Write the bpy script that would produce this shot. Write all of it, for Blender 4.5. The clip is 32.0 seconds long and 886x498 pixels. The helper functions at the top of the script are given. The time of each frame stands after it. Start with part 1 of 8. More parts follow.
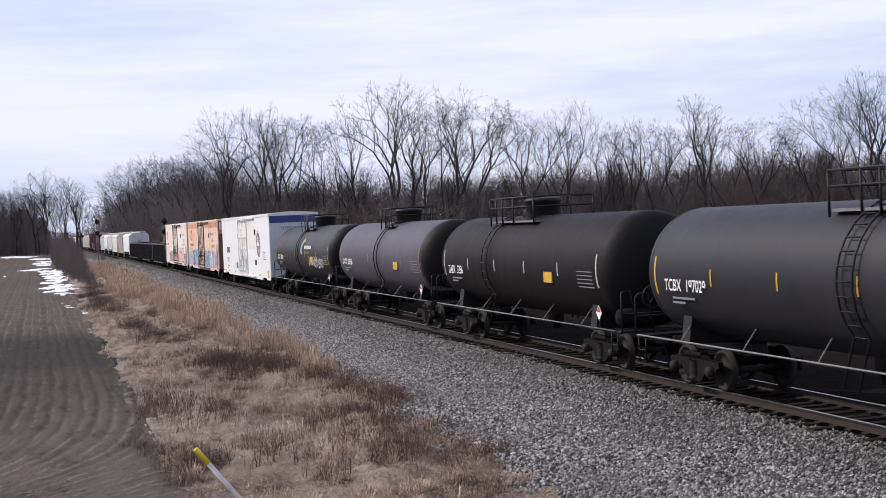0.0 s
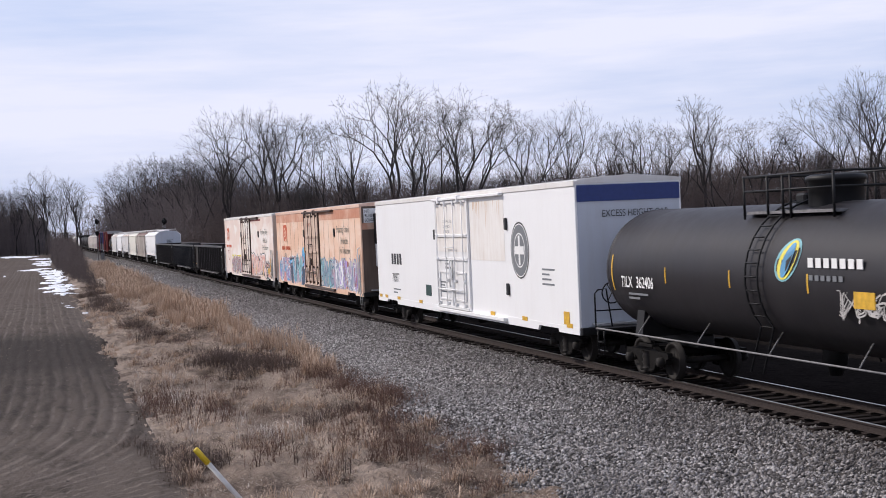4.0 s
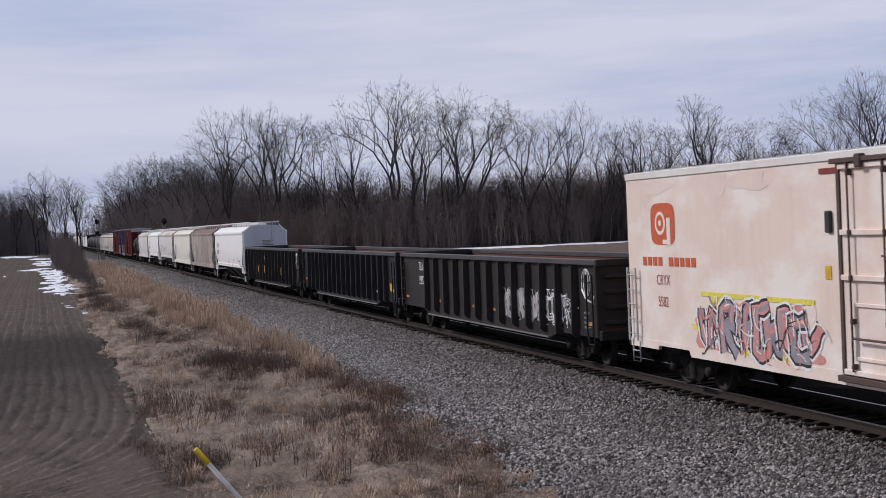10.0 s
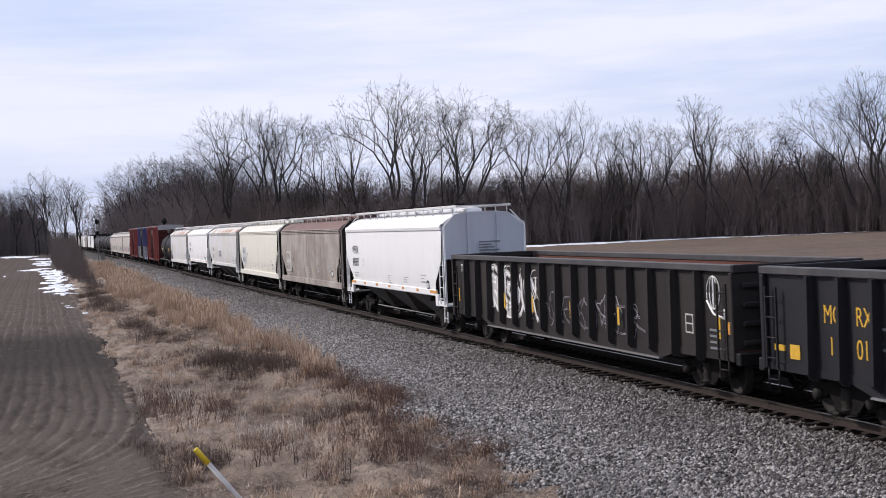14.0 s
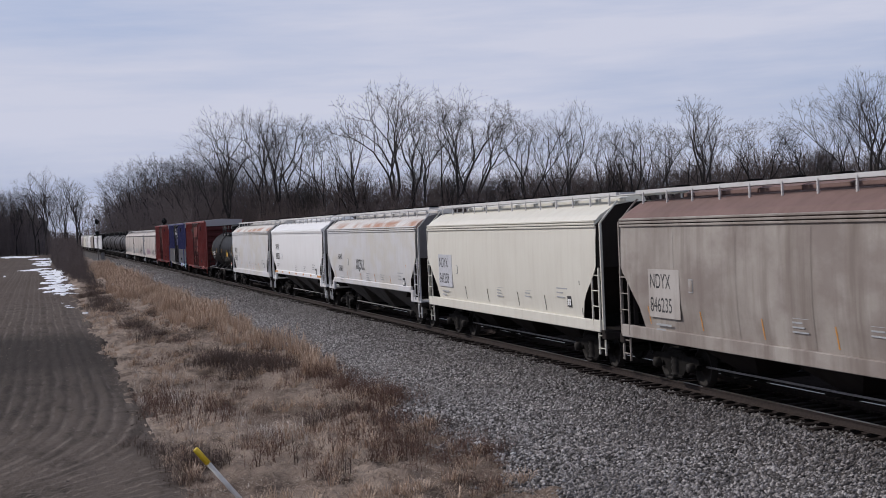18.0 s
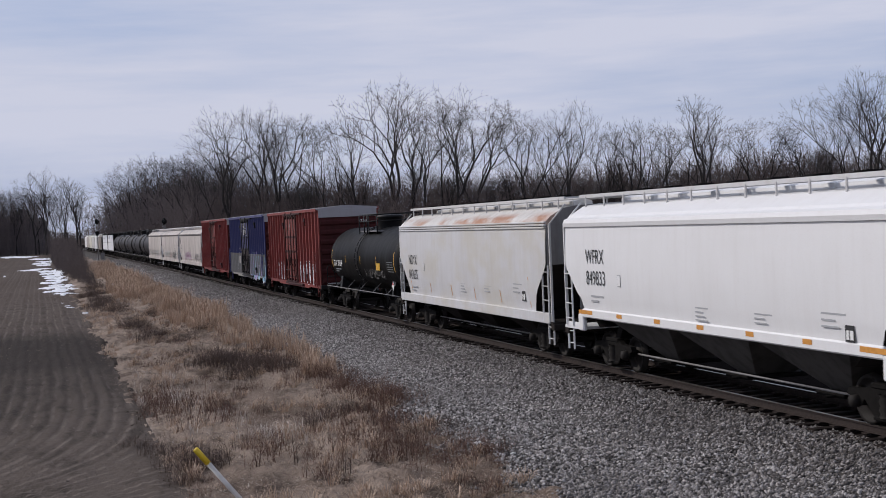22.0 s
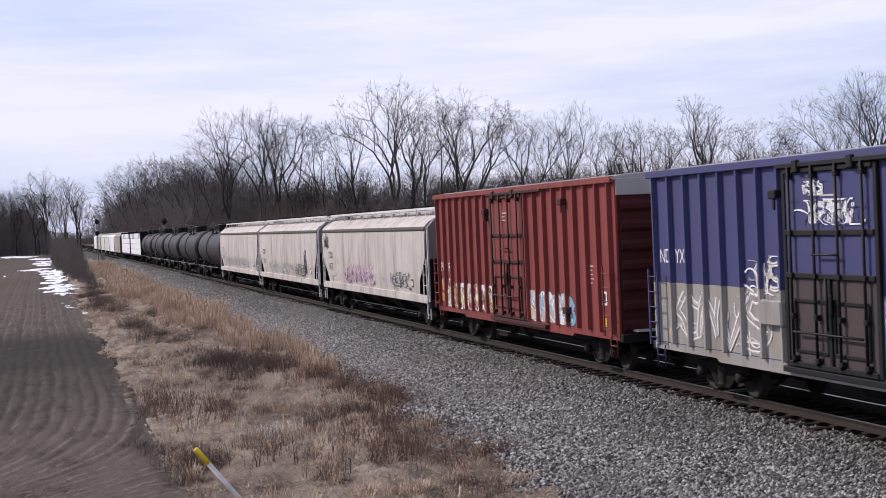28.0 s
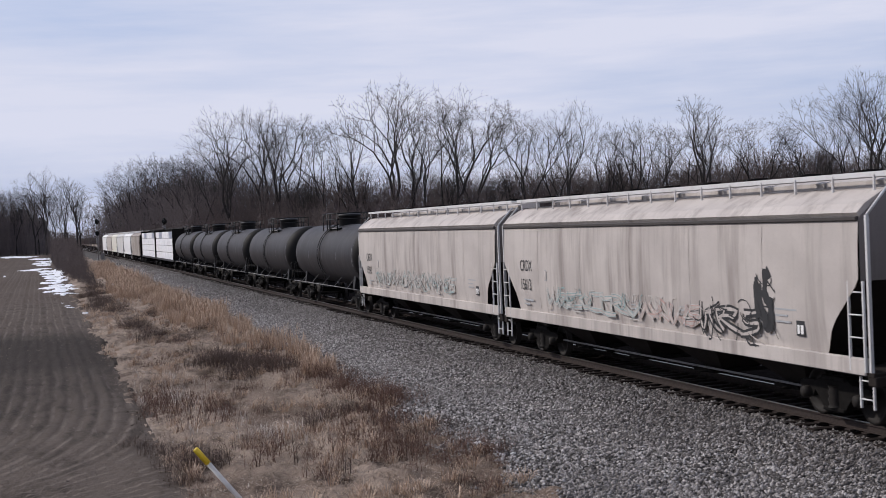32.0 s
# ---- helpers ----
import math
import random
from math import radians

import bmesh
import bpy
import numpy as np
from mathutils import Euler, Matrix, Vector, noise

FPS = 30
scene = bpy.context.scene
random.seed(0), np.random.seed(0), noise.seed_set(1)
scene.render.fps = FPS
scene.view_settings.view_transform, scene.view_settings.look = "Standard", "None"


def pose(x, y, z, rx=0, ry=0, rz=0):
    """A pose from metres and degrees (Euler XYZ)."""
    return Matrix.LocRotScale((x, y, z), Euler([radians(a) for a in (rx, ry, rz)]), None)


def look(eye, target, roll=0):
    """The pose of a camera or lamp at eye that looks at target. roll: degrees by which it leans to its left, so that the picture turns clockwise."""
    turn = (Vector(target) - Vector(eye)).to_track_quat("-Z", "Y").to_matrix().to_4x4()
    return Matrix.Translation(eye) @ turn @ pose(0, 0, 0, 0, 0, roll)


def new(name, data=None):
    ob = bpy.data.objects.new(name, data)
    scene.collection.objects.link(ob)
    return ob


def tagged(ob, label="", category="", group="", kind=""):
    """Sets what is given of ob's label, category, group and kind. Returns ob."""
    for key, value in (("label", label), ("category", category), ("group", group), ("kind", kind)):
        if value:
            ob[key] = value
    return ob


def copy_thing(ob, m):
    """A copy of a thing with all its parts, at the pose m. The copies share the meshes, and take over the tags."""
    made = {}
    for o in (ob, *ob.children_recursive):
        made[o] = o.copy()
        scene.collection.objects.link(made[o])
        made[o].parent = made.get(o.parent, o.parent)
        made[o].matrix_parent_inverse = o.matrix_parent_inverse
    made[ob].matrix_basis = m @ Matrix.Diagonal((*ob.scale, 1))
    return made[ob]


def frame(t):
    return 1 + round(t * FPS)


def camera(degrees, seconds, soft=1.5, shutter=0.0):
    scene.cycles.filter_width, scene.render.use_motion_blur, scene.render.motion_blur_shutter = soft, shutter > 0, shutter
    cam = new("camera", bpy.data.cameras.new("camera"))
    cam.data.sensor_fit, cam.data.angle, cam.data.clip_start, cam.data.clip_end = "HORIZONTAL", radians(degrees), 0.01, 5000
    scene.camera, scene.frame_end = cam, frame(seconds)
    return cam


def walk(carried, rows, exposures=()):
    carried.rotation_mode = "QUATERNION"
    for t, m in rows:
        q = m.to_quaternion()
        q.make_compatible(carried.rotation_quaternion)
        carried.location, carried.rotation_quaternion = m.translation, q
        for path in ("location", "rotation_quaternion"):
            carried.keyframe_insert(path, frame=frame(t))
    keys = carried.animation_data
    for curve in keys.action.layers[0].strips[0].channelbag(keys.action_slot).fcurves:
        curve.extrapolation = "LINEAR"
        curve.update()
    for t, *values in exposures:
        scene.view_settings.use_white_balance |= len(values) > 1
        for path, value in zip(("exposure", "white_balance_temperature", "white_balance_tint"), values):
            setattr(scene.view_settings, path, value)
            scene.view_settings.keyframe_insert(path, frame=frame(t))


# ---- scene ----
# camera on a low rise beside the line; x runs across the track, y along it, z = 0 is the rail top
EYE = Vector((0.0, 0.0, 4.054))
YAW, DIP = radians(16.295), radians(-1.1355)
cam = camera(35.54, 32.0, soft=0.8, shutter=0.1)
AIM = EYE + Vector((math.sin(YAW) * math.cos(DIP), math.cos(YAW) * math.cos(DIP), math.sin(DIP))) * 50
EXPOSURES = [(0, -0.03, 6500, 13.3), (3.5, -0.03, 6500, 13.3), (5.5, -0.76, 6400, 14.3), (9.0, -0.76, 6400, 14.3), (12.0, -0.07, 6500, 12.3), (14.5, -0.12, 6500, 12.3), (17.0, -0.62, 6400, 12.3), (22, -0.62, 6400, 12.3), (23, -0.52, 6450, 13.3), (24, -0.32, 6500, 14.3), (25, -0.07, 6550, 15.3),
             (28, -0.08, 6550, 15.3), (29, -0.2, 6550, 15.3), (30, -0.3, 6500, 14.3), (32, -0.40, 6450, 12.3)]
walk(cam, [(0, look(EYE, AIM, -2.489)), (32, look(EYE, AIM, -2.489))], EXPOSURES)

# ---- world, sun ----
SUN_TO = Vector((-0.62, 0.49, 0.57)).normalized()
world = bpy.data.worlds.new("world")
scene.world = world
world.use_nodes = True
wn, wl = world.node_tree.nodes, world.node_tree.links
wn.clear()
w_out = wn.new("ShaderNodeOutputWorld")
w_bg = wn.new("ShaderNodeBackground")
w_sky = wn.new("ShaderNodeTexSky")
w_sky.sky_type, w_sky.sun_disc = "NISHITA", False
w_sky.sun_elevation = math.asin(SUN_TO.z)
w_sky.sun_rotation = math.atan2(SUN_TO.x, SUN_TO.y)
w_sky.air_density, w_sky.dust_density = 1.0, 2.0
w_tc = wn.new("ShaderNodeTexCoord")
w_map = wn.new("ShaderNodeMapping")
w_map.inputs["Scale"].default_value = (0.8, 0.8, 7.0)
w_no = wn.new("ShaderNodeTexNoise")
w_no.inputs["Scale"].default_value, w_no.inputs["Detail"].default_value, w_no.inputs["Roughness"].default_value = 2.9, 6.0, 0.55
w_ramp = wn.new("ShaderNodeValToRGB")
w_ramp.color_ramp.elements[0].position, w_ramp.color_ramp.elements[0].color = 0.38, (0.15, 0.15, 0.15, 1)
w_ramp.color_ramp.elements[1].position, w_ramp.color_ramp.elements[1].color = 0.60, (1, 1, 1, 1)
w_mix = wn.new("ShaderNodeMixRGB")
w_mix.inputs[2].default_value = (7.95, 8.3, 9.75, 1)
w_air = wn.new("ShaderNodeMixRGB")
w_air.inputs[2].default_value = (5.75, 6.9, 9.9, 1)
w_bg.inputs["Strength"].default_value = 0.114
# the cloud veil is dense towards the horizon and opens towards the zenith
w_sep = wn.new("ShaderNodeSeparateXYZ")
w_high = wn.new("ShaderNodeMapRange")
w_high.interpolation_type = "SMOOTHSTEP"
for w_key, w_val in (("From Min", 0.28), ("From Max", 0.85), ("To Min", 1.0), ("To Max", 0.35)):
    w_high.inputs[w_key].default_value = w_val
w_veil, w_thin = wn.new("ShaderNodeMath"), wn.new("ShaderNodeMath")
w_veil.operation = w_thin.operation = "MULTIPLY"
w_thin.inputs[1].default_value = 0.75
for a, b in ((w_tc.outputs["Generated"], w_map.inputs["Vector"]), (w_map.outputs["Vector"], w_no.inputs["Vector"]),
             (w_no.outputs[0], w_ramp.inputs[0]), (w_tc.outputs["Generated"], w_sep.inputs[0]), (w_sep.outputs[2], w_high.inputs[0]),
             (w_high.outputs[0], w_veil.inputs[0]), (w_ramp.outputs[0], w_veil.inputs[1]), (w_veil.outputs[0], w_mix.inputs[0]),
             (w_high.outputs[0], w_thin.inputs[0]), (w_thin.outputs[0], w_air.inputs[0]),
             (w_sky.outputs[0], w_air.inputs[1]), (w_air.outputs[0], w_mix.inputs[1]), (w_mix.outputs[0], w_bg.inputs[0]), (w_bg.outputs[0], w_out.inputs[0])):
    wl.new(a, b)
sun = new("sun", bpy.data.lights.new("sun", "SUN"))
sun.data.energy, sun.data.angle, sun.data.color = 3.5, radians(1), (1.0, 0.94, 0.87)
sun.matrix_basis = look(SUN_TO * 100, (0, 0, 0))


# ---- materials ----
def nodes_of(name):
    m = bpy.data.materials.new(name)
    m.use_nodes = True
    nt = m.node_tree
    return m, nt, nt.nodes["Principled BSDF"], nt.nodes.new("ShaderNodeTexCoord")


def noise_node(nt, tc, scale, stretch=(1, 1, 1), detail=4.0, rough=0.55):
    mp = nt.nodes.new("ShaderNodeMapping")
    mp.inputs["Scale"].default_value = stretch
    no = nt.nodes.new("ShaderNodeTexNoise")
    no.inputs["Scale"].default_value, no.inputs["Detail"].default_value, no.inputs["Roughness"].default_value = scale, detail, rough
    nt.links.new(tc.outputs["Object"], mp.inputs["Vector"])
    nt.links.new(mp.outputs["Vector"], no.inputs["Vector"])
    return no.outputs[0]


def mixed(nt, fac, a, b):
    mx = nt.nodes.new("ShaderNodeMixRGB")
    for sock, v in zip(mx.inputs, (fac, a, b)):
        if isinstance(v, (tuple, float, int)):
            sock.default_value = (*v, 1) if isinstance(v, tuple) else v
        else:
            nt.links.new(v, sock)
    return mx.outputs[0]


def ramped(nt, val, lo, hi, out=1.0):
    r = nt.nodes.new("ShaderNodeMapRange")
    r.inputs["From Min"].default_value, r.inputs["From Max"].default_value = lo, hi
    r.inputs["To Max"].default_value = out
    nt.links.new(val, r.inputs["Value"])
    return r.outputs[0]


def bumped(nt, bsdf, height, strength, dist):
    bp = nt.nodes.new("ShaderNodeBump")
    bp.inputs["Strength"].default_value, bp.inputs["Distance"].default_value = strength, dist
    nt.links.new(height, bp.inputs["Height"])
    nt.links.new(bp.outputs[0], bsdf.inputs["Normal"])


def paint(name, col, dirt=(0.10, 0.075, 0.055), amount=0.35, rough=0.5, streak=0.35, metal=0.0, stain=None, stain_amount=0.0, dents=0.0, spec=0.5, run_scale=3.2, stain_top=None):
    """Weathered paint on steel: blotches, runs down the sides, an optional second stain."""
    m, nt, bs, tc = nodes_of(name)
    big = noise_node(nt, tc, 0.55, detail=6)
    runs = noise_node(nt, tc, run_scale, (1, 1, 0.10), 5, 0.65)
    grain = noise_node(nt, tc, 26.0, detail=3)
    c = mixed(nt, ramped(nt, big, 0.42, 0.75, amount), col, dirt)
    c = mixed(nt, ramped(nt, runs, 0.47, 0.72, streak), c, dirt)
    if stain:
        st = noise_node(nt, tc, 0.9, (1, 0.6, 1), 7, 0.6)
        st = ramped(nt, st, 0.45, 0.62, stain_amount)
        if stain_top:
            xyz = nt.nodes.new("ShaderNodeSeparateXYZ")
            nt.links.new(tc.outputs["Object"], xyz.inputs[0])
            low = nt.nodes.new("ShaderNodeMath")
            low.operation = "MULTIPLY"
            nt.links.new(st, low.inputs[0])
            nt.links.new(ramped(nt, xyz.outputs[2], stain_top, stain_top - 0.14), low.inputs[1])
            st = low.outputs[0]
        c = mixed(nt, st, c, stain)
    c = mixed(nt, ramped(nt, grain, 0.55, 0.85, 0.18), c, dirt)
    nt.links.new(c, bs.inputs["Base Color"])
    mr = nt.nodes.new("ShaderNodeMapRange")
    mr.inputs["To Min"].default_value, mr.inputs["To Max"].default_value = rough - 0.1, rough + 0.15
    nt.links.new(runs, mr.inputs["Value"])
    nt.links.new(mr.outputs[0], bs.inputs["Roughness"])
    bs.inputs["Metallic"].default_value = metal
    bs.inputs["Specular IOR Level"].default_value = spec
    if dents:
        bumped(nt, bs, noise_node(nt, tc, 0.9, (1, 1, 0.8), 2), dents, 0.05)
    return m


def plain(name, col, rough=0.6, vary=0.25, scale=9.0, metal=0.0, bump=0.0, spec=0.5):
    """A small part's surface: one colour with grain and wear."""
    m, nt, bs, tc = nodes_of(name)
    n1 = noise_node(nt, tc, scale, detail=5)
    dark = tuple(v * (1 - vary) for v in col)
    light = tuple(min(1, v * (1 + vary)) for v in col)
    nt.links.new(mixed(nt, ramped(nt, n1, 0.3, 0.7), dark, light), bs.inputs["Base Color"])
    bs.inputs["Roughness"].default_value, bs.inputs["Metallic"].default_value = rough, metal
    bs.inputs["Specular IOR Level"].default_value = spec
    if bump:
        bumped(nt, bs, n1, bump, 0.02)
    return m


def ground_mat(name, cols, scales, bump, dist, rough=0.95, fine=40.0, stretch=(1, 1, 1), spec=0.12):
    m, nt, bs, tc = nodes_of(name)
    a = noise_node(nt, tc, scales[0], stretch, 6, 0.6)
    b = noise_node(nt, tc, scales[1], stretch, 6, 0.65)
    f = noise_node(nt, tc, fine, detail=3, rough=0.7)
    c = mixed(nt, ramped(nt, a, 0.35, 0.65), cols[0], cols[1])
    c = mixed(nt, ramped(nt, b, 0.5, 0.68), c, cols[2])
    c = mixed(nt, ramped(nt, f, 0.5, 0.75, 0.55), c, cols[3])
    nt.links.new(c, bs.inputs["Base Color"])
    bs.inputs["Roughness"].default_value = rough
    bs.inputs["Specular IOR Level"].default_value = spec
    add = nt.nodes.new("ShaderNodeMath")
    nt.links.new(b, add.inputs[0])
    nt.links.new(f, add.inputs[1])
    bumped(nt, bs, add.outputs[0], bump, dist)
    return m


def island_mat(name, cols, rough=0.9, patch_col=None, patch_scale=0.4, patch_amount=0.7):
    """Loose pieces: each island takes its own colour between the given ones."""
    m, nt, bs, tc = nodes_of(name)
    g = nt.nodes.new("ShaderNodeNewGeometry")
    r = nt.nodes.new("ShaderNodeValToRGB")
    e = r.color_ramp.elements
    e[0].color, e[1].color = (*cols[0], 1), (*cols[-1], 1)
    for i, c in enumerate(cols[1:-1]):
        k = e.new((i + 1) / (len(cols) - 1))
        k.color = (*c, 1)
    nt.links.new(g.outputs["Random Per Island"], r.inputs[0])
    c = r.outputs[0]
    if patch_col:
        c = mixed(nt, ramped(nt, noise_node(nt, tc, patch_scale, (1, 0.6, 1), 4), 0.45, 0.62, patch_amount), c, patch_col)
    nt.links.new(c, bs.inputs["Base Color"])
    bs.inputs["Roughness"].default_value = rough
    bs.inputs["Specular IOR Level"].default_value = 0.15
    return m


M_BLACK = plain("black_paint", (0.007, 0.007, 0.008), 0.55, spec=0.3)
M_STEEL = plain("dirty_cast_steel", (0.008, 0.007, 0.0065), 0.85, 0.4, spec=0.12)
M_WHEEL = plain("worn_wheel_steel", (0.016, 0.0135, 0.012), 0.7, spec=0.2)
M_RAILSIDE = plain("rusty_rail", (0.036, 0.027, 0.024), 0.85, spec=0.2)
M_RAILTOP = plain("polished_rail_head", (0.36, 0.35, 0.33), 0.35, 0.1, metal=1.0)
M_TIE = plain("old_timber", (0.019, 0.0145, 0.013), 0.95, 0.4, 6, bump=0.5, spec=0.1)
M_WHITE = plain("white_marking", (0.78, 0.78, 0.76), 0.6, 0.06)
M_GREYMARK = plain("grey_marking", (0.16, 0.17, 0.18), 0.7, 0.1)
M_YELLOW = plain("yellow_reflective", (0.62, 0.36, 0.03), 0.5, 0.2)
M_ORANGE = plain("orange_reflective", (0.60, 0.27, 0.05), 0.5, 0.15)
M_DARKMARK = plain("black_lettering", (0.02, 0.02, 0.022), 0.6, 0.05)
M_RUST = plain("rust", (0.19, 0.075, 0.04), 0.85, 0.35, 5)
M_HANDRAIL = plain("worn_grey_handrail", (0.17, 0.165, 0.165), 0.6, 0.3)
M_GRIP = plain("light_grey_steel", (0.42, 0.42, 0.42), 0.5, 0.15)
# ---- mesh helpers ----
class Build:
    """Collects faces for one mesh; mi is the material slot in use, sm smooth shading."""

    def __init__(self):
        self.v, self.f, self.m, self.s = [], [], [], []
        self.mi, self.sm = 0, False

    def add(self, verts, faces, smooth=None):
        o = len(self.v)
        self.v += [tuple(p) for p in verts]
        self.f += [tuple(o + i for i in f) for f in faces]
        self.m += [self.mi] * len(faces)
        self.s += [self.sm if smooth is None else smooth] * len(faces)
        return self

    def box(self, x0, x1, y0, y1, z0, z1, c=0.0):
        """A box; c chamfers its twelve edges."""
        if x0 > x1: x0, x1 = x1, x0
        if y0 > y1: y0, y1 = y1, y0
        if z0 > z1: z0, z1 = z1, z0
        c = min(c, (x1 - x0) / 2.5, (y1 - y0) / 2.5, (z1 - z0) / 2.5)
        if c <= 0:
            v = [(x, y, z) for z in (z0, z1) for x, y in ((x0, y0), (x1, y0), (x1, y1), (x0, y1))]
            return self.add(v, [(3, 2, 1, 0), (4, 5, 6, 7), (0, 1, 5, 4), (1, 2, 6, 5), (2, 3, 7, 6), (3, 0, 4, 7)])
        v, f = [], []
        for sz, z in ((0, z0), (1, z1)):
            zi = z + c if sz == 0 else z - c
            for lev in ((0, 1) if sz == 0 else (1, 0)):
                k = c if lev == 0 else 0
                d = 0 if lev == 0 else c
                zz = z if lev == 0 else zi
                v += [(x0 + k + d, y0 + k, zz), (x1 - k - d, y0 + k, zz), (x1 - k, y0 + k + d, zz), (x1 - k, y1 - k - d, zz),
                      (x1 - k - d, y1 - k, zz), (x0 + k + d, y1 - k, zz), (x0 + k, y1 - k - d, zz), (x0 + k, y0 + k + d, zz)]
        f.append(tuple(range(7, -1, -1)))
        for r in range(3):
            for i in range(8):
                f.append((r * 8 + i, r * 8 + (i + 1) % 8, r * 8 + 8 + (i + 1) % 8, r * 8 + 8 + i))
        f.append(tuple(range(24, 32)))
        return self.add(v, f)

    def tube(self, pts, r, n=6, smooth=True, caps=True):
        """A round bar through points; r may be a list."""
        pts = [Vector(p) for p in pts]
        rr = r if isinstance(r, (list, tuple)) else [r] * len(pts)
        v, f = [], []
        up = None
        for i, p in enumerate(pts):
            d = (pts[min(i + 1, len(pts) - 1)] - pts[max(i - 1, 0)]).normalized()
            a = d.cross(Vector((0, 0, 1)) if abs(d.z) < 0.9 else Vector((1, 0, 0))).normalized() if up is None else (up - d * up.dot(d)).normalized()
            up = a
            b = d.cross(a)
            v += [p + (a * math.cos(k) + b * math.sin(k)) * rr[i] for k in (2 * math.pi * j / n for j in range(n))]
        for i in range(len(pts) - 1):
            for j in range(n):
                f.append((i * n + j, i * n + (j + 1) % n, (i + 1) * n + (j + 1) % n, (i + 1) * n + j))
        self.add(v, f, smooth)
        if caps:
            o = len(self.v) - len(v)
            self.add([], [])
            self.f += [tuple(o + j for j in range(n - 1, -1, -1)), tuple(o + len(v) - n + j for j in range(n))]
            self.m += [self.mi] * 2
            self.s += [False] * 2
        return self

    def extrude(self, prof, axis, a0, a1, smooth=False):
        """A closed outline (two coordinates) drawn out along 'x' or 'y'."""
        n = len(prof)
        v = [((a, p, q) if axis == "x" else (p, a, q)) for a in (a0, a1) for p, q in prof]
        f = [(j, (j + 1) % n, n + (j + 1) % n, n + j) for j in range(n)]
        self.add(v, f, smooth)
        o = len(self.v) - 2 * n
        self.f += [tuple(o + j for j in range(n - 1, -1, -1)), tuple(o + n + j for j in range(n))]
        self.m += [self.mi] * 2
        self.s += [False] * 2
        return self

    def loft(self, levels, smooth=False):
        """Rectangles (z, half width, half length), one above the other."""
        v, f = [], []
        for z, w, l in levels:
            v += [(-w, -l, z), (w, -l, z), (w, l, z), (-w, l, z)]
        for i in range(len(levels) - 1):
            for j in range(4):
                f.append((i * 4 + j, i * 4 + (j + 1) % 4, i * 4 + 4 + (j + 1) % 4, i * 4 + 4 + j))
        f += [(3, 2, 1, 0), tuple(len(v) - 4 + j for j in range(4))]
        return self.add(v, f, smooth)

    def lathe(self, prof, n, axis="y", centre=(0, 0, 0), smooth=True):
        """Turns (along, radius) pairs about an axis."""
        v, f = [], []
        cx, cy, cz = centre
        for a, r in prof:
            for j in range(n):
                k = 2 * math.pi * j / n
                p, q = r * math.cos(k), r * math.sin(k)
                v.append((cx + p, cy + a, cz + q) if axis == "y" else (cx + a, cy + p, cz + q) if axis == "x" else (cx + p, cy + q, cz + a))
        for i in range(len(prof) - 1):
            for j in range(n):
                f.append((i * n + j, i * n + (j + 1) % n, (i + 1) * n + (j + 1) % n, (i + 1) * n + j))
        return self.add(v, f, smooth)

    def mesh(self, name):
        me = bpy.data.meshes.new(name)
        me.from_pydata(self.v, [], self.f)
        me.polygons.foreach_set("material_index", self.m)
        me.polygons.foreach_set("use_smooth", self.s)
        bm = bmesh.new()
        bm.from_mesh(me)
        bmesh.ops.recalc_face_normals(bm, faces=bm.faces)
        bm.to_mesh(me)
        bm.free()
        return me


def part(name, b, material, parent, label="", at=(0, 0, 0)):
    """Links a Build or a ready mesh as one object under a thing or a part."""
    me = b.mesh(name) if isinstance(b, Build) else b
    if isinstance(b, Build):
        for mt in (material if isinstance(material, (list, tuple)) else [material]):
            me.materials.append(mt)
    ob = new(name, me)
    ob.parent = parent
    ob.location = at
    if label:
        ob["label"] = label
    return ob


SHARED = {}


def shared(key, make, material):
    """A mesh that many parts have in common."""
    if key not in SHARED:
        me = make().mesh(key.split("|")[0])
        for mt in (material if isinstance(material, (list, tuple)) else [material]):
            me.materials.append(mt)
        SHARED[key] = me
    return SHARED[key]


def fast_mesh(name, verts, faces, material, mats_idx=None):
    """A large mesh from arrays: verts (n, 3), faces (m, k)."""
    me = bpy.data.meshes.new(name)
    n, k = faces.shape
    me.vertices.add(len(verts))
    me.vertices.foreach_set("co", np.asarray(verts, np.float32).ravel())
    me.loops.add(n * k)
    me.loops.foreach_set("vertex_index", faces.astype(np.int32).ravel())
    me.polygons.add(n)
    me.polygons.foreach_set("loop_start", np.arange(0, n * k, k, dtype=np.int32))
    if mats_idx is not None:
        me.polygons.foreach_set("material_index", np.asarray(mats_idx, np.int32))
    for mt in (material if isinstance(material, (list, tuple)) else [material]):
        me.materials.append(mt)
    me.update(calc_edges=True)
    return me


def lettering(body, size, parent, x, y, z, material, squeeze=0.8, name="lettering", end=False, bold=0.0, shear=0.0):
    """Words on a car's side that faces -x (or on its end that faces -y), left end at y (or x), base at z."""
    cu = bpy.data.curves.new("words", "FONT")
    cu.body, cu.size, cu.offset, cu.shear = body, size, bold, shear
    ob = bpy.data.objects.new("words", cu)
    scene.collection.objects.link(ob)
    me = bpy.data.meshes.new_from_object(ob.evaluated_get(bpy.context.evaluated_depsgraph_get()))
    bpy.data.objects.remove(ob)
    for v in me.vertices:
        a, b = v.co.x * squeeze, v.co.y
        v.co = (a, 0, b) if end else (0, -a, b)
    me.materials.append(material)
    return part(name, me, material, parent, at=(x, y, z))


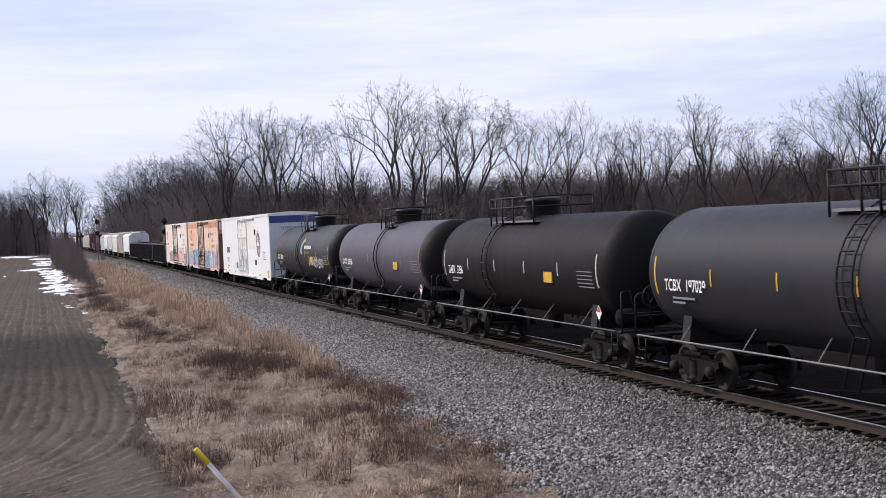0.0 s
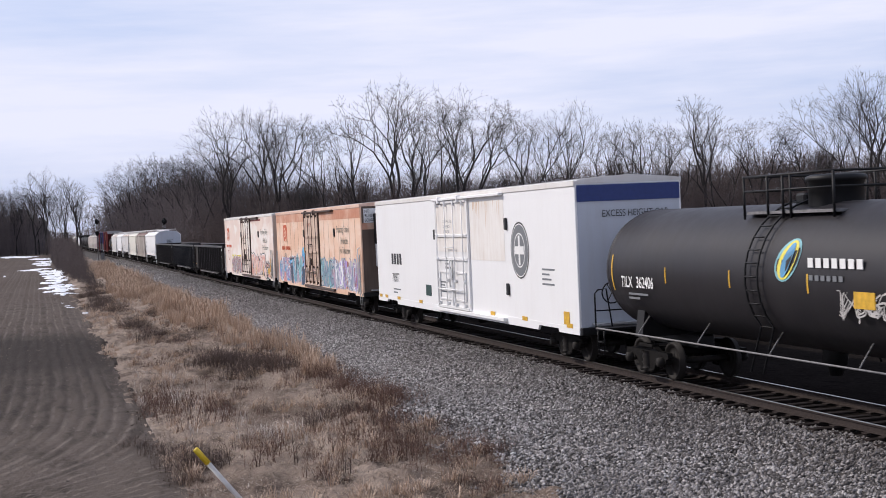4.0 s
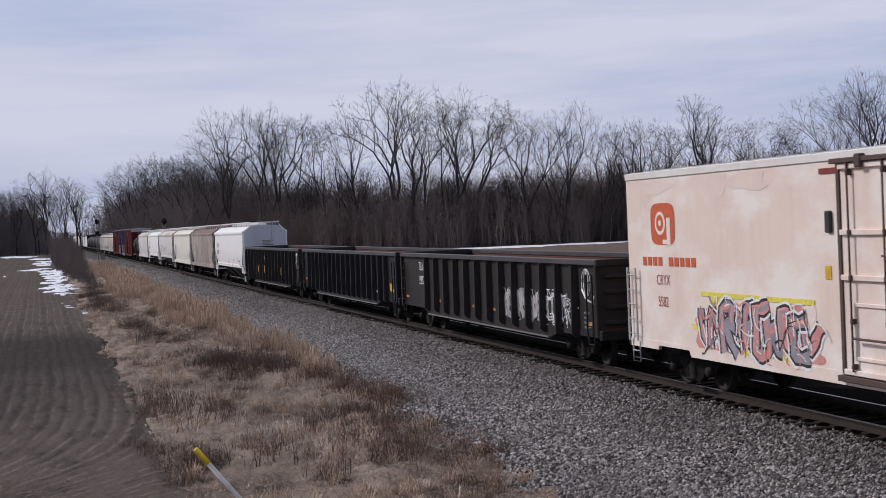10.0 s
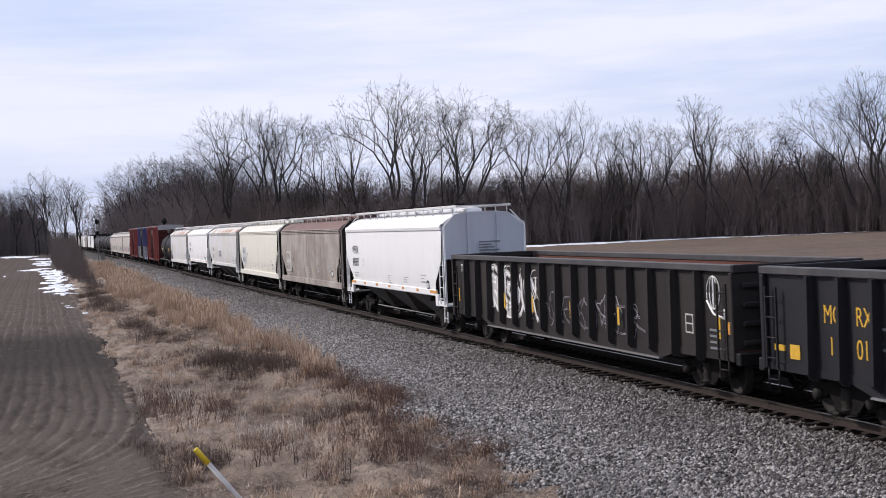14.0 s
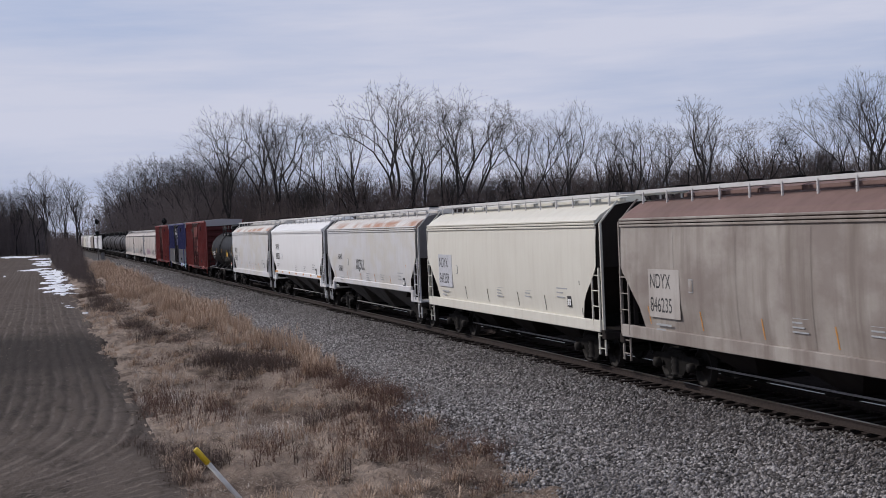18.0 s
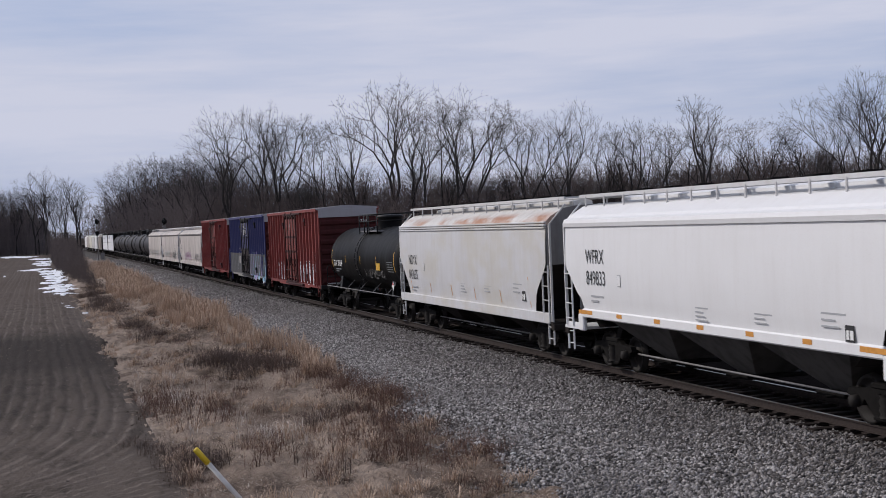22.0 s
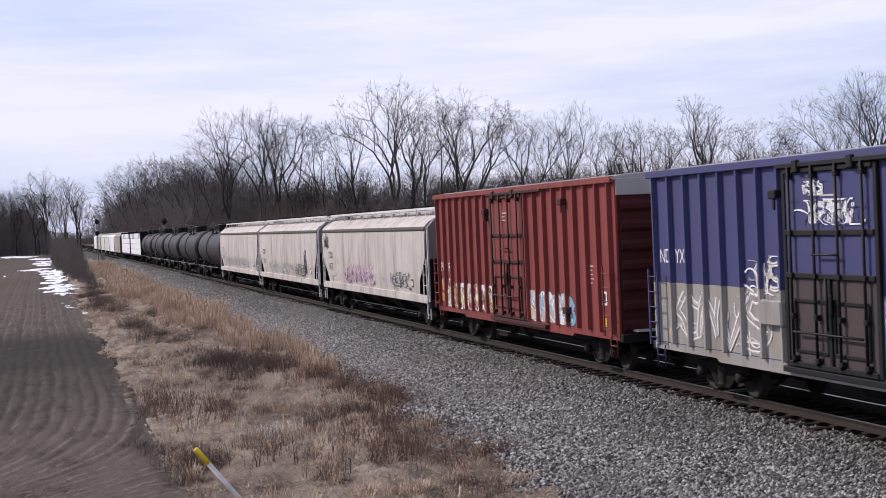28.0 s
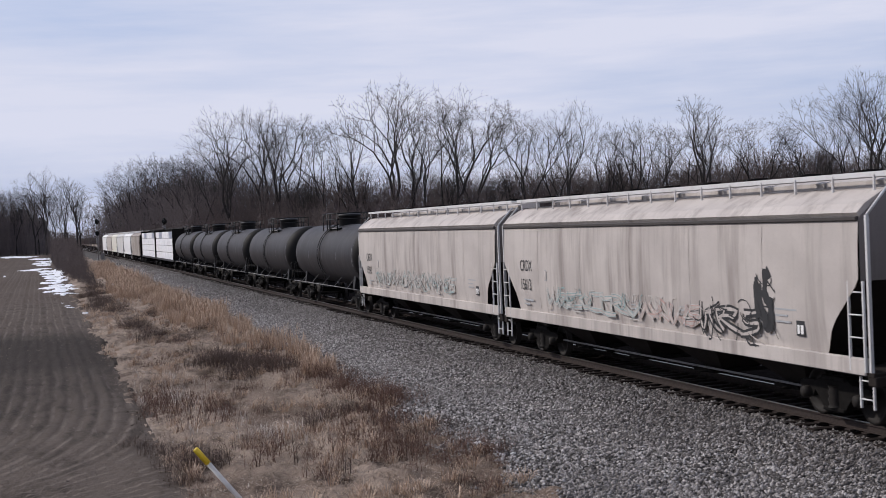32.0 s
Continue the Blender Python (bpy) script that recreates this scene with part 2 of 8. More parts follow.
def bars(parent, x, y, z, material, rows=2, length=0.5, high=0.05, gap=0.1, end=False):
    """Small writing too fine to read: plain bars."""
    b = Build()
    for i in range(rows):
        l = length * (0.75 + 0.25 * math.cos(i * 2.3))
        z0 = -i * gap
        if end:
            b.box(0, l, -0.003, 0.003, z0 - high, z0)
        else:
            b.box(-0.003, 0.003, -l, 0, z0 - high, z0)
    return part("small_print", b, material, parent, at=(x, y, z))


def patch(parent, name, x, y0, y1, z0, z1, material, label=""):
    b = Build().box(-0.004, 0.004, y0, y1, z0, z1)
    return part(name, b, material, parent, label, at=(x, 0, 0))
# ---- parts that all the cars share ----
WHEELS = []


def truck(car, y, brake=0):
    """A two-axle truck under a car: side frames, bolster, springs, bearings and two turning wheelsets."""
    def frame_b():
        b = Build()
        prof = [(-1.22, 0.56), (-1.16, 0.68), (-0.62, 0.70), (-0.40, 0.80), (0.40, 0.80), (0.62, 0.70), (1.16, 0.68), (1.22, 0.56), (1.08, 0.52), (1.05, 0.40),
                (0.74, 0.38), (0.66, 0.52), (0.44, 0.30), (0.34, 0.18), (-0.34, 0.18), (-0.44, 0.30), (-0.66, 0.52), (-0.74, 0.38), (-1.05, 0.40), (-1.08, 0.52)]
        b.extrude(prof, "x", -0.07, 0.07)
        b.box(-0.10, 0.10, -0.40, 0.40, 0.74, 0.84, 0.02)
        b.box(-0.10, 0.10, -0.36, 0.36, 0.16, 0.24, 0.02)
        return b

    def spring_b():
        b = Build()
        b.lathe([(0.24 + i * 0.07, 0.14 if i % 2 else 0.17) for i in range(7)], 10, "z")
        return b

    def bearing_b():
        return Build().lathe([(-0.10, 0.0), (-0.10, 0.11), (0.06, 0.12), (0.10, 0.09), (0.10, 0.0)], 12, "x")

    def wheelset_b():
        b = Build()
        b.tube([(-1.1, 0, 0), (1.1, 0, 0)], 0.08, 8)
        for s in (-1, 1):
            prof = [(-0.07, 0.10), (-0.05, 0.16), (-0.015, 0.20), (0.0, 0.36), (-0.06, 0.39), (-0.07, 0.455), (0.04, 0.46), (0.055, 0.49), (0.075, 0.485), (0.075, 0.39), (0.04, 0.36), (0.03, 0.2), (0.06, 0.10)]
            b.lathe([(s * (0.74 - a), r) for a, r in prof], 28, "x")
        return b

    bolster = part("truck", shared("truck_bolster", lambda: Build().box(-1.05, 1.05, -0.18, 0.18, 0.50, 0.76, 0.04), M_STEEL), M_STEEL, car, at=(0, y, 0))
    for s in (-1, 1):
        part("side_frame", shared("side_frame", frame_b, M_STEEL), M_STEEL, bolster, at=(s * 0.99, 0, 0))
        part("spring", shared("spring", spring_b, M_WHEEL), M_WHEEL, bolster, at=(s * 1.0, 0, 0))
        for a in (-0.89, 0.89):
            part("bearing", shared("bearing", bearing_b, M_WHEEL), M_WHEEL, bolster, at=(s * 1.09, a, 0.457))
    for a in (-0.89, 0.89):
        ws = part("wheelset", shared("wheelset", wheelset_b, [M_WHEEL]), M_WHEEL, bolster, at=(0, a, 0.457))
        WHEELS.append((ws, a))


def coupler(car, y):
    """Knuckle coupler and draft gear at one end; y is the car's end."""
    s = 1 if y > 0 else -1

    def make():
        b = Build()
        b.box(-0.18, 0.18, -0.9, 0.0, 0.68, 1.0, 0.03)
        b.box(-0.07, 0.07, 0.0, 0.42, 0.78, 0.94, 0.02)
        b.box(-0.16, 0.14, 0.40, 0.72, 0.72, 1.0, 0.06)
        b.tube([(0.25, -0.1, 0.7), (0.34, 0.25, 0.45), (0.30, 0.6, 0.42), (0.22, 0.75, 0.5)], 0.025, 6)
        return b
    ob = part("coupler", shared("coupler", make, M_STEEL), M_STEEL, car, at=(0, y, 0))
    ob.rotation_euler = (0, 0, 0 if s > 0 else math.pi)
    return ob


def ladder(car, x, y, z0, z1, material, width=0.42, rungs=None, name="ladder", along=True):
    """A side ladder: two stiles and rungs, standing off the side."""
    n = rungs or max(2, round((z1 - z0) / 0.4))
    b = Build()
    for e in (-width / 2, width / 2):
        if along:
            b.box(-0.02, 0.02, e - 0.02, e + 0.02, 0, z1 - z0)
        else:
            b.box(e - 0.02, e + 0.02, -0.02, 0.02, 0, z1 - z0)
    for i in range(n):
        h = (i + 0.5) / n * (z1 - z0)
        p, q = ((0, -width / 2, h), (0, width / 2, h)) if along else ((-width / 2, 0, h), (width / 2, 0, h))
        b.tube([p, q], 0.016, 5)
    return part(name, b, material, car, at=(x, y, z0))


def stirrup(car, x, y, material, z=0.95, drop=0.55):
    b = Build().tube([(0, -0.2, 0), (0, -0.19, -drop), (0, 0.19, -drop), (0, 0.2, 0)], 0.02, 5)
    b.tube([(0, -0.19, -drop / 2), (0, 0.19, -drop / 2)], 0.016, 5)
    return part("step", b, material, car, at=(x, y, z))


def brake_wheel(car, x, y, z, material):
    b = Build()
    b.tube([(0.28 * math.cos(k), 0, 0.28 * math.sin(k)) for k in (2 * math.pi * i / 14 for i in range(15))], 0.02, 5)
    for i in range(3):
        k = 2 * math.pi * i / 3
        b.tube([(0, 0, 0), (0.28 * math.cos(k), 0, 0.28 * math.sin(k))], 0.014, 4)
    return part("brake_wheel", b, material, car, at=(x, y, z))


def car_base(name, label, category, group=""):
    return tagged(new(name), label, category, group or "cars of the freight train")


def stroke(b, pts, r, depth, wobble=0.0, k=0):
    """A painted band along points (y, z), of half width r, lying depth outside the side."""
    v = []
    for i, p in enumerate(pts):
        q, p0 = pts[min(i + 1, len(pts) - 1)], pts[max(i - 1, 0)]
        ty, tz = q[0] - p0[0], q[1] - p0[1]
        l = math.hypot(ty, tz) or 1
        rr = r * (1 + wobble * math.sin(i * 1.7 + k))
        dd = -(depth + 0.00003 * i)
        v += [(dd, p[0] - tz / l * rr, p[1] + ty / l * rr), (dd, p[0] + tz / l * rr, p[1] - ty / l * rr)]
    b.add(v, [(2 * i, 2 * i + 1, 2 * i + 3, 2 * i + 2) for i in range(len(pts) - 1)])


LETTERS = ([(-.8, .9), (-.1, -.8), (.7, .9)], [(-.7, -.9), (-.6, .9), (.5, -.8), (.7, .9)], [(.7, .8), (-.5, .7), (-.5, .1), (.6, -.1), (.5, -.8), (-.8, -.8)],
           [(0, .8), (-.7, .2), (-.4, -.8), (.5, -.7), (.7, .2), (.1, .8)], [(-.7, -.9), (-.6, .8), (.5, .7), (.4, .1), (-.5, 0), (.7, -.9)], [(-.9, .8), (-.5, -.9), (0, .3), (.4, -.9), (.9, .9)],
           [(.8, .8), (-.7, .75), (-.7, -.8), (.8, -.85)], [(-.7, .9), (-.65, -.9), (-.6, 0), (.7, .9), (-.3, .1), (.8, -.9)])


def scrawl(car, x, y0, y1, z0, z1, line, rim, fills, seed, letters=5, back=(), thick=0.30, outline=0.05, label=""):
    """A sprayed piece: blots of colour behind, fat overlapping letter-like shapes with fills, an outline and a rim, thin accents on top."""
    rnd = random.Random(seed)
    mats = [line, rim, *fills, *back]
    b = Build()
    letters = round(letters * 1.5)
    width = (y1 - y0) / letters
    for i in range(len(back) * 16):
        b.mi = 2 + len(fills) + i % len(back)
        cy, cz = rnd.uniform(y0, y1), rnd.uniform(z0 + 0.1, z1 - 0.15)
        ry, rz, n = rnd.uniform(0.15, 0.65), rnd.uniform(0.1, 0.36), 14
        b.add([(-0.00012 * (i + 1), cy + ry * math.cos(a) * rnd.uniform(0.8, 1.15), max(z0, min(z1, cz + rz * math.sin(a) * rnd.uniform(0.8, 1.15)))) for a in (2 * math.pi * j / n for j in range(n))], [tuple(range(n))])
    W, H = abs(width) * 0.80, (z1 - z0) * 0.40
    glyphs = []
    for k in range(letters):
        cy = y0 + width * (k + 0.5)
        cz = (z0 + z1) / 2 + rnd.uniform(-0.06, 0.06) * (z1 - z0)
        kw, kh, lean_ = rnd.uniform(0.75, 1.2), rnd.uniform(0.75, 1.15), rnd.uniform(-0.3, 0.3)
        path = [(kw * (p + lean_ * q + rnd.uniform(-.2, .2)), max(-1.05, min(1.05, kh * q + rnd.uniform(-.18, .18)))) for p, q in rnd.choice(LETTERS)]
        pts = []
        for i in range(len(path) - 1):
            for s in range(5):
                t = s / 5
                bend = 0.10 * math.sin(math.pi * t) * (1 if i % 2 else -1)
                pts.append((cy - W * (path[i][0] * (1 - t) + path[i + 1][0] * t + bend), cz + H * (path[i][1] * (1 - t) + path[i + 1][1] * t + bend)))
        pts.append((cy - W * path[-1][0], cz + H * path[-1][1]))
        glyphs.append(pts)
    th = min(W, H) * thick
    for k, pts in enumerate(glyphs):
        o = 0.0035 + (k % 3) * 0.0033
        b.mi = 1
        stroke(b, pts, th + outline * 1.9, o, 0.12, k)
        b.mi = 0
        stroke(b, pts, th + outline, o + 0.001, 0.15, k)
        b.mi = 2 + (k + seed) % len(fills)
        stroke(b, pts, th, o + 0.002, 0.2, k)
        if len(fills) > 1:
            b.mi = 2 + (k + seed + 1) % len(fills)
            stroke(b, pts[:len(pts) // 2 + 1], th * 0.45, o + 0.0028, 0.3, k)
        b.mi = 1
        j = rnd.randrange(0, max(1, len(pts) - 4))
        stroke(b, [(p - th * 0.4, q + th * 0.3) for p, q in pts[j:j + 4]], 0.018, o + 0.0031)
    # loose sprayed lines, drips and specks across the piece
    for i in range(letters * 6):
        b.mi = rnd.randrange(2 + len(fills))
        cy, cz = rnd.uniform(y0, y1), rnd.uniform(z0 + 0.15, z1 - 0.1)
        a, turn, step = rnd.uniform(0, 6.28), rnd.uniform(-0.5, 0.5), rnd.uniform(0.06, 0.14)
        pts = []
        for _ in range(rnd.randrange(4, 9)):
            pts.append((cy, max(z0, min(z1, cz))))
            cy, cz = cy + step * math.cos(a), cz + step * math.sin(a)
            a += turn
        stroke(b, pts, rnd.uniform(0.008, 0.022), 0.0135 + 0.0001 * i, 0.3, i)
    return part("graffiti", b, mats, car, label, at=(x, 0, 0))


# ---- tank car ----
def tank_car(label, length, radius, material, stripes=6, stripe_mat=None, marks=None, top=4.12, placard=True, panel=True, far=False, fit=True, plat=(-1.7, 1.75), lad=0.45, head_mat=None):
    """length: of the shell with its heads. The side handrail, stub sills, ladder, top platform and trucks are parts."""
    car = car_base("tank_car", label, "tank car")
    cz = top - radius
    hl = length / 2
    hd = radius * 0.52
    prof = [(-hl, 0.001)]
    for i in range(1, 9):
        k = i / 8 * math.pi / 2
        prof.append((-hl + hd * (1 - math.cos(k)), radius * math.sin(k)))
    prof += [(y * (hl - hd) / 4, radius) for y in range(-3, 4)]
    prof += [(-a, r) for a, r in reversed(prof[:9])]
    b = Build().lathe(prof, 48 if not far else 28, "y", (0, 0, cz))
    part("tank_shell", b, material, car)
    # thin skin over the shell's end, painted black for the front head's shade
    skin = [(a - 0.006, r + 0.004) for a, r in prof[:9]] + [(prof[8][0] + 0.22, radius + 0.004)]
    part("tank_head", Build().lathe(skin, 48 if not far else 28, "y", (0, 0, cz)), head_mat or P_HEAD, car, "black front head with its shade painted in")
    ring = hl - hd - 0.02
    for s in (-1, 1):
        part("weld_seam", Build().lathe([(-0.03, radius), (-0.02, radius + 0.008), (0.02, radius + 0.008), (0.03, radius)], 40, "y", (0, s * ring, cz)), material, car)
    # stub sill with bolster saddle and end platform
    for s in (-1, 1):
        e = s * (hl + 0.35)
        b = Build()
        b.box(-0.22, 0.22, s * (hl - 3.1), e, 0.74, 1.06, 0.03)
        b.extrude([(-1.25, 1.02), (1.25, 1.02), (1.15, cz - radius * 0.62), (0.5, cz - radius * 0.97), (-0.5, cz - radius * 0.97), (-1.15, cz - radius * 0.62)], "y", s * (hl - 1.75), s * (hl - 2.15))
        part("stub_sill", b, M_BLACK, car)
        b = Build().box(-1.45, 1.45, s * (hl + 0.32), s * (hl - 0.15), 1.06, 1.12, 0.01)
        part("end_platform", b, M_BLACK, car)
        b = Build()
        for x in (-1.42, 1.42):
            b.tube([(x, e, 1.1), (x, e, 2.0), (x * 0.96, e - s * 0.08, 2.1), (x * 0.8, e - s * 0.1, 2.12), (x * 0.7, e - s * 0.1, 1.1)], 0.022, 6)
        b.tube([(-1.42, e, 1.55), (1.42, e, 1.55)], 0.02, 6)
        part("end_railing", b, M_BLACK, car)
        for x in (-1.45, 1.45):
            stirrup(car, x, s * (hl - 0.05), M_BLACK, 1.06, 0.6)
        coupler(car, e)
        truck(car, s * (hl - 1.95))
    if fit:
        # long side handrails on struts
        for x in (-1.5, 1.5):
            b = Build().tube([(x, -hl - 0.1, 1.12), (x, hl + 0.1, 1.12)], 0.022, 6)
            part("side_handrail", b, M_HANDRAIL if x < 0 else M_BLACK, car)
            sm_ = shared("handrail_strut|%.2f%d" % (radius, x > 0), lambda: Build().tube([(x, 0, 1.12), (x * 0.72, 0.16, cz - radius * 0.72)], 0.016, 5), M_HANDRAIL)
            for i in range(-2, 3):
                part("handrail_strut", sm_, M_GRIP, car, at=(0, i * hl * 0.36, 0))
        # air reservoir and brake cylinder under one end
        part("air_reservoir", Build().lathe([(-0.45, 0.0), (-0.42, 0.16), (-0.36, 0.22), (0.36, 0.22), (0.42, 0.16), (0.45, 0.0)], 16, "x", (-0.85, -hl + 0.25, 1.42)), M_STEEL, car)
        brake_wheel(car, -0.9, hl + 0.42, 2.0, M_BLACK)
        # fittings: bottom outlet, ladder hoops
        part("bottom_outlet", Build().lathe([(0.62, 0.0), (0.62, 0.14), (0.8, 0.16), (0.82, 0.24), (cz - radius + 0.05, 0.26)], 14, "z"), M_BLACK, car)
    # ladders up both sides at the middle, following the shell
    for s in ((-1, 1) if not far else (-1,)):
        b = Build()
        for e in (-0.25, 0.25):
            pts = [(s * 1.52, e + lad, 0.72)]
            for i in range(11):
                k = radians(-38 + i * 11.5)
                pts.append((s * (radius + 0.09) * math.cos(k), e + lad, cz + (radius + 0.09) * math.sin(k)))
            b.tube(pts, 0.024, 5)
        for i in range(12):
            k = radians(-38 + i * 10)
            x, z = s * (radius + 0.09) * math.cos(k), cz + (radius + 0.09) * math.sin(k)
            b.tube([(x, lad - 0.25, z), (x, lad + 0.25, z)], 0.016, 4)
        part("ladder", b, M_BLACK, car)
    # top platform with railing round the dome
    t = top
    p0, p1 = plat
    pc, dome_y = (p0 + p1) / 2, p0 + (p1 - p0) * 0.42
    b = Build()
    for x in (-0.95, 0.75):
        b.box(x, x + 0.22, p0, p1, t - 0.2, t - 0.14)
    for y in (p0, p1 - 0.25):
        b.box(-0.95, 0.97, y, y + 0.25, t - 0.2, t - 0.15)
    part("platform", b, M_HANDRAIL if fit else M_BLACK, car)
    b = Build()
    for x in (-0.97, 0.97):
        for y in (p0, p0 + (p1 - p0) * 0.45, lad - 0.3, lad + 0.3, p1 - 0.03):
            b.tube([(x, y, t - 0.3), (x, y, t + 0.58)], 0.028, 5)
        b.tube([(x, p0, t + 0.58), (x, p1 - 0.03, t + 0.58)], 0.026, 5)
        b.tube([(x, p0, t + 0.28), (x, p1 - 0.03, t + 0.28)], 0.02, 5)
    for y in (p0, p1 - 0.03):
        for z in (0.28, 0.58):
            b.tube([(-0.97, y, t + z), (0.97, y, t + z)], 0.024, 5)
    part("platform_railing", b, M_BLACK, car)
    b = Build().lathe([(t - 0.15, 0.55), (t + 0.40, 0.55), (t + 0.42, 0.6), (t + 0.5, 0.6), (t + 0.54, 0.5), (t + 0.56, 0.0)], 22, "z", (0.0, dome_y, 0))
    part("dome", b, M_BLACK, car)
    b = Build().box(-0.35, 0.35, dome_y + 0.62, dome_y + 1.0, t - 0.1, t + 0.2, 0.05)
    b.lathe([(t + 0.2, 0.1), (t + 0.34, 0.1), (t + 0.36, 0.0)], 10, "z", (0.1, dome_y + 0.8, 0))
    part("valve_housing", b, M_BLACK, car)
    # reflective stripes that follow the shell on the near side
    if stripe_mat:
        def arc(y, k0, k1, w):
            b2 = Build()
            v = []
            n = 8
            for i in range(n + 1):
                k = radians(k0 + (k1 - k0) * i / n)
                v += [(-(radius + 0.006) * math.cos(k), y - w, cz + (radius + 0.006) * math.sin(k)), (-(radius + 0.006) * math.cos(k), y + w, cz + (radius + 0.006) * math.sin(k))]
            b2.add(v, [(2 * i, 2 * i + 1, 2 * i + 3, 2 * i + 2) for i in range(n)])
            return b2
        for i in range(stripes):
            y = ring * 0.97 * (1 - 2 * i / (stripes - 1))
            endm = i in (0, stripes - 1)
            part("reflective_stripe", arc(y, -18 if endm else -8, 16 if endm else 6, 0.036 if endm else 0.028), stripe_mat, car)
    sx = -radius - 0.004
    if placard:
        part("placard", Build().box(-radius * 0.995 - 0.01, -radius * 0.985, -3.7, -3.05, cz - 0.42, cz - 0.12), M_YELLOW, car)
    if placard:
        d = part("hazard_diamond", Build().extrude([(-hl + 1.0, 1.32), (-hl + 1.18, 1.52), (-hl + 1.0, 1.72), (-hl + 0.82, 1.52)], "x", -1.47, -1.455), M_WHITE, car, "white and red hazard diamond")
        part("diamond_sign", Build().extrude([(-hl + 1.0, 1.53), (-hl + 1.12, 1.55), (-hl + 1.0, 1.68), (-hl + 0.88, 1.55)], "x", -1.476, -1.469), G_MARKRED, d)
        part("placard_holder", Build().box(-1.455, -1.35, -hl + 0.97, -hl + 1.03, 1.1, 1.5), M_STEEL, car)
    if panel:
        for r in range(5):
            k = radians(-2 - r * 4)
            x, z = -(radius + 0.005) * math.cos(k), cz + (radius + 0.005) * math.sin(k)
            patch(car, "data_panel_line", x, -ring * 0.93, -ring * 0.78, z - 0.014, z + 0.012, M_GREYMARK)
    if marks:
        x = -radius * 0.992 - 0.004
        y = ring * 0.90
        for word, name in zip(marks.split(), ("car_mark", "car_number")):
            ob = lettering(word, 0.38, car, x - 0.012, y, cz - 0.36, M_WHITE, 0.86, name=name, bold=0.004)
            y -= max(-v.co.y for v in ob.data.vertices) + 0.2
        bars(car, x + 0.05, ring * 0.86, cz - 0.5, M_GREYMARK, 2, 1.1, 0.05, 0.1)
    return car
# ---- box cars and refrigerator cars ----
def under_gear(car, hl, low=0.8):
    b = Build().box(-0.2, 0.2, -hl, hl, 0.72, 1.05, 0.02)
    for y in (-hl * 0.55, -hl * 0.2, hl * 0.2, hl * 0.55):
        b.box(-1.35, 1.35, y - 0.06, y + 0.06, 0.82, 1.05)
    part("centre_sill", b, M_STEEL, car)
    part("brake_gear", Build().box(-1.05, -0.55, -0.9, 0.3, 0.55, 0.9, 0.06).tube([(-0.8, 0.3, 0.7), (-0.8, hl - 3.2, 0.6)], 0.02, 5).tube([(-0.95, -0.9, 0.66), (-0.95, -hl + 3.2, 0.6)], 0.02, 5), M_STEEL, car)


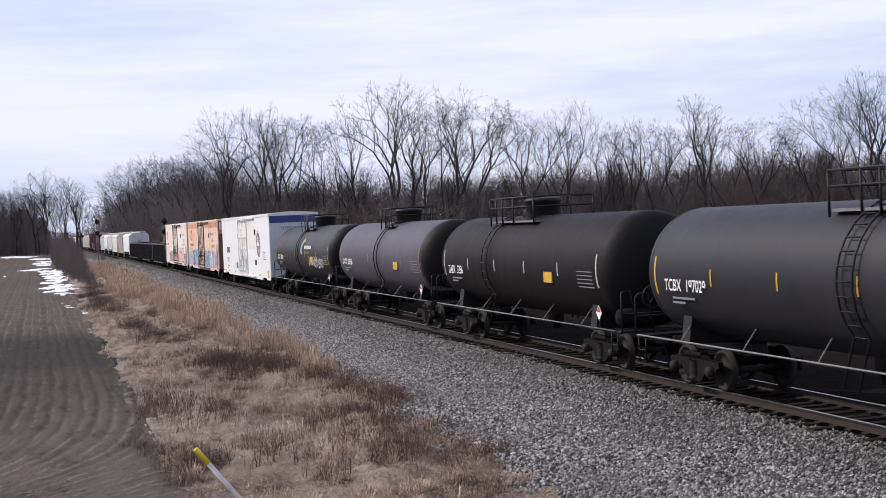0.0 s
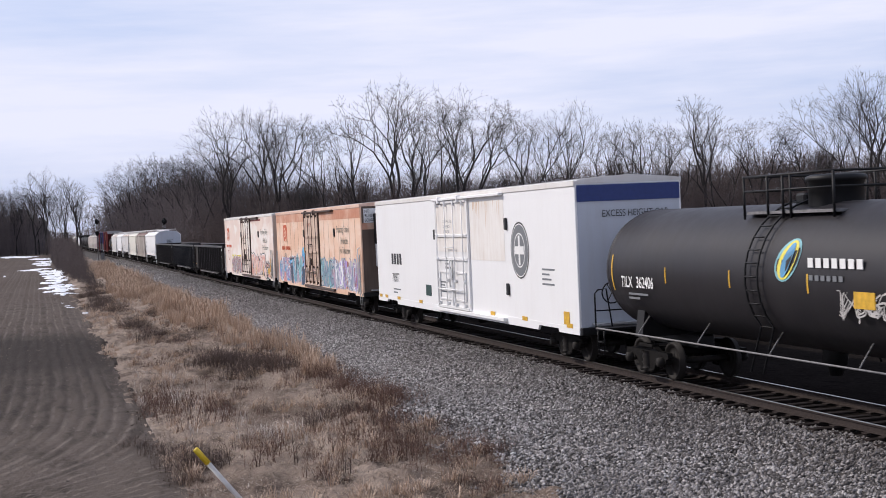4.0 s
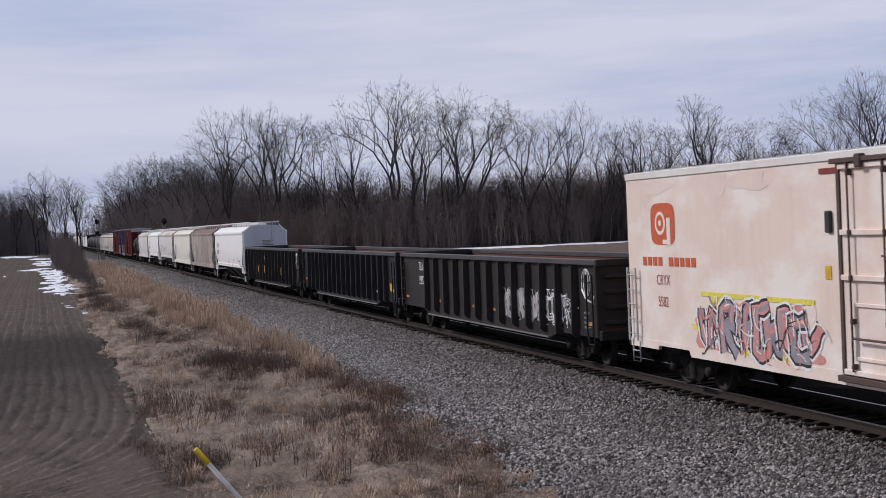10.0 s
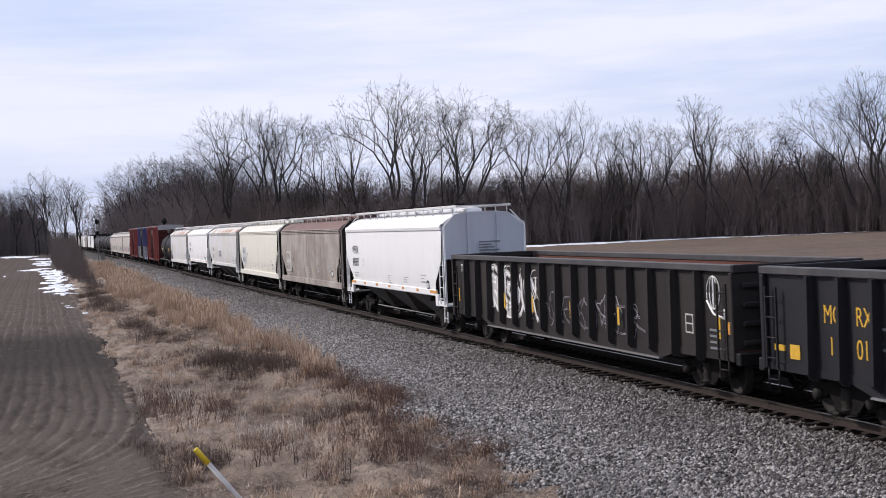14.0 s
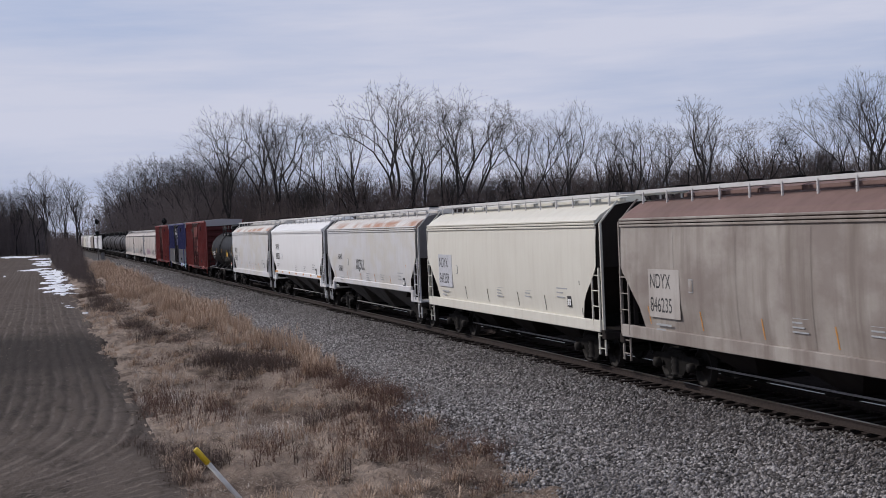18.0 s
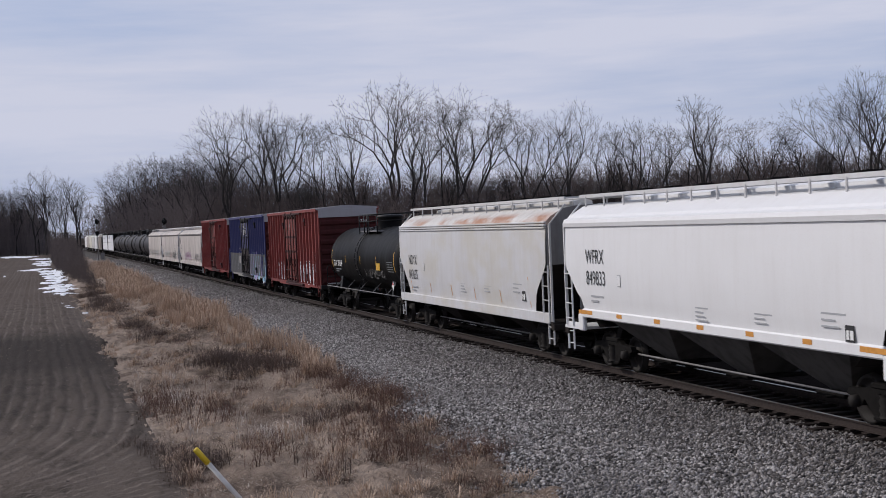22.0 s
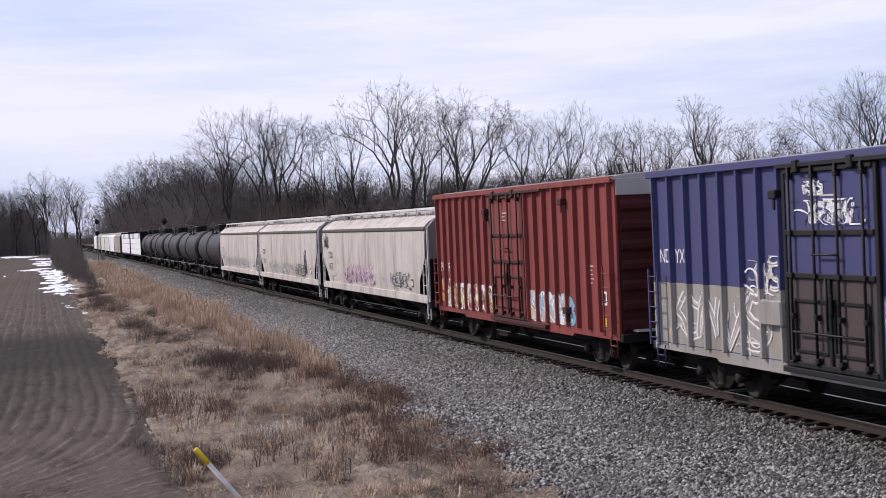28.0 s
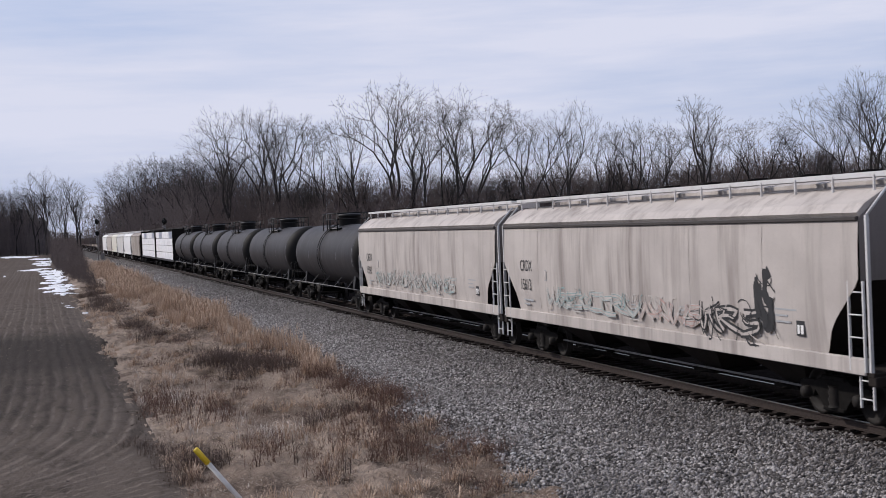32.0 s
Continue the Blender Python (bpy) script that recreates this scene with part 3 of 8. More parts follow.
def plug_door(car, y0, y1, z0, z1, x, material, bar_mat, rods=(0.1, 0.37, 0.63, 0.9), runner=0.0, rail_mat=None, rod=0.02):
    """A plug door that stands proud of the side: panel, cross rails, lock rods in brackets, a lower frame with the handle gear; y0 > y1. The runner goes on past y1."""
    w, h = y0 - y1, z1 - z0
    d = Build().box(x - 0.05, x + 0.02, y1, y0, z0, z1, 0.01)
    door = part("door", d, material, car)
    b = Build()
    for k in (0.0, 0.46, 0.68, 1.0):
        z = z0 + h * k
        b.box(x - 0.11, x - 0.045, y1 + 0.05, y0 - 0.05, z - 0.05, z + 0.05, 0.012)
    b.box(x - 0.10, x - 0.045, y0 - w * 0.5 - 0.05, y0 - w * 0.5 + 0.05, z0, z0 + h * 0.46, 0.012)
    part("door_rail", b, rail_mat or material, door)
    for a, c in ((0.1, 0.46), (0.54, 0.9)):
        f = Build()
        ya, yb, za, zb = y0 - w * a, y0 - w * c, z0 + h * 0.07, z0 + h * 0.33
        for q in (za, zb):
            f.box(x - 0.085, x - 0.045, yb, ya, q - 0.035, q + 0.035, 0.01)
        for q in (ya, yb):
            f.box(x - 0.085, x - 0.045, q - 0.035, q + 0.035, za, zb, 0.01)
        part("lower_frame", f, rail_mat or material, door)
    for k in rods:
        y = y0 - w * k
        part("lock_rod", Build().tube([(x - 0.135, y, z0 + 0.02), (x - 0.135, y, z1 + 0.08)], rod, 7), bar_mat, door)
        for q in (0.03, 0.25, 0.46, 0.68, 0.97):
            br = Build().box(x - 0.135 - rod, x - 0.045, y - rod * 1.9, y + rod * 1.9, z0 + h * q - 0.05, z0 + h * q + 0.05, 0.012)
            part("rod_bracket", br, bar_mat, door)
    for y in (y0, y1):
        part("door_post", Build().box(x - 0.08, x - 0.0, y - 0.055, y + 0.055, z0 - 0.05, z1 + 0.05, 0.01), bar_mat, car)
    ym = y0 - w * 0.52
    b = Build().box(x - 0.17, x - 0.12, ym - 0.1, ym + 0.1, z0 + h * 0.27, z0 + h * 0.37, 0.02)
    b.tube([(x - 0.18, ym, z0 + 0.7), (x - 0.18, ym + 0.02, z0 + 1.65)], 0.026, 6)
    b.tube([(x - 0.17, y0 - w * 0.12, z0 + 0.62), (x - 0.17, y1 + w * 0.12, z0 + 0.62)], 0.024, 6)
    b.tube([(x - 0.17, y0 - w * 0.36, z0 + h * 0.57), (x - 0.17, y1 + w * 0.36, z0 + h * 0.57)], 0.02, 6)
    part("door_handle", b, bar_mat, door)
    part("door_track", Build().box(x - 0.16, x + 0.0, y1 - runner, y0 + 0.14, z1 + 0.06, z1 + 0.15, 0.012), bar_mat, car)
    part("lower_door_track", Build().box(x - 0.14, x + 0.0, y1 - runner, y0 + 0.12, z0 - 0.18, z0 - 0.07, 0.01), bar_mat, car)
    for y in (y0 - w * 0.2, y1 + w * 0.2):
        part("door_hanger", Build().box(x - 0.19, x - 0.05, y - 0.09, y + 0.09, z1 - 0.04, z1 + 0.2, 0.02), bar_mat, car)
    return door


def box_car(label, kind, length, material, roof_mat, end_mat, door=None, ribs=0, seams=0, top=5.02, bottom=0.82, half=1.55, door_mat=None, bar_mat=None, skirt=True, ladder_mat=None, seam_mat=None, runner=1.8, lower=None, lower_top=2.05, side_ladders=True):
    """A closed car: body with side sills, ribs or sheet seams, plug doors, ridged ends, roof with cross ribs, ladders, trucks."""
    car = car_base(kind, label, "boxcar" if kind == "box_car" else "refrigerator car")
    hl = length / 2
    bar_mat = bar_mat or material
    ladder_mat = ladder_mat or material
    b = Build().box(-half, half, -hl, hl, 1.02, top - 0.1, 0.015)
    part("body", b, material, car)
    for s in (-1, 1):
        # side sill, deeper between the trucks
        x = s * half
        prof = [(-hl, 1.06), (hl, 1.06), (hl, bottom + 0.08), (hl - 3.0, bottom + 0.08), (hl - 3.15, bottom), (-hl + 3.15, bottom), (-hl + 3.0, bottom + 0.08), (-hl, bottom + 0.08)]
        if kind != "box_car":
            prof = [(-hl, 1.06), (hl, 1.06)] + [(y, bottom + d) for y, d in ((hl, 0.04), (hl - 1.5, 0.04), (hl - 1.56, 0.14), (hl - 3.1, 0.14), (hl - 3.2, 0.0), (-hl + 3.2, 0.0), (-hl + 3.1, 0.14), (-hl + 1.56, 0.14), (-hl + 1.5, 0.04), (-hl, 0.04))]
        part("side_sill", Build().extrude(prof, "x", x - 0.06 * s, x + 0.012 * s), lower or material, car)
        part("eave", Build().box(x - 0.05 * s, x + (0.12 if ribs else 0.03) * s, -hl, hl, top - 0.18, top - 0.02, 0.015), material if ribs else roof_mat, car)
    # roof with shallow pitch and cross ribs
    ov = 0.115 if ribs else 0.03
    prof = [(-half - ov, top - 0.06), (-half + 0.15, top + 0.0), (0, top + 0.1), (half - 0.15, top + 0.0), (half + ov, top - 0.06), (half, top - 0.12), (-half, top - 0.12)]
    part("roof", Build().extrude(prof, "y", -hl - 0.02, hl + 0.02), roof_mat, car)
    n = round(length / 1.2)
    rb = shared("roof_rib|%.2f" % half, lambda: Build().extrude([(-half, -0.06), (0, 0.04), (half, -0.06), (half, -0.02), (0, 0.08), (-half, -0.02)], "y", -0.04, 0.04), roof_mat)
    for i in range(1, n):
        ob = part("roof_rib", rb, roof_mat, car, at=(0, -hl + i * length / n, top + 0.03))
    # ends: horizontal ridges between corner posts
    for s in (-1, 1):
        y = s * hl
        for i in range(7 if ribs else 0):
            z = 1.25 + i * 0.5
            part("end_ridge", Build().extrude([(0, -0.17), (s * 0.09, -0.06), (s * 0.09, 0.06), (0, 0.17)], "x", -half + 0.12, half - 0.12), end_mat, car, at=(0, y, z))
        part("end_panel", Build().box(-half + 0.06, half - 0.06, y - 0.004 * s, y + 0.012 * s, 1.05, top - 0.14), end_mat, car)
        if ribs:
            part("end_cap", Build().box(-half + 0.02, half - 0.02, y + 0.013 * s, y + 0.05 * s, top - 0.5, top - 0.08, 0.01), P_ROOFSTEEL, car, "bare grey steel strip under the roof")
        part("end_sill", Build().box(-half, half, y, y + 0.18 * s, 0.86, 1.06, 0.02), M_BLACK, car)
        part("crossover_platform", Build().box(-1.2, 1.2, y + 0.02 * s, y + 0.36 * s, 1.12, 1.17), M_GRIP, car)
        coupler(car, y + s * 0.05)
        truck(car, s * (hl - 2.3))
        ladder(car, half - 0.35, y + 0.1 * s, 1.15, 2.5, ladder_mat, 0.4, 4, "end_ladder", along=False)
        for x in ((-1, 1) if side_ladders else ()):
            ladder(car, x * (half + (0.17 if ribs else 0.09)), s * (hl - 0.32), 1.0, 2.75, ladder_mat, 0.46, 5, "side_ladder")
            stirrup(car, x * (half + 0.02), s * (hl - 0.32), ladder_mat, 1.0, 0.5)
    brake_wheel(car, -0.6, hl + 0.22, 2.2, M_BLACK)
    if ribs:
        def rib_b():
            b2 = Build()
            pr = [(0, -0.05), (0.11, -0.03), (0.11, 0.03), (0, 0.05)]
            z0, z1 = 1.06, top - 0.18
            v = [(p, q, z) for z in (z0, z1) for p, q in pr]
            return b2.add(v, [(0, 1, 5, 4), (1, 2, 6, 5), (2, 3, 7, 6), (3, 2, 1, 0), (4, 5, 6, 7)])
        rm = shared("rib|%s" % material.name, rib_b, material)
        for s in (-1, 1):
            for i in range(ribs):
                y = hl - 0.28 - (length - 0.56) * i / (ribs - 1)
                if door and door[1] - 0.1 < y < door[0] + 0.1:
                    continue
                ob = part("rib", rm, material, car, at=(s * half, y, 0))
                ob.rotation_euler = (0, 0, 0 if s > 0 else math.pi)
    if lower:
        for s in (-1, 1):
            part("lower_panel", Build().box(s * (half - 0.002), s * (half + 0.005), -hl + 0.02, hl - 0.02, 1.08, lower_top), lower, car, "pale grey lower side")
            def low_rib():
                pr = [(0, -0.054), (0.114, -0.034), (0.114, 0.034), (0, 0.054)]
                return Build().add([(p, q, z) for z in (1.07, lower_top) for p, q in pr], [(0, 1, 5, 4), (1, 2, 6, 5), (2, 3, 7, 6), (3, 2, 1, 0), (4, 5, 6, 7)])
            lm = shared("lower_rib|%s" % lower.name, low_rib, lower)
            for i in range(ribs):
                y = hl - 0.28 - (length - 0.56) * i / (ribs - 1)
                if door and door[1] - 0.1 < y < door[0] + 0.1:
                    continue
                ob = part("lower_rib", lm, lower, car, at=(s * half, y, 0))
                ob.rotation_euler = (0, 0, 0 if s > 0 else math.pi)
    for i in range(1, seams):
        y = hl - length * i / seams
        if door and door[1] - 0.1 < y < door[0] + 0.1:
            continue
        part("panel_seam", shared("panel_seam|%s" % material.name, lambda: Build().box(-0.006, 0.0, -0.02, 0.02, 1.08, top - 0.2, 0.004), seam_mat or material), material, car, at=(-half, y, 0))
    if door:
        for s in (-1, 1):
            if s < 0:
                plug_door(car, door[0], door[1], 1.08, top - 0.3, -half, door_mat or material, bar_mat, runner=runner, rail_mat=bar_mat if ribs else None, rod=0.03 if ribs else 0.02)
    under_gear(car, hl)
    return car


# ---- gondola ----
def gondola(label, length, material, inside, ribs=15, top=2.9, half=1.55, chord_mat=None, rib_span=None):
    car = car_base("gondola_car", label, "gondola car")
    hl = length / 2
    r0, r1 = rib_span or (hl - 1.35, 1.35 - hl)
    for s in (-1, 1):
        x = s * (half - 0.1)
        part("side_wall", Build().box(x - 0.012, x + 0.012, -hl, hl, 0.95, top - 0.1), [material], car)
        part("inner_lining", Build().box(x - s * 0.03, x - s * 0.014, -hl + 0.02, hl - 0.02, 1.1, top - 0.12), inside, car)
        part("top_chord", Build().box(s * (half - 0.16), s * (half + 0.02), -hl, hl, top - 0.16, top, 0.02), chord_mat or P_CHORD, car)
        prof = [(-hl, 1.0), (hl, 1.0), (hl, 0.86), (hl - 3.0, 0.84), (hl - 3.7, 0.66), (-hl + 3.7, 0.66), (-hl + 3.0, 0.84), (-hl, 0.86)]
        part("side_sill", Build().extrude(prof, "x", x - 0.03, x + 0.05), material, car)
        part("sill_flange", Build().box(s * (half - 0.12), s * (half + 0.0), -hl + 3.7, hl - 3.7, 0.64, 0.675), M_HANDRAIL, car, "bare worn lower edge")

        def rib_b():
            z0, z1 = 0.78, top - 0.16
            v = []
            for z, d in ((z0, 0.09), (z0 + 0.12, 0.20), (z1, 0.17)):
                w = 1.0
                v += [(0, -0.075 * w, z), (d, -0.045 * w, z), (d, 0.045 * w, z), (0, 0.075 * w, z)]
            f = [(k + j, k + j + 1, k + j + 5, k + j + 4) for k in (0, 4) for j in range(3)] + [(3, 2, 1, 0), (8, 9, 10, 11)]
            return Build().add(v, f)
        rm = shared("side_rib|%s" % material.name, rib_b, material)
        for i in range(ribs):
            y = r0 + (r1 - r0) * i / (ribs - 1)
            ob = part("rib", rm, material, car, at=(s * (half - 0.09), y, 0))
            ob.rotation_euler = (0, 0, 0 if s > 0 else math.pi)
    part("floor", Build().box(-half + 0.1, half - 0.1, -hl, hl, 0.98, 1.1), inside, car)
    for s in (-1, 1):
        y = s * hl
        part("end_wall", Build().box(-half + 0.05, half - 0.05, y - 0.05 * s, y, 0.9, top - 0.05), material, car)
        part("end_chord", Build().box(-half, half, y - 0.1 * s, y + 0.06 * s, top - 0.18, top - 0.004, 0.02), material, car)
        for i in range(4):
            part("end_rib", Build().box(-half + 0.2, half - 0.2, y, y + 0.1 * s, 1.2 + i * 0.4, 1.32 + i * 0.4, 0.03), material, car)
        part("corner_post", Build().box(-half - 0.02, -half + 0.12, y - 0.14 * s, y, 0.86, top - 0.17, 0.02), material, car)
        part("end_sill", Build().box(-half + 0.02, half - 0.02, y, y + 0.2 * s, 0.8, 1.06, 0.02), M_BLACK, car)
        coupler(car, y + 0.05 * s)
        truck(car, s * (hl - 2.2))
        ladder(car, -half - 0.03, s * (hl - 0.45), 0.9, 2.5, material, 0.4, 4, "side_ladder")
        stirrup(car, -half, s * (hl - 0.45), material, 0.9, 0.45)
    under_gear(car, hl)
    brake_wheel(car, -0.6, hl + 0.25, 2.3, M_BLACK)
    return car


# ---- covered hopper ----
def hopper_car(label, length, material, end_mat, roof_mat=None, sill=True, bays=3, eave=3.9, walk_top=4.60, half=1.57, bay_mat=None, stripe_mat=None, round_eave=False, trim_mat=None, eave_mat=None, board_mat=None, stripe_at=None, seams_at=(), seam_mat=None):
    """A covered hopper: bowed sides, roof with hatches and running boards, sloped ends, discharge bays, ladders, trucks."""
    car = car_base("covered_hopper_car", label, "hopper car")
    hl = length / 2
    low = 1.33 if sill else 1.42
    roof_mat = roof_mat or material
    trim_mat = trim_mat or material
    board_mat = board_mat or P_BOARD
    side = [(low, half - 0.06, hl - 1.15), (low + 0.45, half - 0.012, hl - 0.95), (2.0, half + 0.01, hl - 0.75), (2.62, half + 0.02, hl - 0.08), (2.75, half + 0.02, hl), (3.3, half + 0.01, hl), (eave - 0.12, half - 0.02, hl)]
    # the side sheets and the end slopes, as separate meshes that meet along the corners
    for s in (-1, 1):
        v, f = [], []
        n = 8
        for z, w, l in side:
            v += [(s * w, -l + 2 * l * i / n, z) for i in range(n + 1)]
        v += [(s * (w - 0.05), y, z) for (z, w, l) in (side[0], side[-1]) for y in (-l, l)]
        for r in range(len(side) - 1):
            for i in range(n):
                a = r * (n + 1) + i
                f.append((a, a + 1, a + n + 2, a + n + 1))
        b = Build()
        b.add(v[:len(side) * (n + 1)], f, True)
        part("side_sheet", b, material, car)
        # eave: a flat band with two fine ridges, or a plain rounded one
        x = s * half
        e = Build()
        if eave_mat is P_TANEAVE:
            e.box(x - 0.05 * s, x + 0.03 * s, -hl, hl, eave - 0.15, eave - 0.06, 0.02)
        elif round_eave:
            e.extrude([(x - 0.06 * s, eave - 0.14), (x + 0.03 * s, eave - 0.14), (x + 0.05 * s, eave - 0.04), (x + 0.02 * s, eave + 0.05), (x - 0.1 * s, eave + 0.1)], "y", -hl, hl)
        else:
            for k in range(3):
                e.box(x - 0.05 * s, x + 0.03 * s, -hl, hl, eave - 0.17 + k * 0.075, eave - 0.115 + k * 0.075, 0.012)
        part("eave", e, eave_mat or trim_mat, car)
    # roof
    prof = [(-half, eave), (-half + 0.16, eave + 0.16), (-1.0, eave + 0.40), (-0.55, eave + 0.47), (0.55, eave + 0.47), (1.0, eave + 0.40), (half - 0.16, eave + 0.16), (half, eave), (half - 0.08, eave - 0.1), (-half + 0.08, eave - 0.1)]
    part("roof", Build().extrude(prof, "y", -hl, hl), roof_mat, car)
    for s in (-1, 1):
        y = s * hl
        # end: upright top, slope running in under the body
        w = half - 0.02
        v = [(-w, y + s * 0.012, eave - 0.1), (w, y + s * 0.012, eave - 0.1), (-w, y + s * 0.012, 2.7), (w, y + s * 0.012, 2.7), (-w + 0.05, y - s * 2.0, 1.15), (w - 0.05, y - s * 2.0, 1.15)]
        prof = [(-w, eave - 0.1), (-1.0, eave + 0.39), (-0.55, eave + 0.46), (0.55, eave + 0.46), (1.0, eave + 0.39), (w, eave - 0.1)]
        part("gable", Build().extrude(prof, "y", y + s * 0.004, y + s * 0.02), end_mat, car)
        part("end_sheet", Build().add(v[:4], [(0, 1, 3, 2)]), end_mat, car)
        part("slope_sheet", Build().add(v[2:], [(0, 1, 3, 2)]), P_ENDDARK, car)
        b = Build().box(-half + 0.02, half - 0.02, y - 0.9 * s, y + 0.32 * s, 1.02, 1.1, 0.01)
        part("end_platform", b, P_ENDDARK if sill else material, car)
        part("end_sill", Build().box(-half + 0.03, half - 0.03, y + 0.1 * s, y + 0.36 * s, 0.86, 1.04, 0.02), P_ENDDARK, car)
        for x in (-1, 1):
            xx = x * (half - 0.06)
            part("corner_post", Build().box(xx - 0.03, xx + 0.03, y + 0.17 * s, y + 0.23 * s, 1.05, eave - 0.05), trim_mat, car)
            part("end_brace", Build().tube([(xx, y + 0.2 * s, eave - 0.05), (x * 1.0, y + 0.18 * s, eave + 0.5)], 0.026, 6), trim_mat, car)
            part("end_stanchion", Build().box(x * 0.55 - 0.05, x * 0.55 + 0.05, y + 0.02 * s, y + 0.1 * s, 1.1, eave + 0.4), end_mat, car)
            ladder(car, x * (half + 0.0), y - 0.12 * s, 1.1, 2.7, trim_mat, 0.46, 4, "side_ladder")
            ladder(car, x * (half - 0.08), y + 0.02 * s, 0.45, 1.1, trim_mat, 0.4, 2, "step")
        coupler(car, y + 0.25 * s)
        truck(car, s * (hl - 1.75))
        # centre sill stub over the truck
        part("stub_sill", Build().box(-0.25, 0.25, y - 3.2 * s, y + 0.3 * s, 0.72, 1.04, 0.02).extrude([(-0.9, 0.82), (0.9, 0.82), (0.7, 1.35), (-0.7, 1.35)], "y", y - 1.6 * s, y - 1.9 * s), M_STEEL, car)
        if not sill:
            part("sill_bracket", Build().box(-half + 0.0, -half + 0.12, y - 1.05 * s, y - 0.7 * s, 1.0, 1.45, 0.03), material, car)
    if sill:
        for s in (-1, 1):
            x = s * half
            part("side_sill", Build().box(x - 0.1 * s, x + 0.015 * s, -hl - 0.1, hl + 0.1, 1.04, 1.34, 0.015), material, car)
    else:
        for s in (-1, 1):
            x = s * half
            part("side_sill", Build().box(x - 0.1 * s, x - 0.0 * s, -hl + 1.0, hl - 1.0, 1.36, 1.6, 0.03), material, car)
            part("side_sill_end", Build().box(x - 0.12 * s, x - 0.02 * s, -hl - 0.1, -hl + 1.0, 1.02, 1.2, 0.02).box(x - 0.12 * s, x - 0.02 * s, hl - 1.0, hl + 0.1, 1.02, 1.2, 0.02), material, car)
    # discharge bays
    bl = (length - 4.4) / bays
    for i in range(bays):
        c = -hl + 2.2 + bl * (i + 0.5)
        b = Build()
        w = half - 0.12
        t = [(-w, c - bl * 0.49, low + 0.02), (w, c - bl * 0.49, low + 0.02), (w, c + bl * 0.49, low + 0.02), (-w, c + bl * 0.49, low + 0.02), (-0.45, c - 0.35, 0.42), (0.45, c - 0.35, 0.42), (0.45, c + 0.35, 0.42), (-0.45, c + 0.35, 0.42)]
        b.add(t, [(0, 1, 2, 3), (0, 1, 5, 4), (1, 2, 6, 5), (2, 3, 7, 6), (3, 0, 4, 7), (4, 5, 6, 7)])
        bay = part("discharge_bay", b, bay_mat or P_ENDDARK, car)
        part("outlet_gate", Build().box(-0.75, 0.75, c - 0.5, c + 0.5, 0.34, 0.44, 0.02).tube([(-0.95, c - 0.2, 0.38), (0.95, c - 0.2, 0.38)], 0.03, 6), M_STEEL, bay)
    # trough hatch and running boards
    n = 8
    for i in range(n):
        y0, y1 = -hl + 0.9 + i * (length - 1.8) / n, -hl + 0.9 + (i + 1) * (length - 1.8) / n - 0.06
        hatch = Build().extrude([(-0.3, eave + 0.46), (-0.28, eave + 0.58), (-0.1, eave + 0.63), (0.1, eave + 0.63), (0.28, eave + 0.58), (0.3, eave + 0.46)], "y", y0, y1)
        part("roof_hatch", hatch, roof_mat, car)
    z = walk_top
    for s in (-1, 1):
        b = Build().box(s * 0.5, s * 1.02, -hl - 0.2, hl + 0.2, z - 0.035, z, 0.008).box(s * 1.0, s * 1.03, -hl - 0.2, hl + 0.2, z - 0.07, z + 0.015)
        part("running_board", b, board_mat, car)
        cnt = round(length / 1.35)
        pm = shared("walk_post|%s|%.2f" % (board_mat.name, eave), lambda: Build().box(-0.018, 0.018, -0.022, 0.022, eave + 0.22 - z, -0.03).box(-0.03, 0.03, -0.05, 0.05, eave + 0.2 - z, eave + 0.25 - z), board_mat)
        for i in range(cnt + 1):
            part("board_support", pm, board_mat, car, at=(s * 1.03, -hl + 0.25 + i * (length - 0.5) / cnt, z))
    b = Build().box(-0.95, 0.95, -hl - 0.25, -hl - 0.02, z - 0.035, z + 0.002).box(-0.95, 0.95, hl + 0.02, hl + 0.25, z - 0.035, z + 0.002)
    part("end_board", b, board_mat, car)
    for i in range(9):
        y = -hl + 1.2 + i * (length - 2.4) / 8
        part("hatch_lock", Build().box(-0.62, -0.3, y - 0.16, y - 0.06, z - 0.02, z + 0.08, 0.015).box(-0.58, -0.3, y + 0.02, y + 0.2, z - 0.02, z + 0.06, 0.015).tube([(-0.66, y - 0.2, z + 0.05), (-0.66, y + 0.24, z + 0.05)], 0.025, 5), M_STEEL, car)
    for y in seams_at:
        w = [(z, -float(np.interp(z, [r[0] for r in side], [r[1] for r in side])) - 0.006) for z in (low + 0.02, 1.8, 2.0, 2.7, 3.3, eave - 0.15)]
        v = [(x, y + e, z) for z, x in w for e in (-0.02, 0.02)]
        part("panel_seam", Build().add(v, [(2 * i, 2 * i + 1, 2 * i + 3, 2 * i + 2) for i in range(len(w) - 1)]), seam_mat or trim_mat, car)
    # side stripes low on the sheets
    if stripe_mat:
        ys = stripe_at or [hl - 1.5 - (length - 3.0) * i / 5 for i in range(6)]
        for y in ys:
            tall = 0.9 if y == ys[-1] else 0.42
            z0, z1 = low + 0.1, low + 0.1 + tall
            w0, w1 = (float(np.interp(q, [r[0] for r in side], [r[1] for r in side])) + 0.006 for q in (z0, z1))
            part("reflective_stripe", Build().add([(-w0, y - 0.022, z0), (-w0, y + 0.022, z0), (-w1, y + 0.07, z1), (-w1, y + 0.026, z1)], [(0, 1, 2, 3)]), stripe_mat, car)
    under = Build().tube([(-0.9, -hl + 3.0, 0.5), (-0.9, hl - 3.0, 0.5)], 0.025, 6)
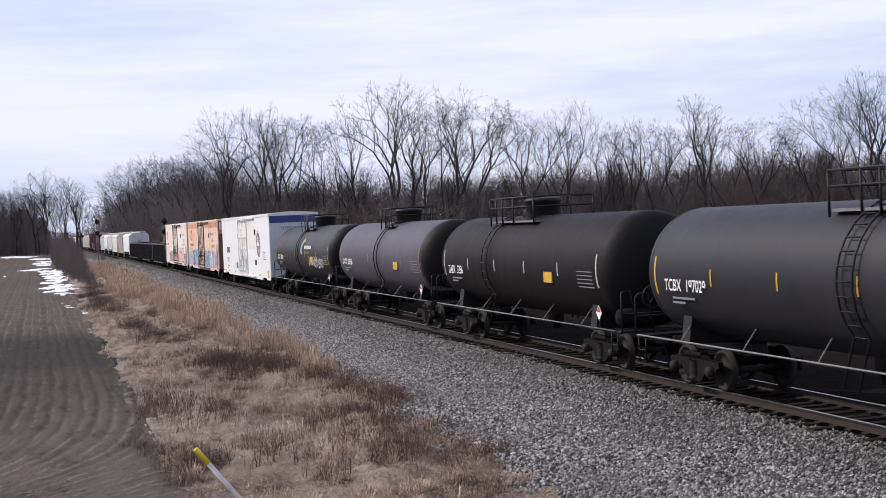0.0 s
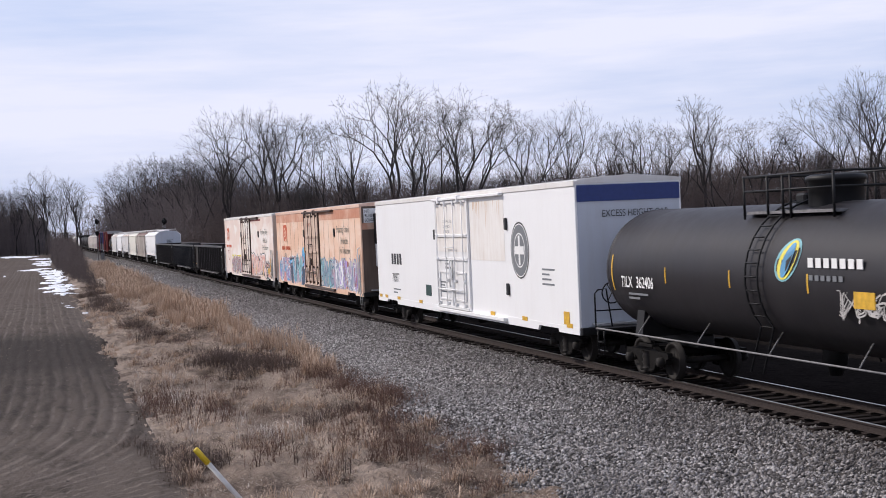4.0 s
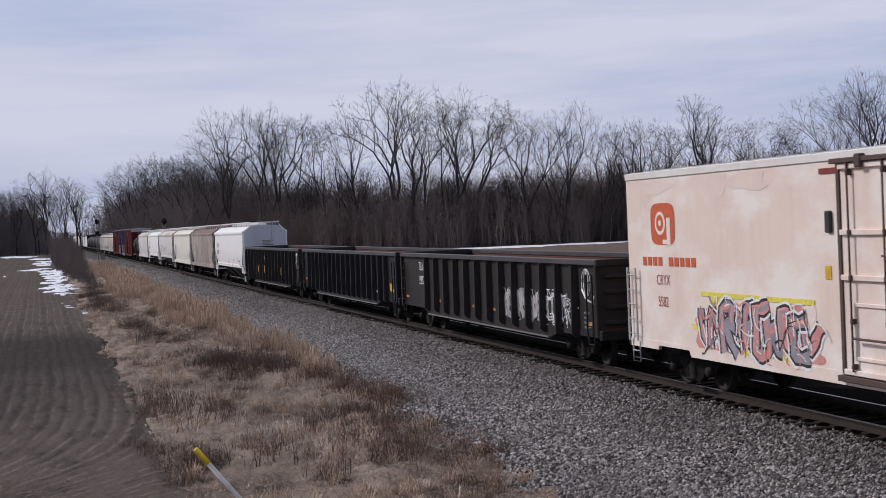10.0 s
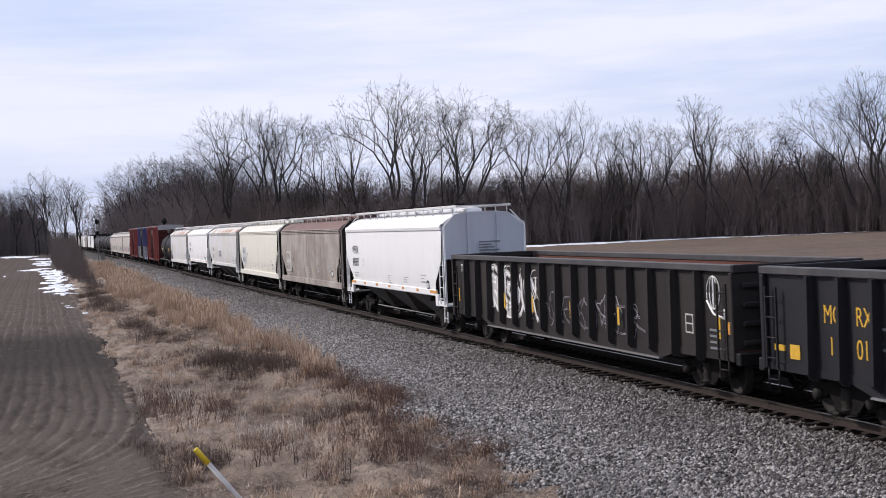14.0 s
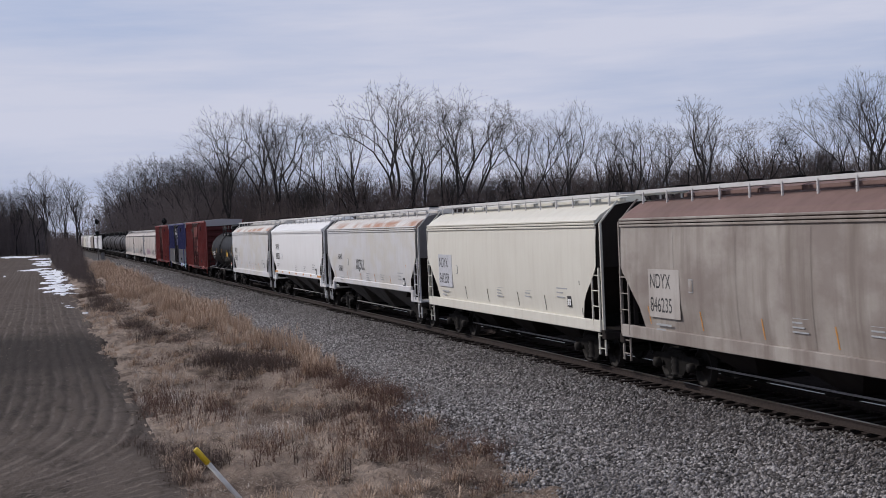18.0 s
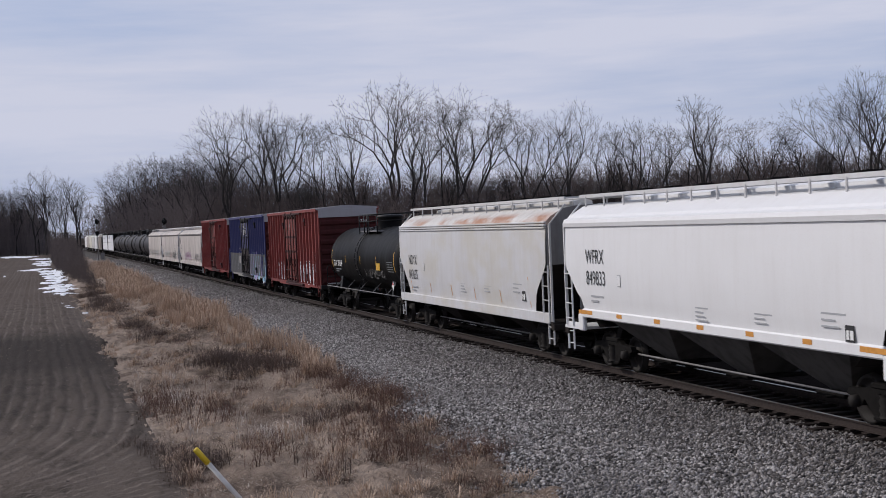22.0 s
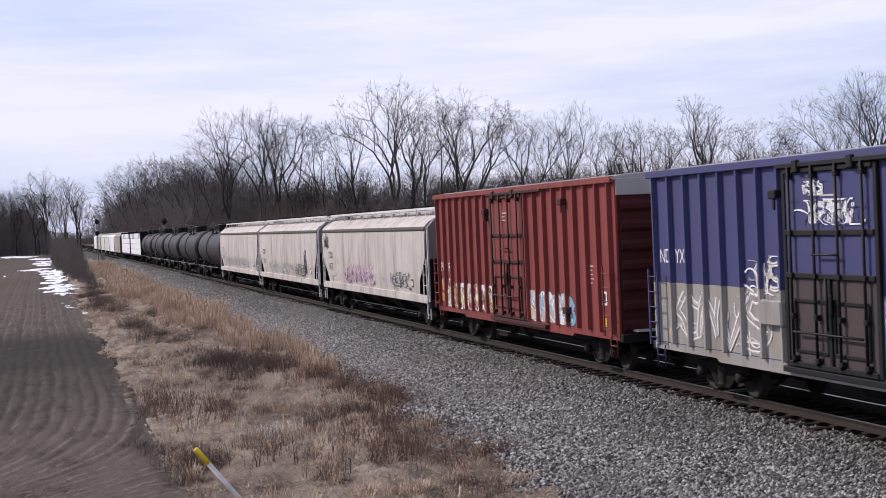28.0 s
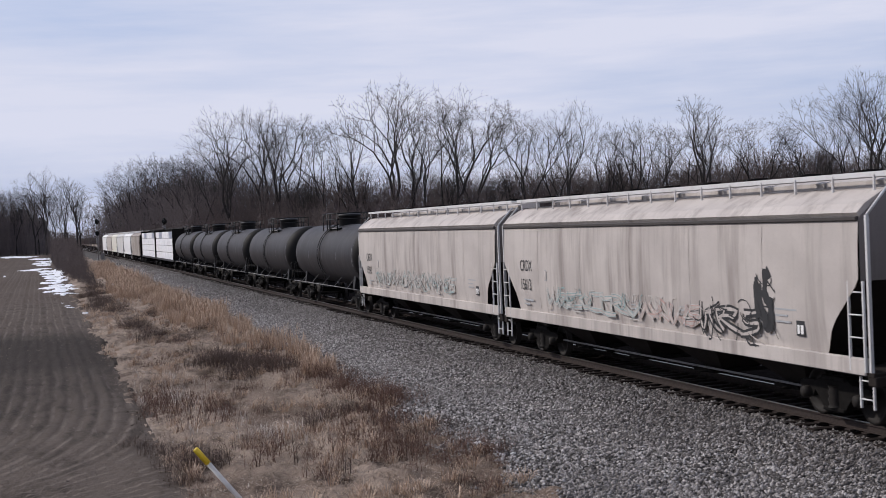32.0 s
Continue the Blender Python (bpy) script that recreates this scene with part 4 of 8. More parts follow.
    part("brake_pipe", under, M_HANDRAIL, car)
    brake_wheel(car, -0.5, hl + 0.42, 2.6, M_BLACK)
    return car


# ---- lumber on a centre-beam flat car ----
def lumber_car(label, length, wrap, wood):
    car = car_base("centerbeam_car", label, "flat car")
    hl = length / 2
    part("deck", Build().box(-1.4, 1.4, -hl, hl, 0.95, 1.15, 0.03), M_BLACK, car)
    part("centre_beam", Build().box(-0.08, 0.08, -hl + 0.4, hl - 0.4, 1.15, 4.5).box(-0.25, 0.25, -hl + 0.3, hl - 0.3, 4.5, 4.65, 0.03), M_STEEL, car)
    for s in (-1, 1):
        part("bulkhead", Build().box(-1.4, 1.4, s * hl, s * (hl - 0.25), 1.15, 4.5, 0.03), M_STEEL, car)
        coupler(car, s * hl)
        truck(car, s * (hl - 2.3))
    rnd = random.Random(int(length * 10))
    for x in (-1, 1):
        for k in range(5):
            y0 = -hl + 0.5 + k * (length - 1.0) / 5
            rows = 4 if (k + (x > 0)) % 3 else 3
            for r in range(rows):
                y1 = y0 + (length - 1.0) / 5 - 0.1
                ob = part("wrapped_lumber", Build().box(x * 0.12, x * 1.36, y0, y1, 1.17 + r * 0.78, 1.17 + r * 0.78 + 0.74, 0.03), wrap, car)
    return car
# ---- ground, ballast, track ----
TRACK_X = 15.292
BED_Y = (0, 15, 21.6, 25, 29, 34, 44, 55, 70, 100, 160, 230, 2000)
BED_X = (7.4, 8.0, 8.35, 8.6, 8.7, 8.9, 9.35, 9.55, 9.75, 10.0, 10.6, 11.0, 11.0)


def bed_edge(y):
    """Where the stone bed ends towards the field; it widens into an apron close by."""
    return float(np.interp(y, BED_Y, BED_X))


def bed_height(x, y):
    """Height of the stone surface."""
    e = bed_edge(y)
    return float(np.interp(x, (e - 0.5, e, 11.6, 13.2, 13.75, 16.85, 17.4, 18.6, 25.5, 26.5), (-0.9, -0.70, -0.60, -0.31, -0.235, -0.225, -0.30, -0.42, -0.5, -1.2)))


def land_height(x, y):
    e = bed_edge(y)
    z = float(np.interp(x, (-3.0, 2.4, 3.2, 0.5 * (3.2 + e), e, e + 1.2, 18.5, 25, 28, 60), (-1.25, -1.25, -1.2, -1.0, -0.74, -1.0, -1.0, -0.95, -0.7, -0.6)))
    if 2.6 < x < e + 0.3:
        z += 0.22 * noise.noise((x * 0.45, y * 0.28, 0)) + 0.10 * noise.noise((x * 1.5, y * 1.0, 5)) + 0.10 * noise.noise((x * 2.6, y * 1.3, 8)) + 0.05 * noise.noise((x * 6, y * 3, 3))
    elif x <= 2.6:
        z += 0.03 * noise.noise((x * 0.8, y * 0.1, 3))
    return z


def spread(*spans):
    out = []
    for a, b, n in spans:
        out += list(np.linspace(a, b, n, endpoint=False))
    return out + [spans[-1][1]]


M_SOIL = ground_mat("tilled_soil", ((0.083, 0.065, 0.053), (0.116, 0.094, 0.080), (0.048, 0.038, 0.031), (0.170, 0.140, 0.120)), (0.09, 1.3), 0.7, 0.08, fine=9.0, stretch=(1, 0.35, 1))


def math_node(nt, op, a, b=0.0, c=0.0):
    n = nt.nodes.new("ShaderNodeMath")
    n.operation = op
    for sock, v in zip(n.inputs, (a, b, c)):
        if isinstance(v, (float, int)):
            sock.default_value = v
        else:
            nt.links.new(v, sock)
    return n.outputs[0]


def field_lines(m):
    """Harrow lines that run down the field and swing round at its near end, with a cloud's shadow painted as a dark
    belt across them.
    """
    nt = m.node_tree
    bs = nt.nodes["Principled BSDF"]
    tc = nt.nodes.new("ShaderNodeTexCoord")
    sp = nt.nodes.new("ShaderNodeSeparateXYZ")
    nt.links.new(tc.outputs["Object"], sp.inputs[0])
    x, y = sp.outputs[0], sp.outputs[1]
    bend = math_node(nt, "EXPONENT", math_node(nt, "MULTIPLY_ADD", y, -1 / 4.3, 33.7 / 4.3))
    w = math_node(nt, "MULTIPLY_ADD", bend, 1.8, x)
    w = math_node(nt, "MULTIPLY_ADD", noise_node(nt, tc, 0.35, (1, 0.3, 1), 3), 0.5, w)
    broken = noise_node(nt, tc, 1.6, (1, 0.3, 1), 5, 0.7)
    c = bs.inputs["Base Color"].links[0].from_socket
    for gap, amount, col in ((0.47, 0.75, (0.190, 0.158, 0.136)), (1.45, 0.7, (0.045, 0.035, 0.029))):
        wave = math_node(nt, "SINE", math_node(nt, "MULTIPLY", w, 6.283 / gap))
        line = math_node(nt, "MULTIPLY", ramped(nt, wave, 0.35, 1.0, amount), ramped(nt, broken, 0.42, 0.60))
        c = mixed(nt, line, c, col)
    wob = math_node(nt, "MULTIPLY_ADD", noise_node(nt, tc, 0.13, (1, 0.6, 1), 5), 22.0, y)
    cloud_shadow = math_node(nt, "MULTIPLY", ramped(nt, wob, 46, 72), ramped(nt, wob, 97, 82))
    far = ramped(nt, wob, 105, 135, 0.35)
    c = mixed(nt, math_node(nt, "MULTIPLY", cloud_shadow, 0.85), c, (0.026, 0.0205, 0.0175))
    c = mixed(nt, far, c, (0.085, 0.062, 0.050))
    nt.links.new(c, bs.inputs["Base Color"])


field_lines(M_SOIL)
M_TURF = ground_mat("flattened_dry_grass", ((0.15, 0.109, 0.085), (0.44, 0.35, 0.28), (0.066, 0.047, 0.037), (0.50, 0.41, 0.335)), (0.30, 1.0), 1.0, 0.14, fine=11.0, stretch=(1, 0.45, 1))
M_BALLAST = ground_mat("crushed_stone", ((0.085, 0.079, 0.076), (0.13, 0.123, 0.119), (0.05, 0.046, 0.043), (0.25, 0.24, 0.234)), (0.25, 3.0), 1.0, 0.10, fine=9.0)
# oily stone, blackened to carry the train's shade under and beyond it
M_OILYSHADE = ground_mat("oily_shaded_stone", ((0.013, 0.011, 0.010), (0.020, 0.017, 0.016), (0.009, 0.008, 0.0075), (0.036, 0.031, 0.028)), (0.25, 3.0), 1.0, 0.08, fine=10.0, spec=0.0)
M_STUBBLE = ground_mat("fallow_soil", ((0.125, 0.092, 0.070), (0.165, 0.122, 0.094), (0.095, 0.068, 0.052), (0.20, 0.155, 0.125)), (0.05, 0.6), 0.6, 0.1, fine=6.0)
M_SNOW = plain("old_snow", (0.82, 0.84, 0.88), 0.7, 0.06, 2.0, bump=0.3)

gx = spread((-1500, -200, 10), (-200, -30, 12), (-30, 0, 15), (0, 12, 120), (12, 26, 12), (26, 150, 16), (150, 2500, 14))
gy = spread((-200, 0, 10), (0, 18, 12), (18, 70, 300), (70, 200, 200), (200, 600, 40), (600, 4500, 20))
gv = np.array([(x, y, land_height(x, y)) for y in gy for x in gx])
nx = len(gx)
gf, gm = [], []
for j in range(len(gy) - 1):
    for i in range(nx - 1):
        a = j * nx + i
        gf.append((a, a + 1, a + nx + 1, a + nx))
        xc, yc = (gx[i] + gx[i + 1]) / 2, (gy[j] + gy[j + 1]) / 2
        wob = 0.6 * noise.noise((xc * 0.6, yc * 0.2, 9)) + 0.5 * noise.noise((xc * 1.9, yc * 0.9, 2))
        gm.append(0 if xc < 2.75 + wob + 0.006 * max(0, yc - 90) else (1 if xc < 30 else 2))
ground = tagged(new("ground", fast_mesh("ground", gv, np.array(gf), [M_SOIL, M_TURF, M_STUBBLE], gm)), "bare tilled field and flattened dry grass beside the line", "ground", kind="structure")
for p in ground.data.polygons:
    p.use_smooth = True

by = spread((0, 18, 10), (18, 80, 90), (80, 300, 60), (300, 1600, 30))
bv, bf = [], []
nb = 42
for y in by:
    e = bed_edge(y)
    for x in [e - 0.5 + (26.5 - e + 0.5) * i / (nb - 1) for i in range(nb)]:
        bv.append((x, y, bed_height(x, y) + 0.03 * noise.noise((x * 1.2, y * 0.8, 1))))
for j in range(len(by) - 1):
    for i in range(nb - 1):
        a = j * nb + i
        bf.append((a, a + 1, a + nb + 1, a + nb))
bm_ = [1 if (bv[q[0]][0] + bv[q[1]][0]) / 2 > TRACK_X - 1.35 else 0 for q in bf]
bed = tagged(new("track_bed", fast_mesh("track_bed", np.array(bv), np.array(bf), [M_BALLAST, M_OILYSHADE], bm_)), "grey crushed-stone ballast bed under the rails", "ballast", kind="structure")

# loose stones over the near part of the bed
def dusted(m, col=(0.060, 0.050, 0.046), amount=0.45):
    """Rust and brake dust on the stones that lie close to the track."""
    nt = m.node_tree
    bs = nt.nodes["Principled BSDF"]
    tc = nt.nodes.new("ShaderNodeTexCoord")
    sp = nt.nodes.new("ShaderNodeSeparateXYZ")
    nt.links.new(tc.outputs["Object"], sp.inputs[0])
    at = math_node(nt, "MULTIPLY_ADD", noise_node(nt, tc, 0.6, (1, 0.4, 1), 4), 2.2, sp.outputs[0])
    nt.links.new(mixed(nt, ramped(nt, at, 12.4, 14.9, amount), bs.inputs["Base Color"].links[0].from_socket, col), bs.inputs["Base Color"])


M_STONE = island_mat("ballast_stones", ((0.045, 0.042, 0.040), (0.14, 0.129, 0.123), (0.235, 0.219, 0.211), (0.36, 0.338, 0.327), (0.60, 0.57, 0.55)), patch_col=(0.17, 0.155, 0.147), patch_scale=0.35, patch_amount=0.35)

dusted(M_STONE)
dusted(M_BALLAST)


def stones(count, y0, y1, size, seed, x1=14.3):
    rng = np.random.default_rng(seed)
    y = y0 + (y1 - y0) * rng.random(count) ** 1.25
    e = np.interp(y, BED_Y, BED_X) - 0.55 + rng.normal(0, 0.22, count)
    x = e + (x1 - e) * rng.random(count)
    z = np.array([bed_height(a, b) for a, b in zip(x, y)])
    base = np.array([(1, 0, 0), (-1, 0, 0), (0, 1, 0), (0, -1, 0), (0, 0, 0.8), (0, 0, -0.6)])
    tri = np.array([(0, 2, 4), (2, 1, 4), (1, 3, 4), (3, 0, 4), (2, 0, 5), (1, 2, 5), (3, 1, 5), (0, 3, 5)])
    s = size * rng.uniform(0.55, 1.25, (count, 1, 1))
    v = base[None] * s * rng.uniform(0.6, 1.3, (count, 6, 1)) + rng.normal(0, 0.22, (count, 6, 3)) * s
    k = rng.random(count) * 6.283
    c, sn = np.cos(k)[:, None], np.sin(k)[:, None]
    vx = v[:, :, 0] * c - v[:, :, 1] * sn + x[:, None]
    vy = v[:, :, 0] * sn + v[:, :, 1] * c + y[:, None]
    vz = v[:, :, 2] + z[:, None] + size * 0.25
    verts = np.stack([vx, vy, vz], -1).reshape(-1, 3)
    faces = (tri[None] + 6 * np.arange(count)[:, None, None]).reshape(-1, 3)
    return fast_mesh("ballast_stones", verts, faces, M_STONE)


tagged(new("ballast_stones", stones(85000, 18, 75, 0.041, 3)), "loose angular grey ballast stones on the bed", "gravel", kind="stuff")
tagged(new("ballast_stones", stones(30000, 70, 150, 0.055, 4)), "loose angular grey ballast stones further down the bed", "gravel", kind="stuff")

tagged(new("ballast_stones", stones(15000, 146, 260, 0.085, 5)), "loose angular grey ballast stones far down the bed", "gravel", kind="stuff")

# chalk-white lumps at the edge of the stones
for k, (x, y, r) in enumerate(((8.73, 27.8, 0.075), (8.75, 34.0, 0.06), (8.9, 26.1, 0.05))):
    lump = Build().lathe([(-0.6 * r, 0.2 * r), (-0.3 * r, 0.9 * r), (0.15 * r, r), (0.5 * r, 0.55 * r), (0.62 * r, 0.0)], 7, "z", smooth=False)
    ob = part("pale_stone", lump, M_WHITE, None, at=(x, y, bed_height(x, y) + 0.05))
    ob.rotation_euler, ob.scale = (0.3, 0.2 * k, k), (1.5, 0.9, 0.8)
    tagged(ob, "chalk-white angular stone at the gravel's edge", "stone", "pale stones at the gravel's edge")

# rails
track = tagged(new("railway_track"), "single track of rusty rails on dark timber ties", "track", kind="structure")
for s in (-1, 1):
    b = Build()
    prof = [(-0.07, -0.16), (0.07, -0.16), (0.07, -0.148), (0.012, -0.13), (0.009, -0.045), (0.036, -0.035), (0.036, -0.004), (-0.036, -0.004), (-0.036, -0.035), (-0.009, -0.045), (-0.012, -0.13), (-0.07, -0.148)]
    b.extrude(prof, "y", -60, 900)
    b.mi = 1
    b.extrude([(-0.036, -0.004), (0.036, -0.004), (0.03, 0.0), (-0.03, 0.0)], "y", -60, 900)
    part("rail", b, [M_RAILSIDE, M_RAILTOP], track, "rusty rail with a bright worn head", at=(TRACK_X + s * 0.755, 0, 0))

# clods on the tilled field
M_CLOD = island_mat("soil_clods", ((0.075, 0.06, 0.05), (0.105, 0.086, 0.074), (0.17, 0.143, 0.124)))


def clods(count, seed):
    rng = np.random.default_rng(seed)
    y = 20 + 110 * rng.random(count) ** 1.8
    x = -0.24 * y + (2.75 + 0.24 * y) * rng.random(count)
    base = np.array([(1, 0, 0), (-1, 0, 0), (0, 1, 0), (0, -1, 0), (0, 0, 0.7), (0, 0, -0.6)])
    tri = np.array([(0, 2, 4), (2, 1, 4), (1, 3, 4), (3, 0, 4), (2, 0, 5), (1, 2, 5), (3, 1, 5), (0, 3, 5)])
    s = (0.008 + 0.020 * rng.random((count, 1, 1)) ** 4) * (1 + y[:, None, None] / 90)
    v = base[None] * s * rng.uniform(0.6, 1.4, (count, 6, 1)) + rng.normal(0, 0.2, (count, 6, 3)) * s
    v = v + np.stack([x, y, np.full(count, -1.212)], 1)[:, None, :]
    return fast_mesh("soil_clods", v.reshape(-1, 3), (tri[None] + 6 * np.arange(count)[:, None, None]).reshape(-1, 3), M_CLOD)


tagged(new("soil_clods", clods(12000, 8)), "crumbled dry clods of brown soil", "soil", kind="stuff")


def tilled_rows():
    """Low ridges that the harrow left; they swing round at the field's near end."""
    ys = [20 + 100 * (i / 239) ** 1.5 for i in range(240)]
    n = 190
    v = []
    for y in ys:
        x0 = -0.27 * y - 1.5
        for i in range(n):
            x = x0 + (2.72 - x0) * i / (n - 1)
            w = x + 1.8 * math.exp(-(max(y, 23) - 33.7) / 4.3)
            edge = min(1.0, i / 6, (n - 1 - i) / 8)
            w += 0.16 * noise.noise((x * 0.7, y * 0.35, 4))
            z = 0.020 * (1 + noise.noise((x * 0.5, y * 0.3, 1))) * math.sin(w * 6.283 / 0.47) + 0.012 * math.sin(w * 6.283 / 1.45) + 0.03 * noise.noise((x * 1.4, y * 0.9, 2)) + 0.014 * noise.noise((x * 5, y * 3.5, 7))
            v.append((x, y, -1.20 + z * edge - 0.07 * (1 - edge)))
    f = [(j * n + i, j * n + i + 1, j * n + n + i + 1, j * n + n + i) for j in range(len(ys) - 1) for i in range(n - 1)]
    return fast_mesh("tilled_rows", np.array(v), np.array(f), M_SOIL)


tagged(new("tilled_rows", tilled_rows()), "shallow ridges of tilled brown soil", "soil", kind="stuff")
# ---- the train ----
TRAIN = []


def run(car, place):
    """Puts a car into the train; place: its middle on the line at the train's own zero."""
    TRAIN.append((car, place))
    return car


DIRT = (0.10, 0.075, 0.055)
P_TANK_BROWN = paint("tank_black_brown", (0.0105, 0.0078, 0.0088), (0.022, 0.017, 0.018), 0.4, 0.55, 0.3, spec=0.12)
P_TANK_SLATE = paint("tank_slate", (0.078, 0.072, 0.092), (0.10, 0.091, 0.103), 0.4, 0.5, 0.3, spec=0.2)
P_TANK_GREY = paint("tank_charcoal", (0.020, 0.0185, 0.021), (0.034, 0.030, 0.031), 0.4, 0.45, 0.3, spec=0.25)
P_TANK_LEAD = paint("tank_blue_black", (0.019, 0.019, 0.024), (0.034, 0.031, 0.033), 0.4, 0.48, 0.3, spec=0.22)
P_TANK_BLACK = paint("tank_black", (0.004, 0.004, 0.0042), (0.009, 0.008, 0.0075), 0.3, 0.48, 0.25, spec=0.08)
P_TANK_FAR = paint("tank_far_grey", (0.030, 0.028, 0.031), (0.05, 0.045, 0.045), 0.4, 0.5, 0.35, spec=0.15)
P_REEFER = paint("reefer_white", (0.83, 0.83, 0.82), (0.55, 0.50, 0.45), 0.08, 0.42, 0.06, dents=0.22)
P_PEACH = paint("faded_peach", (0.77, 0.51, 0.36), (0.50, 0.26, 0.16), 0.3, 0.6, 0.3, stain=(0.80, 0.63, 0.51), stain_amount=0.75, dents=0.2)
P_PALE = paint("faded_pale_pink", (0.76, 0.63, 0.55), (0.62, 0.44, 0.36), 0.3, 0.6, 0.2, stain=(0.82, 0.78, 0.73), stain_amount=0.85, dents=0.6)
P_ROOFWHITE = paint("roof_white", (0.72, 0.70, 0.67), (0.45, 0.36, 0.30), 0.3, 0.6, 0.2)
P_DOORGREY = paint("door_cream", (0.68, 0.52, 0.41), (0.24, 0.12, 0.08), 0.4, 0.6, 0.75, run_scale=2.2)
P_DOORWHITE = paint("door_white", (0.74, 0.74, 0.73), (0.45, 0.40, 0.35), 0.15, 0.5, 0.15)
P_BROWNEND = paint("end_brown", (0.075, 0.045, 0.035), (0.045, 0.028, 0.022), 0.5, 0.7, 0.5)
# peach end wall darkened for the shade between the cars
P_PEACHEND = paint("shaded_peach_end", (0.12, 0.082, 0.062), (0.06, 0.042, 0.034), 0.5, 0.7, 0.5)
P_SEAM = paint("seam_brown", (0.46, 0.31, 0.23), (0.25, 0.16, 0.12), 0.4, 0.7, 0.4)
P_ROOFPEACH = paint("roof_peach", (0.70, 0.50, 0.40), (0.50, 0.24, 0.14), 0.4, 0.6, 0.4)
P_GON1 = paint("gondola_dark_brown", (0.020, 0.0172, 0.017), (0.042, 0.035, 0.032), 0.5, 0.6, 0.5, spec=0.2)
P_GON2 = paint("gondola_black", (0.0125, 0.0125, 0.0155), (0.026, 0.024, 0.026), 0.35, 0.5, 0.4, spec=0.25)
P_CHORD = paint("worn_black_chord", (0.035, 0.034, 0.038), (0.10, 0.09, 0.085), 0.5, 0.5, 0.5, spec=0.4)
P_GONRUST = paint("gondola_inside_rust", (0.13, 0.052, 0.04), (0.06, 0.034, 0.027), 0.5, 0.85, 0.4, spec=0.2)
P_HOPWHITE = paint("hopper_white", (0.78, 0.78, 0.78), (0.50, 0.46, 0.42), 0.12, 0.5, 0.10, dents=0.22)
P_HOPGREYW = paint("hopper_grey_white", (0.60, 0.60, 0.61), (0.42, 0.39, 0.35), 0.25, 0.55, 0.2, stain=(0.52, 0.48, 0.38), stain_amount=0.45, dents=0.3)
P_HOPCREAM = paint("hopper_cream", (0.68, 0.66, 0.58), (0.45, 0.40, 0.33), 0.2, 0.55, 0.2, dents=0.22)
P_HOPBROWN = paint("hopper_dirty_taupe", (0.37, 0.335, 0.30), (0.15, 0.115, 0.095), 0.7, 0.7, 0.85, stain=(0.20, 0.16, 0.142), stain_amount=0.65, dents=0.4, run_scale=1.5)
P_HOPTAN = paint("hopper_stained_tan", (0.52, 0.475, 0.44), (0.17, 0.14, 0.128), 0.35, 0.65, 0.9, stain=(0.38, 0.34, 0.32), stain_amount=0.35, dents=0.3, run_scale=1.3)
P_TANEAVE = paint("hopper_dark_eave", (0.045, 0.038, 0.036), (0.03, 0.025, 0.024), 0.4, 0.7, 0.4)
P_BOARD = paint("weathered_board", (0.60, 0.60, 0.60), (0.40, 0.36, 0.33), 0.3, 0.6, 0.3)
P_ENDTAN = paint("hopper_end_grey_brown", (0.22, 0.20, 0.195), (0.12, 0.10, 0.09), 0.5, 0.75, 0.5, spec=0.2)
# grime blackened by the shade under hopper ends and bays, put into the colour
P_ENDDARK = paint("hopper_end_grime_shade", (0.030, 0.025, 0.023), (0.018, 0.015, 0.013), 0.5, 0.85, 0.4, spec=0.1)
# dirty white paint, greyed further to hold the ends' shade
P_ENDMID = paint("hopper_end_dirty_shade", (0.24, 0.235, 0.235), (0.10, 0.085, 0.075), 0.5, 0.75, 0.6, spec=0.2)
# white paint with the ends' blue sky-lit shade mixed into its colour
P_ENDGREY = paint("white_end_blue_shade", (0.50, 0.53, 0.58), (0.35, 0.33, 0.32), 0.2, 0.6, 0.2)
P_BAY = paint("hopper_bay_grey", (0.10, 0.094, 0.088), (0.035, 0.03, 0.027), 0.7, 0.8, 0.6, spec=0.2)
P_ROOFRUST = paint("roof_rust_patches", (0.62, 0.60, 0.57), DIRT, 0.2, 0.65, 0.2, stain=(0.36, 0.15, 0.065), stain_amount=0.9, stain_top=4.22)
P_ROOFBROWN = paint("roof_brown", (0.19, 0.115, 0.10), (0.09, 0.06, 0.05), 0.5, 0.8, 0.3)
P_RED = paint("boxcar_red", (0.235, 0.047, 0.040), (0.085, 0.028, 0.024), 0.45, 0.55, 0.5, spec=0.3)
P_DARKRED = paint("boxcar_dark_red", (0.225, 0.042, 0.038), (0.07, 0.022, 0.02), 0.45, 0.6, 0.5, spec=0.3)
P_REDEND = paint("boxcar_dark_end", (0.060, 0.014, 0.014), (0.028, 0.014, 0.012), 0.5, 0.7, 0.5, spec=0.15)
P_REDGEAR = paint("boxcar_door_gear", (0.05, 0.014, 0.014), (0.03, 0.018, 0.015), 0.4, 0.6, 0.4, spec=0.25)
P_BLUE = paint("boxcar_blue", (0.048, 0.052, 0.155), (0.065, 0.052, 0.065), 0.25, 0.55, 0.35, spec=0.3)
P_BLUEDOOR = paint("boxcar_dark_door", (0.055, 0.043, 0.048), (0.075, 0.052, 0.045), 0.5, 0.6, 0.5, spec=0.3)
P_ORANGEBAND = paint("faded_orange_band", (0.50, 0.20, 0.11), (0.66, 0.42, 0.30), 0.6, 0.6, 0.6, stain=(0.70, 0.50, 0.38), stain_amount=0.6)
